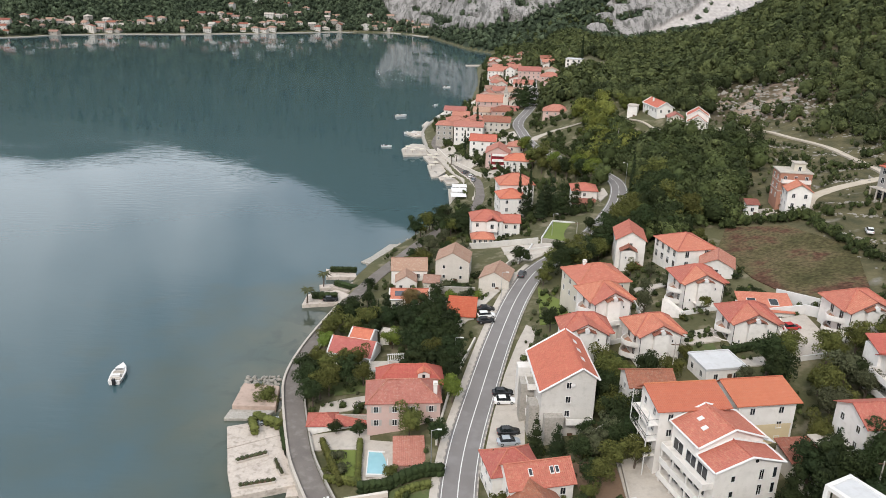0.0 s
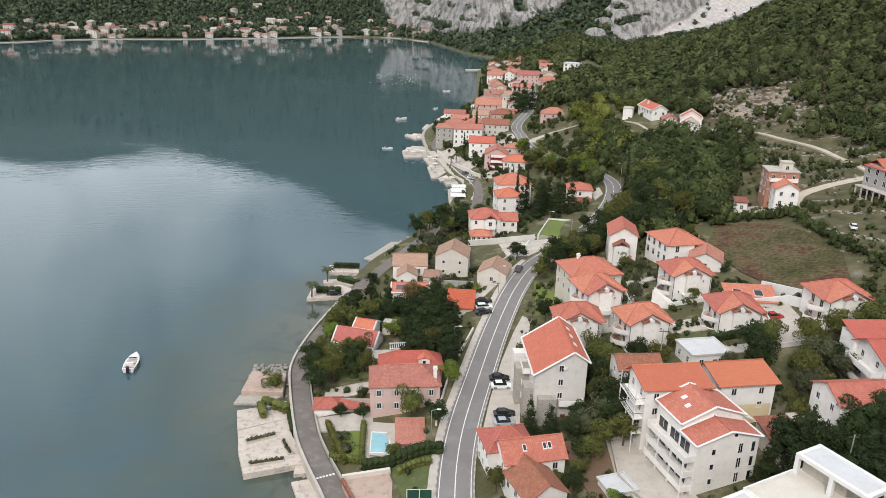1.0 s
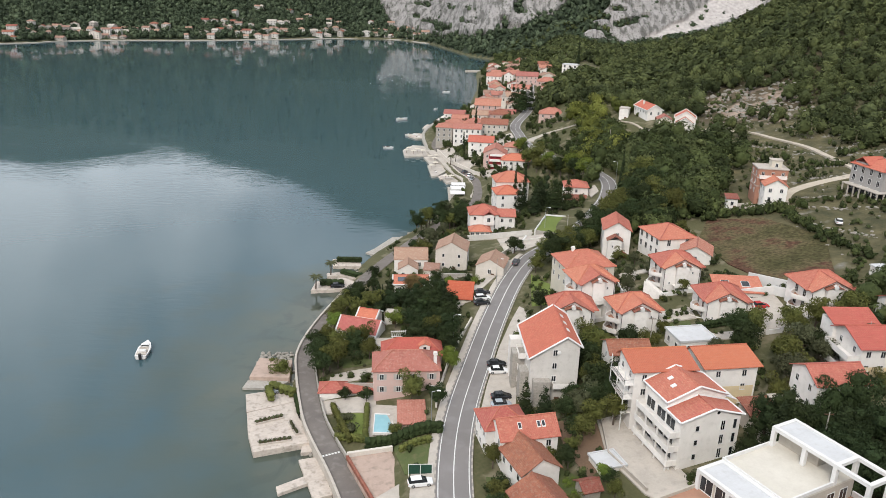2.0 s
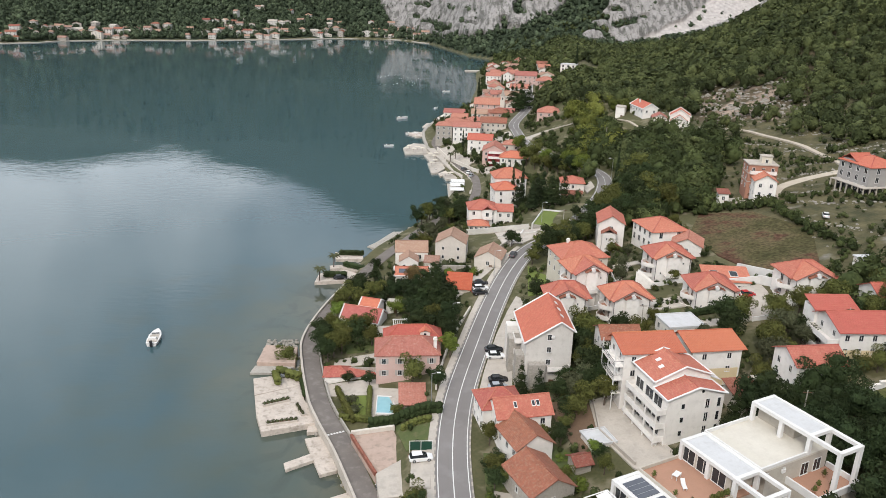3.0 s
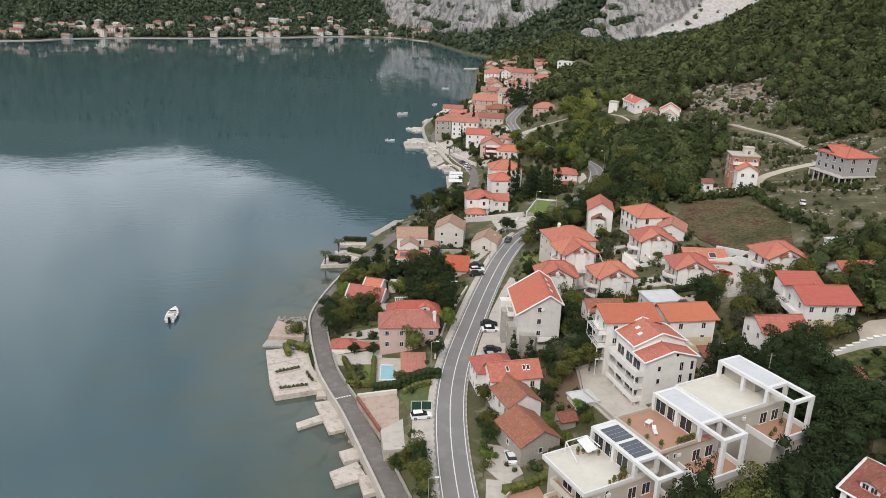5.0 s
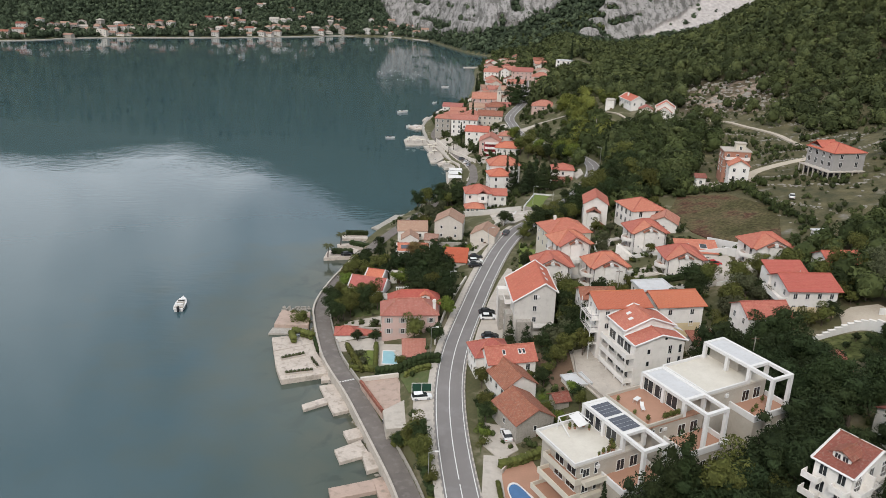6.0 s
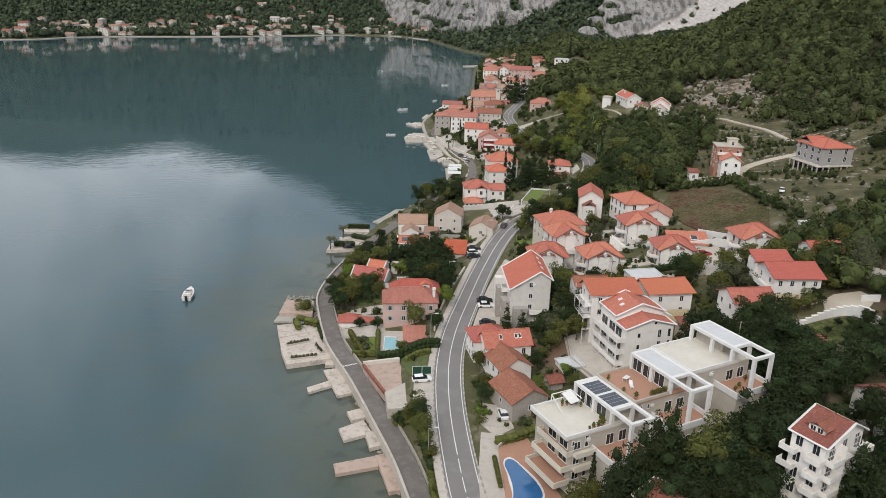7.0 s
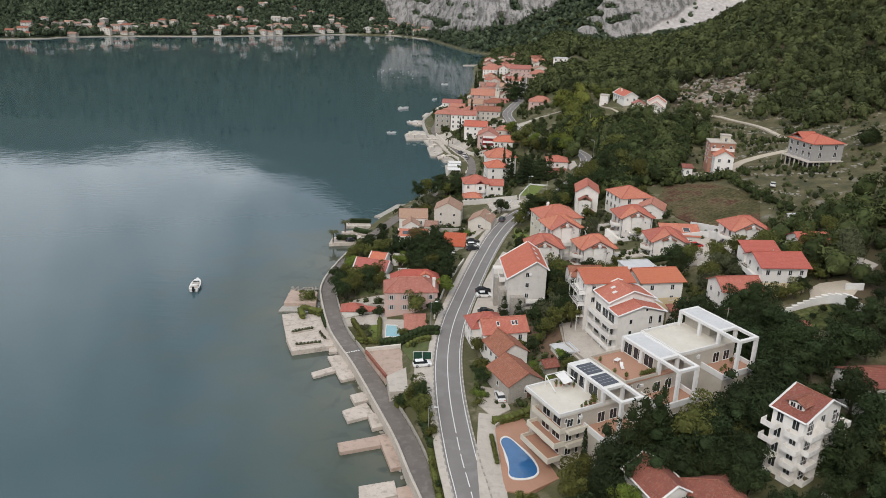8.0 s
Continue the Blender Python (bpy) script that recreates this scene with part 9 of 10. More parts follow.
for k, x, y, s, sz in (
        ("conifer", 37.4, 53.4, 1.5, 1.75), ("conifer", 34.2, 50.6, 1.6, 1.75), ("cypress", 26.8, 50.6, 1.1, 1.1), ("conifer", 30.6, 48.2, 1.7, 1.6), ("oak", 35.6, 46.6, 1.5, 1.5), ("light", 32.8, 41.0, 1.0, 1.2), ("oak", 42.0, 52.0, 1.4, 1.4), ("broad", 46.6, 55.0, 1.7, 1.9), ("oak", 50.0, 54.2, 1.7, 1.8), ("oak", 56.6, 59.6, 1.9, 2.0), ("oak", 61.4, 62.2, 1.8, 1.9), ("oak", 66.0, 66.0, 1.9, 2.0), ("conifer", 39.6, 55.0, 1.6, 1.7), ("oak", 70.5, 70.0, 1.8, 1.8), ("oak", 30.4, 44.4, 1.3, 1.3),
        ("oak", 52.0, 57.6, 1.6, 1.6), ("oak", 41.0, 48.4, 1.5, 1.4), ("oak", 48.0, 50.0, 1.6, 1.5), ("oak", 50.5, 47.5, 1.2, 1.2), ("broad", 37.0, 55.5, 1.2, 1.2), ("cypress", 25.2, 46.6, 0.9, 0.8), ("conifer", 41.4, 55.8, 1.1, 1.75), ("conifer", 28.4, 45.2, 1.2, 1.3), ("light", 31.0, 43.6, 0.8, 1.0)):
    tree(k, x, y, s, sz)
scatter(["oak", "oak", "broad", "conifer"], 40, 36, 66, 60, 30, 1.0, 1.7, 1.0, 0.5)
scatter(["oak", "oak", "oak", "broad", "oak", "conifer"], 58, 24, 125, 104, 100, 0.9, 1.8, 1.0, 0.5)
scatter(["oak"], 58, 78, 84, 99, 22, 1.1, 1.6, 0.6, 0.5)
scatter(["bush", "broad"], 15, 38, 27, 48.5, 20, 0.8, 1.3, 0.6, 0.5)
scatter(["broad", "broad", "olive"], 62, 100, 110, 136, 26, 0.9, 1.4, 1.4, 0.55)
for k, x, y, s in (("conifer", -1.6, 157.5, 1.15), ("conifer", 1.2, 160.8, 1.0), ("oak", -4.8, 160.5, 1.1), ("oak", -8.5, 166.0, 1.1), ("conifer", -17.2, 173.0, 0.8), ("cypress", -19.0, 177.0, 0.6), ("cypress", -16.4, 176.6, 0.55), ("oak", -13.0, 168.5, 1.1), ("oak", -2.5, 166.0, 1.1), ("oak", 0.6, 153.4, 1.0), ("oak", -6.2, 171.5, 1.0), ("rust", -8.4, 178.6, 0.95), ("oak", -3.4, 174.6, 1.0)):
    tree(k, x, y, s, s)
scatter(["oak", "broad", "oak", "conifer"], -24, 162, 4, 179, 12, 0.7, 1.05, 1.2, 0.5)
scatter(["oak", "broad", "oak"], -8, 132, 3.0, 166, 26, 0.8, 1.25, 1.0, 0.5)
scatter(["broad", "olive", "bush"], -26, 205, 12, 236, 24, 0.6, 1.05, 1.2, 0.6)
scatter(["broad", "olive", "oak"], -12, 244, 8, 272, 26, 0.8, 1.2, 1.0, 0.5)
scatter(["broad", "broad", "olive"], 22, 200, 52, 218, 22, 0.9, 1.3, 1.4, 0.55)
scatter(["broad", "bush", "olive", "bush"], 22, 126, 80, 200, 50, 0.5, 1.0, 1.0, 0.7)
scatter(["broad"], 30, 112, 36, 136, 14, 1.0, 1.4, 0.9, 0.5)
scatter(["broad", "bush"], 5, 84, 36, 116, 22, 0.5, 0.85, 1.0, 0.7)
scatter(["bush", "broad"], -6, 46, 2, 79, 26, 0.7, 1.0, 0.8, 0.5)
scatter(["bush"], -12, 66, 1, 80, 10, 0.9, 1.4, 0.8, 0.5)
scatter(["broad", "olive", "broad"], 48, 205, 76, 235, 14, 0.9, 1.4, 1.4, 0.55)
for x, y, s in ((18.5, 440, 1.3), (9.8, 376, 1.2), (26, 582, 1.8), (110, 627, 2.0), (45.5, 497, 1.8), (49, 474, 1.7), (56, 486, 1.8), (52, 490, 1.9), (47, 480, 1.8), (27.0, 331, 0.5), (29.5, 330, 0.5), (32.0, 329.5, 0.5), (34.5, 329, 0.5)):
    tree("cypress" if s < 1.4 or x in (26, 110) else "conifer", x, y, s, s)

for x, y, s in ((50.5, 213, 1.7), (54, 218.5, 1.9), (58.5, 224, 1.9), (61.5, 231, 1.8), (55.5, 209, 1.6), (60.5, 215.5, 1.8), (66, 224, 2.0), (67.5, 234, 1.9), (51.5, 221, 1.5), (71, 229, 2.0), (73.5, 240, 2.0), (72, 250, 1.9), (75, 259, 2.0), (69, 218, 1.8), (76, 222, 1.8)):
    tree("broad", x, y, s, s * 0.95)

for x, y, s in ((57.5, 37.0, 0.9), (61.0, 36.5, 1.0), (64.5, 39.0, 1.1), (68.5, 42.0, 1.2), (72.0, 44.5, 1.3), (53.5, 44.0, 1.1), (54.5, 50.0, 1.4), (74, 47, 1.6), (77.5, 43, 1.7), (72.5, 40, 1.2), (70, 34, 1.1), (75, 36, 1.4), (80, 38, 1.7), (66, 30, 1.0), (72, 28, 1.3), (61, 31, 0.9), (56, 33, 1.0), (78, 30, 1.5), (55.5, 38, 0.9), (77, 52, 1.7), (81, 47, 1.8)):
    tree("oak", x, y, s, s)

for x, y, s in ((80.5, 107.6, 0.8), (83.6, 107.6, 0.8), (87.0, 108.0, 0.85), (89.8, 109.6, 0.8), (102.6, 117.5, 0.9), (99.6, 117.0, 0.9), (97.4, 119.6, 0.8), (104.4, 121.6, 0.8), (94.5, 117.0, 0.8), (93.6, 121.5, 0.8), (101.2, 123.4, 1.0), (106.2, 128.0, 1.0), (110.8, 128.6, 1.0), (107.4, 133.0, 1.0), (102.4, 137.5, 1.1), (109.0, 138.0, 1.1), (96.6, 115.0, 0.6), (93.0, 126.0, 0.8), (105.2, 106.0, 0.9), (107.6, 104.0, 1.0), (-28.4, 140.5, 1.25), (-29.4, 146.5, 1.2), (-28.6, 152.0, 0.95), (-27.8, 164.5, 1.1), (-27.2, 170.5, 1.15), (-25.4, 176.5, 1.1), (-23.5, 182, 1.0), (-24.8, 145.5, 1.2), (-20.4, 143.5, 1.1), (-16.6, 142.0, 1.0), (-25.6, 139.0, 1.1), (-22, 166, 1.1), (-18.5, 170, 1.2)):
    tree("broad", x, y, s, s * 0.95)

for x, y, s in ((-6.6, 80.6, 0.75), (-4.2, 78.2, 0.8), (-2.6, 74.4, 0.75), (-1.4, 70.2, 0.7), (-0.2, 66.0, 0.6), (1.2, 58.0, 0.55), (2.2, 52.5, 0.5)):
    tree("broad", x, y, s, s * 0.9)

for key, x, y, s in (("broad", 10.6, 88.4, 0.8), ("broad", 10.4, 84.6, 0.75), ("bush", 11.4, 93.4, 1.3), ("bush", 9.8, 91.4, 1.3), ("bush", 10.0, 80.6, 1.2), ("broad", 13.2, 86.0, 0.7), ("bush", 9.6, 77.4, 1.1), ("light", 29.0, 92.0, 0.6), ("bush", 24.5, 84.0, 1.4), ("bush", 22.8, 80.5, 1.3)):
    tree(key, x, y, s, s * 0.95)

for x, y, s in ((79, 90, 0.9), (77.0, 86.5, 1.0), (87.4, 86.6, 1.0), (76.4, 93.5, 1.0), (77.6, 97.5, 0.8), (95.0, 96.6, 0.8), (91.6, 95.4, 0.7), (97.6, 92.6, 1.0), (92.4, 90.8, 0.9), (87.2, 97.4, 0.4), (90.4, 99.6, 0.4), (86, 83, 1.1), (91, 86, 1.0), (95, 90, 0.9), (99, 86, 1.2), (84, 79, 1.2), (90, 79, 1.2), (96, 80, 1.3), (101, 93, 0.6), (93.5, 94.5, 0.6), (97, 99, 0.6), (103, 100, 0.7), (79.5, 82, 1.1), (88, 90, 0.7)):
    tree("oak", x, y, s, s * 0.9)

# trees between the lawn and the road
for x, y, s in ((47.0, 226.5, 0.9), (31.0, 196.5, 1.1), (34.0, 200.5, 1.3), (37.2, 203.0, 1.2), (29.2, 191.5, 0.9), (27.4, 187.0, 0.9), (40.8, 207.5, 1.2)):
    tree("broad", x, y, s, s * 0.95)

# trees and shrubs along the lane by the old stone houses
for key, x, y, s in (("olive", -18.5, 208.5, 0.8), ("broad", -20.0, 203.5, 0.85), ("light", -16.8, 214.0, 0.8), ("broad", -14.8, 219.5, 0.9), ("olive", -12.0, 225.0, 0.8), ("broad", -9.0, 231.0, 0.9), ("oak", -20.8, 197.5, 0.8), ("conifer", -20.5, 191.0, 0.6), ("oak", -20.2, 186.5, 0.8), ("broad", -6.0, 236.0, 1.0), ("bush", 1.0, 193.6, 1.4), ("bush", 3.6, 192.8, 1.5), ("bush", 6.2, 191.6, 1.3), ("bush", -2.4, 191.0, 1.4), ("broad", 8.0, 183.4, 0.55), ("bush", 6.0, 184.6, 1.5), ("bush", 10.4, 182.6, 1.4), ("oak", -1.4, 186.0, 0.7), ("bush", 2.2, 186.4, 1.4), ("bush", 12.6, 197.6, 1.4), ("bush", 9.6, 199.6, 1.3), ("broad", -4.6, 211.0, 0.7), ("olive", 0.4, 212.6, 0.7), ("bush", 4.0, 210.8, 1.4)):
    if free_spot(x, y, 0.4):
        tree(key, x, y, s, s)

# trees screening the road
for yy, off, key in [(y, 8.6 + 2.0 * (i % 2), "broad") for i, y in enumerate(np.arange(196, 266, 3.0))] + [(y, -8.5 - 2.0 * (i % 2), "light" if i % 4 == 0 else "broad") for i, y in enumerate(np.arange(290, 352, 3.6))]:
    i = int(np.argmin(np.abs(ROAD_P[:, 1] - yy) + 0.001 * np.arange(len(ROAD_P))))
    d = ROAD_P[min(i + 1, len(ROAD_P) - 1), :2] - ROAD_P[i - 1, :2]
    d /= np.linalg.norm(d)
    x, y = ROAD_P[i, 0] + d[1] * off, ROAD_P[i, 1] - d[0] * off
    if free_spot(x, y, 1.5):
        s = RNG.uniform(1.1, 1.75)
        tree(key, x, y, s, s)

# ---------------- rocks on the open slope ----------------
M_BOULDER = material("weathered_limestone", (0.34, 0.315, 0.28), (0.2, 0.185, 0.16), 0.92, 0.5, 2.5, 0.5, 0.4, wear=(0.1, 0.1, 0.07), wear_amt=0.5)
rk = []
spots = [(RNG.uniform(105, 190), RNG.uniform(165, 335)) for _ in range(260)]
for line in ([(120, 262), (150, 248), (172, 252)], [(150, 232), (180, 240)], [(122, 282), (152, 272), (176, 278)], [(140, 395), (172, 390), (182, 372)], [(112, 214), (124, 205), (139, 198), (156, 203)], [(118, 222), (131, 216), (150, 214)], [(116, 240), (132, 243), (141, 238)], [(150, 296), (166, 290), (184, 296)], [(152, 318), (172, 310), (188, 316)], [(128, 300), (138, 292)], [(152, 262), (170, 258)], [(108, 203), (113, 190), (119, 178)]):
    for (xa, ya), (xb, yb) in zip(line, line[1:]):
        for k in np.arange(0, 1, 0.55 / math.hypot(xb - xa, yb - ya)):
            spots.append((xa + (xb - xa) * k + RNG.normal() * 0.8, ya + (yb - ya) * k + RNG.normal() * 0.8))
scar_spots = [(RNG.normal(155, 14), RNG.normal(364, 22)) for _ in range(420)]
for x, y in spots + scar_spots:
    if not free_spot(x, y, 1.0) and not 77 < x < 109:
        continue
    s = RNG.uniform(0.15, 0.6) * (2.0 if y > 330 else 1.0)
    rk.append((x, y, ground_z(x, y) + 0.1 * s, s * RNG.uniform(0.8, 1.6), s * RNG.uniform(0.8, 1.4), s * 0.6))
rv, rf_ = core(rk, 1.0, False)
tagged(new("boulders", mesh_from("boulders", rv, rf_, M_BOULDER)), "scattered pale limestone boulders on the open slope", "rocks", kind="stuff")
rk = [(RNG.uniform(-45, -37), 147 + RNG.uniform(0, 6), RNG.uniform(-0.1, 0.35), RNG.uniform(0.25, 0.75), RNG.uniform(0.25, 0.7), RNG.uniform(0.2, 0.45)) for _ in range(110)]
for i in range(160):
    y = RNG.uniform(48, 300)
    x = float(np.interp(y, XS_Y, XS_X)) + RNG.uniform(-1.6, 0.6)
    rk.append((x, y, RNG.uniform(-0.25, 0.25), RNG.uniform(0.3, 0.9), RNG.uniform(0.3, 0.9), RNG.uniform(0.2, 0.6)))
rv, rf_ = core(rk, 1.0, False)
tagged(new("shore_rocks", mesh_from("shore_rocks", rv, rf_, M_BOULDER)), "tumbled grey stones along the waterline", "rocks", kind="stuff")

# ---------------- the far shore ----------------
FW = "houses across the bay"
far_rng = np.random.default_rng(21)
far_pts = dense([(x, y - 3) for x, y in zip(YF_X[2:-3], YF_Y[2:-3])], [0.6] * len(YF_X[2:-3]), 12)
ribbon("far_shore_wall", far_pts, -1.0, 5.0, 0.4, M_CONC, "pale stone embankment along the far shore", "wall", 2.5)
n_far = 0
while n_far < 128:
    x = far_rng.uniform(-700, -20)
    up = 0.35 + 0.65 * float(np.exp(-((x + 330) / 90) ** 2) + 0.5 * np.exp(-((x + 600) / 60) ** 2))
    dd = 7 + 150 * up * far_rng.uniform() ** 1.4
    y = float(np.interp(x, YF_X, YF_Y)) + dd
    if any(abs(x - hx) < 9 and abs(y - hy) < 10 for hx, hy, *_ in HOUSES[-160:]) or float(vnoise(np.array(x / 45.0), np.array(2.5), 5)) < 0.3:
        n_far += 0.1
        continue
    w, d, stn = far_rng.uniform(7, 16), far_rng.uniform(7, 11), int(far_rng.integers(1, 4))
    z = ground_z(x, y)
    wallm = (M_WALL_DULL, M_STONE, M_STONE_PALE, M_WALL_DULL, M_STONE, M_WALL_DULL)[int(far_rng.integers(6))]
    roofm = (M_ROOF_DARK, M_ROOF_OLD, M_ROOF_OLD, M_ROOF_OLD, M_CONC)[int(far_rng.integers(5))]
    kind = ("hip", "gx", "gy", "gx")[int(far_rng.integers(4))]
    house({"limestone_wall": "grey stone", "pale_stone_wall": "pale stone", "greyed_render": "grey-white"}[wallm.name] + " house with tiled roof on the far shore", x, y, far_rng.uniform(-25, 25), w, d, z + 2.8 * stn + 0.4, kind, 2.2, wallm, roofm, storeys=stn, sides={"f": 3}, win=(1.3, 1.5), group=FW, z0=z, door=False)
    n_far += 1


# ---------------- woods ----------------
WOOD_N = [proto(2.4, 4.4, 260, 0.19, False, 8) for _ in range(6)]
WOOD_P = [proto(2.4, 4.4, 210, 0.22, False, 7) for _ in range(6)]
FAR_P = [proto(2.6, 4.6, 44, 0.5, False, 3) for _ in range(5)]
DIST_P = [proto(2.7, 4.8, 16, 0.72, False, 3) for _ in range(5)]


def wood_places(n, x0, y0, x1, y1, want, smin, smax, nk):
    xs, ys = RNG.uniform(x0, x1, n), RNG.uniform(y0, y1, n)
    k = want(xs, ys) > RNG.uniform(0, 1, n)
    xs, ys = xs[k], ys[k]
    # one crown to a patch of ground, so that crowns stand apart
    cell = 1.75 * (smin + smax)
    _, first = np.unique(np.floor(xs / cell).astype(int) * 100003 + np.floor((ys + cell * 0.5 * (np.floor(xs / cell) % 2)) / cell).astype(int), return_index=True)
    extra = RNG.uniform(size=len(xs)) < 0.12
    extra[first] = True
    xs, ys = xs[extra], ys[extra]
    zs = height(xs, ys)
    out = []
    for x, y, z in zip(xs, ys, zs):
        if z < 0.9:
            continue
        s = RNG.uniform(smin, smax)
        out.append((x, y, z - 0.4, s, s * RNG.uniform(0.8, 1.15), int(RNG.integers(nk)), RNG.uniform(0, 6.28)))
    return out


def hill_density(x, y):
    d1, d2 = land(x, y)
    k = smooth01((d1 - 104) / 25)
    k = k * (1 - 0.93 * rock_mask(x, y, x * 0))
    open_ground = open_slope(x, y)
    open_ground = open_ground * (1 - 0.55 * smooth01((x - 150) / 14) * smooth01((y - 258) / 12))
    k = k * (1 - 0.97 * open_ground)
    # the wooded gully between the road and the track
    gully = np.exp(-(((x - 86) / 30) ** 2 + ((y - 268) / 48) ** 2)) * 1.8 * (1 - open_ground)
    k = np.maximum(k, np.where(x > 60, np.clip(gully, 0, 1), 0))
    k = np.maximum(k, 0.9 * smooth01((d1 - 62) / 12) * smooth01((y - 300) / 20))
    clear = np.ones(len(x))
    for hx, hy, an, w, d in HOUSES:
        clear *= 1 - np.exp(-(((x - hx - w / 2) ** 2 + (y - hy - d / 2) ** 2) / (0.72 * max(w, d)) ** 2) ** 2)
    scar = np.exp(-(((x - 154) / 25) ** 2 + ((y - 358) / 44) ** 2) ** 2) * (vnoise(x / 9, y / 9, 4) > 0.22)
    clear *= (1 - 0.93 * scar)
    for ax, ay, bx, by in ((82, 308, 128, 362), (98, 306, 122, 320), (80, 552, 122, 645), (90, 520, 116, 545), (73, 150, 113, 218), (92, 196, 116, 234), (104, 166, 156, 228), (50, 395, 72, 420), (88, 338, 126, 360), (86, 90, 104, 114), (105, 109, 114, 126)):
        clear *= 1 - ((x > ax) & (x < bx) & (y > ay) & (y < by))
    dist, _ = near_line(x, y, np.vstack([ROAD_P[::3]] + [p for p in TRACKS]))
    return k * (clear > 0.72 * RNG.uniform(0.7, 1.0, len(x))) * (dist > 7)


hp = wood_places(9000, 40, 40, 300, 430, hill_density, 1.0, 2.3, 6)
def in_copse(p):
    """The yellow-green copse between the village bend and the hillside houses."""
    return ((p[0] - 69) / 27) ** 2 + ((p[1] - 356) / 46) ** 2 < 1


woods("copse", [p for p in hp if p[1] >= 230 and in_copse(p)], WOOD_N, leaves("copse_leaves", (0.14, 0.15, 0.035), (0.065, 0.078, 0.02), 0.0, 0.06, 0.8, True), "yellow-green broad-leaved copse above the road bend")
woods("hillside_woods", [p for p in hp if p[1] >= 230 and not in_copse(p)], WOOD_P, M_FOREST, "dense dark green oak and scrub woods on the hillside")
woods("lower_woods", [p for p in hp if p[1] < 230], WOOD_N, M_LEAF_WOODS, "dark green woods at the foot of the hillside")
hp = wood_places(9000, 50, 430, 380, 700, hill_density, 1.0, 2.2, 5)
woods("upper_woods", hp, FAR_P, M_FOREST, "dense green woods on the upper hillside")
hp2 = wood_places(8000, 34, 690, 700, 1130, lambda x, y: smooth01((land(x, y)[0] - 8) / 20) * np.clip(1 - 1.03 * rock_mask(x, y, x * 0), 0, 1), 0.9, 1.9, 5)
woods("distant_hill_woods", hp2, DIST_P, M_FOREST, "distant dark green woods behind the village")


def off_houses(places):
    """Trees that stand clear of the houses across the bay."""
    hs = np.array([(hx, hy, hw) for hx, hy, _a, hw, _d in HOUSES if hy > 1000])
    return [p for p in places if np.min(np.maximum(np.abs(hs[:, 0] + hs[:, 2] / 2 - p[0]) - hs[:, 2] / 2, np.abs(hs[:, 1] + 4 - p[1]) - 5)) > 0.5]


def far_shore(lo, hi, bare):
    return lambda x, y: (land(x, y)[1] > lo) * (land(x, y)[1] < hi) * np.clip(1 - bare * rock_mask(x, y, x * 0), 0, 1)


hp3 = wood_places(60000, -850, 1000, 500, 1720, far_shore(4, 270, 0.96), 1.2, 2.4, 5)
hp4 = wood_places(5000, -1150, 1100, 640, 1990, far_shore(270, 620, 1.0), 1.6, 3.0, 5)
# leaf colour paler and bluer, with the haze over the bay mixed in
M_FARWOOD = leaves("hazy_far_leaves", (0.08, 0.104, 0.06), (0.04, 0.057, 0.035), 0.0, 0.02, 0.3, True)
woods("far_shore_woods", off_houses(hp3) + hp4, DIST_P, M_FARWOOD, "dense dark woods on the slope across the bay")


# shrubs that fill the gardens, and scrub on the open slope
SCRUB_P = [proto(1.0, 1.5, 60, 0.14, False, 4) for _ in range(6)]


def filled(n, x0, y0, x1, y1, pad, smin, smax, want=None):
    out = []
    for _ in range(n):
        x, y = RNG.uniform(x0, x1), RNG.uniform(y0, y1)
        if any(np.min((p[:, 0] - x) ** 2 + (p[:, 1] - y) ** 2) < 26 for p in TRACKS):
            continue
        if (want and want(x, y) < RNG.uniform()) or land(np.array([x]), np.array([y]))[0][0] < 4.5 or not free_spot(x, y, pad):
            continue
        s = RNG.uniform(smin, smax)
        out.append((x, y, ground_z(x, y) - 0.1, s, s * RNG.uniform(0.8, 1.3), int(RNG.integers(5)), RNG.uniform(0, 6.28)))
    return out


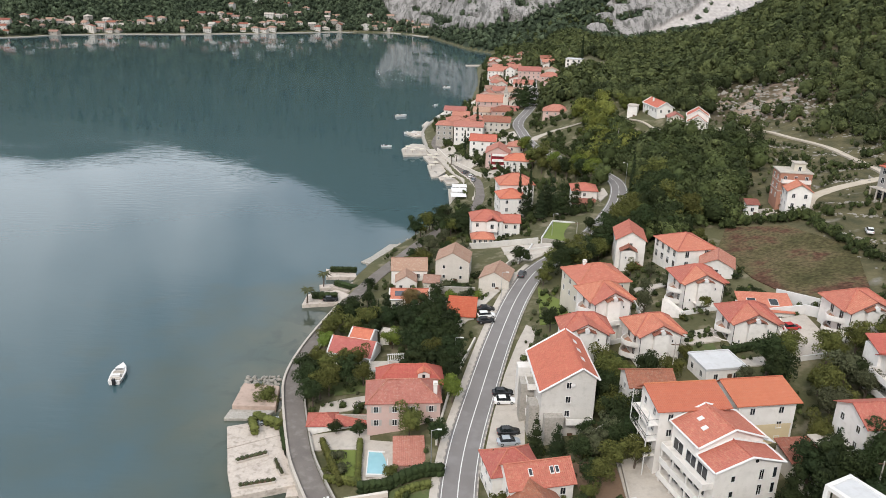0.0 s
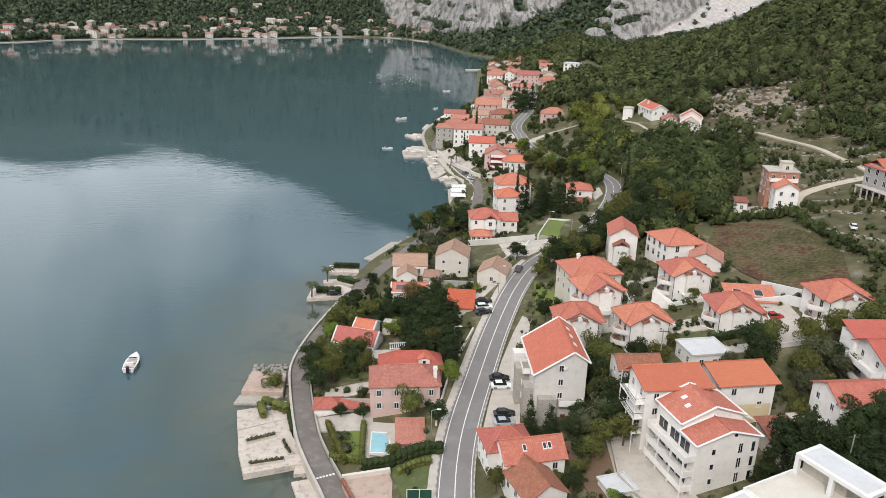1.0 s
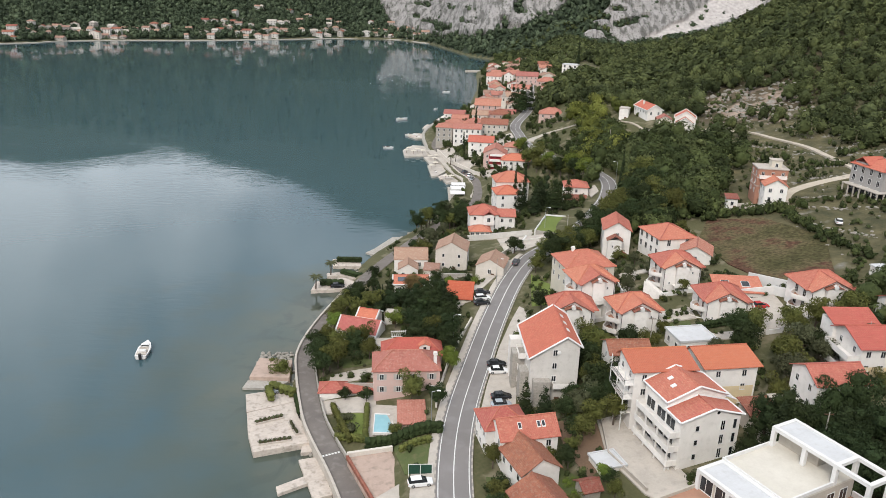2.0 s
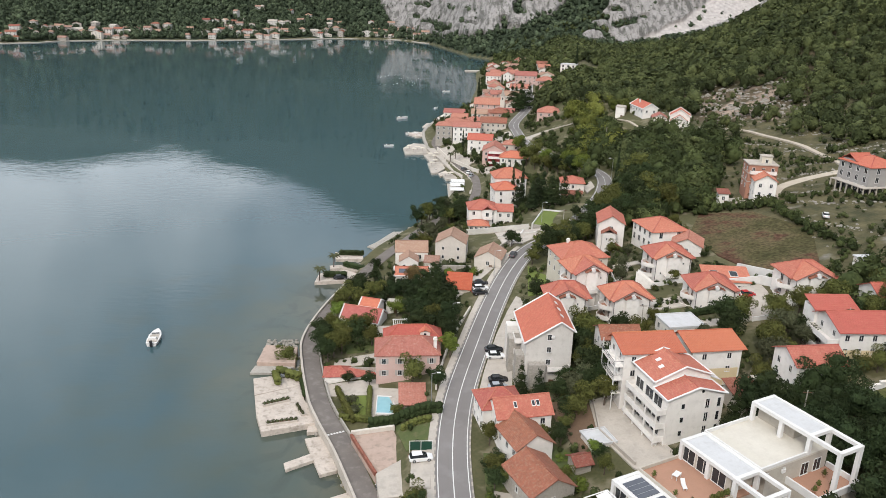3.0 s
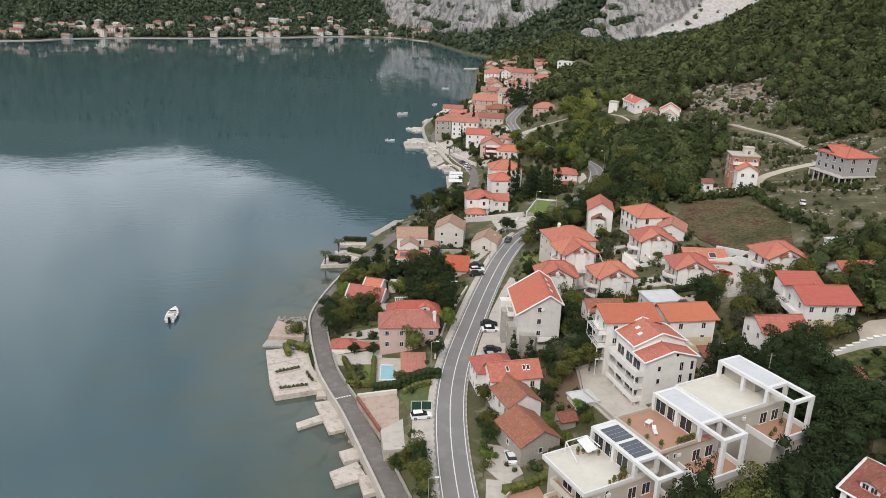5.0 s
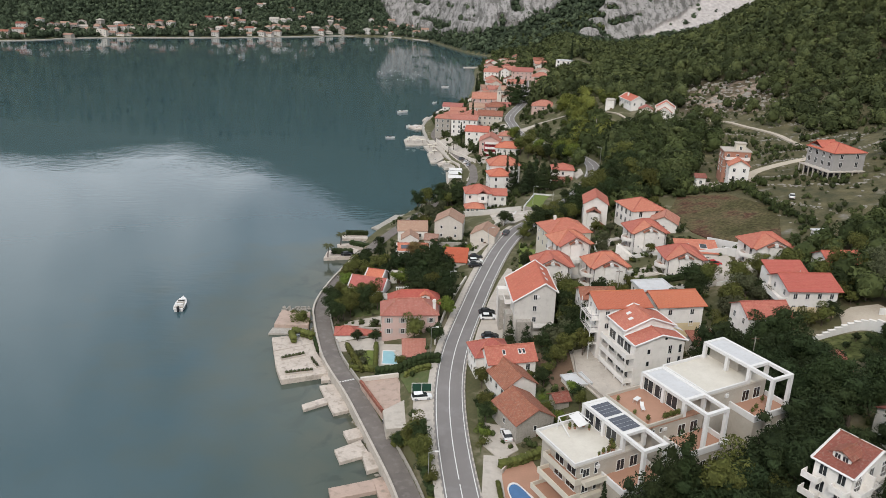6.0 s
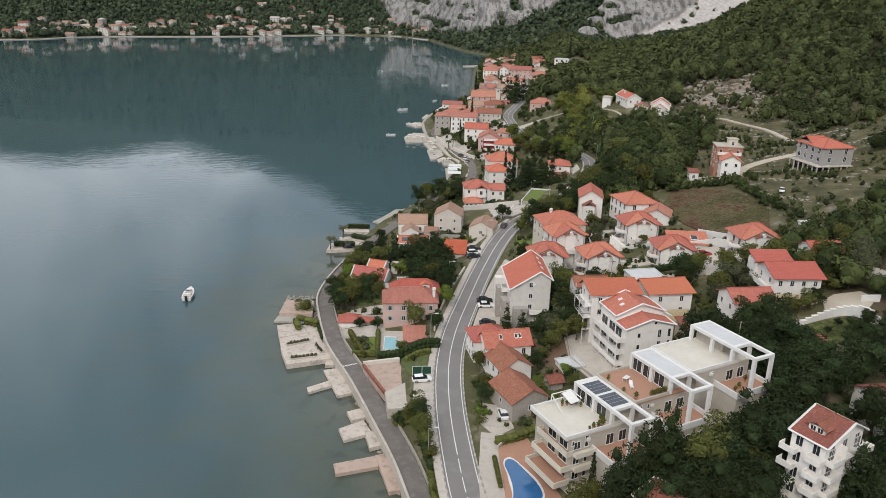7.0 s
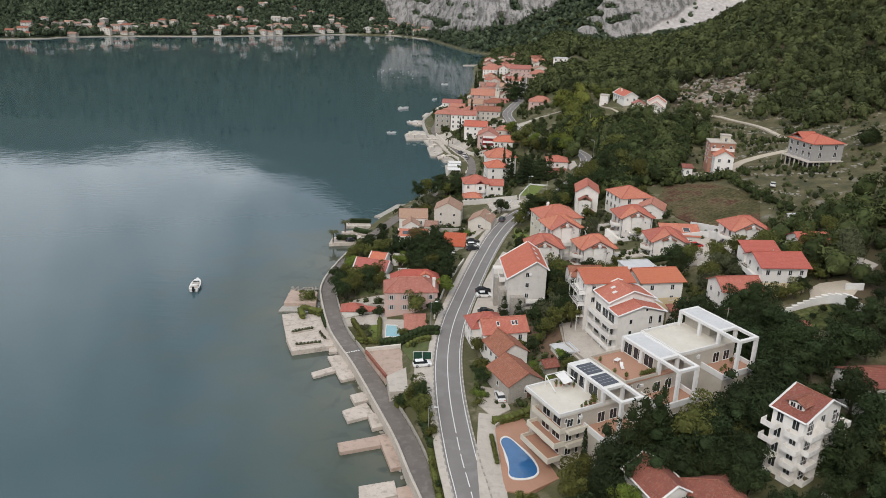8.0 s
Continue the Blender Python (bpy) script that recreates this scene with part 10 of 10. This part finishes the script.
woods("garden_shrubs", filled(3200, -28, 48, 100, 262, 0.6, 0.4, 1.3), SCRUB_P, M_LEAF_WOODS, "mixed green shrubs filling the gardens between houses")
woods("garden_shrubs", filled(700, -28, 60, 80, 262, 0.7, 0.4, 1.0), SCRUB_P, M_LEAF_GREY, "grey-green shrubs and herbs in the gardens")
woods("slope_scrub", filled(3300, 70, 140, 215, 392, 0.6, 0.4, 1.7, lambda x, y: 0.5 + 0.6 * float(wavy(np.array(x), np.array(y), 14.0))), SCRUB_P, M_FOREST, "patchy dark scrub on the open hillside")
woods("village_trees", filled(1700, -8, 240, 75, 560, 0.9, 0.3, 1.0), WOOD_P, M_LEAF_WOODS, "dark trees between the village houses")
woods("village_trees", filled(700, 10, 560, 110, 700, 1.0, 0.45, 0.95) + filled(900, 10, 700, 110, 1060, 1.0, 0.7, 1.4), FAR_P, M_LEAF_WOODS, "dark trees round the end of the village")
woods("gully_trees", [p for p in wood_places(4000, 44, 205, 120, 345, hill_density, 1.2, 2.4, 6)], WOOD_N, M_LEAF_WOODS, "broad-leaved trees filling the gully above the road")

# scrub along old field edges and on the terraces of the slope
row = []
for line, s0, gap in (([(84, 214), (94, 214.5), (104, 212.5), (114, 211)], 1.5, 1.2), ([(107, 224), (107.5, 202), (108.5, 182), (110, 166)], 1.4, 1.3), ([(112, 218), (126, 212), (136, 200)], 1.1, 1.8), ([(120, 282), (134, 270), (143, 250)], 1.2, 2.2), ([(150, 262), (168, 268), (186, 262)], 1.3, 2.0), ([(128, 258), (150, 250)], 1.0, 2.0), ([(120, 312), (134, 300), (140, 286)], 1.0, 2.4), ([(78, 152), (98, 153), (110, 166)], 0.9, 1.5)):
    pl = dense(line, [0] * len(line), gap)
    for x, y, _z in pl:
        for _ in range(2):
            xx, yy = x + RNG.normal() * 1.0, y + RNG.normal() * 1.0
            s = s0 * RNG.uniform(0.5, 1.5)
            row.append((xx, yy, ground_z(xx, yy) - 0.1, s, s * RNG.uniform(0.8, 1.4), int(RNG.integers(6)), RNG.uniform(0, 6.28)))
woods("hedgerow", row, SCRUB_P, M_LEAF_WOODS, "overgrown green hedgerows along old field edges")
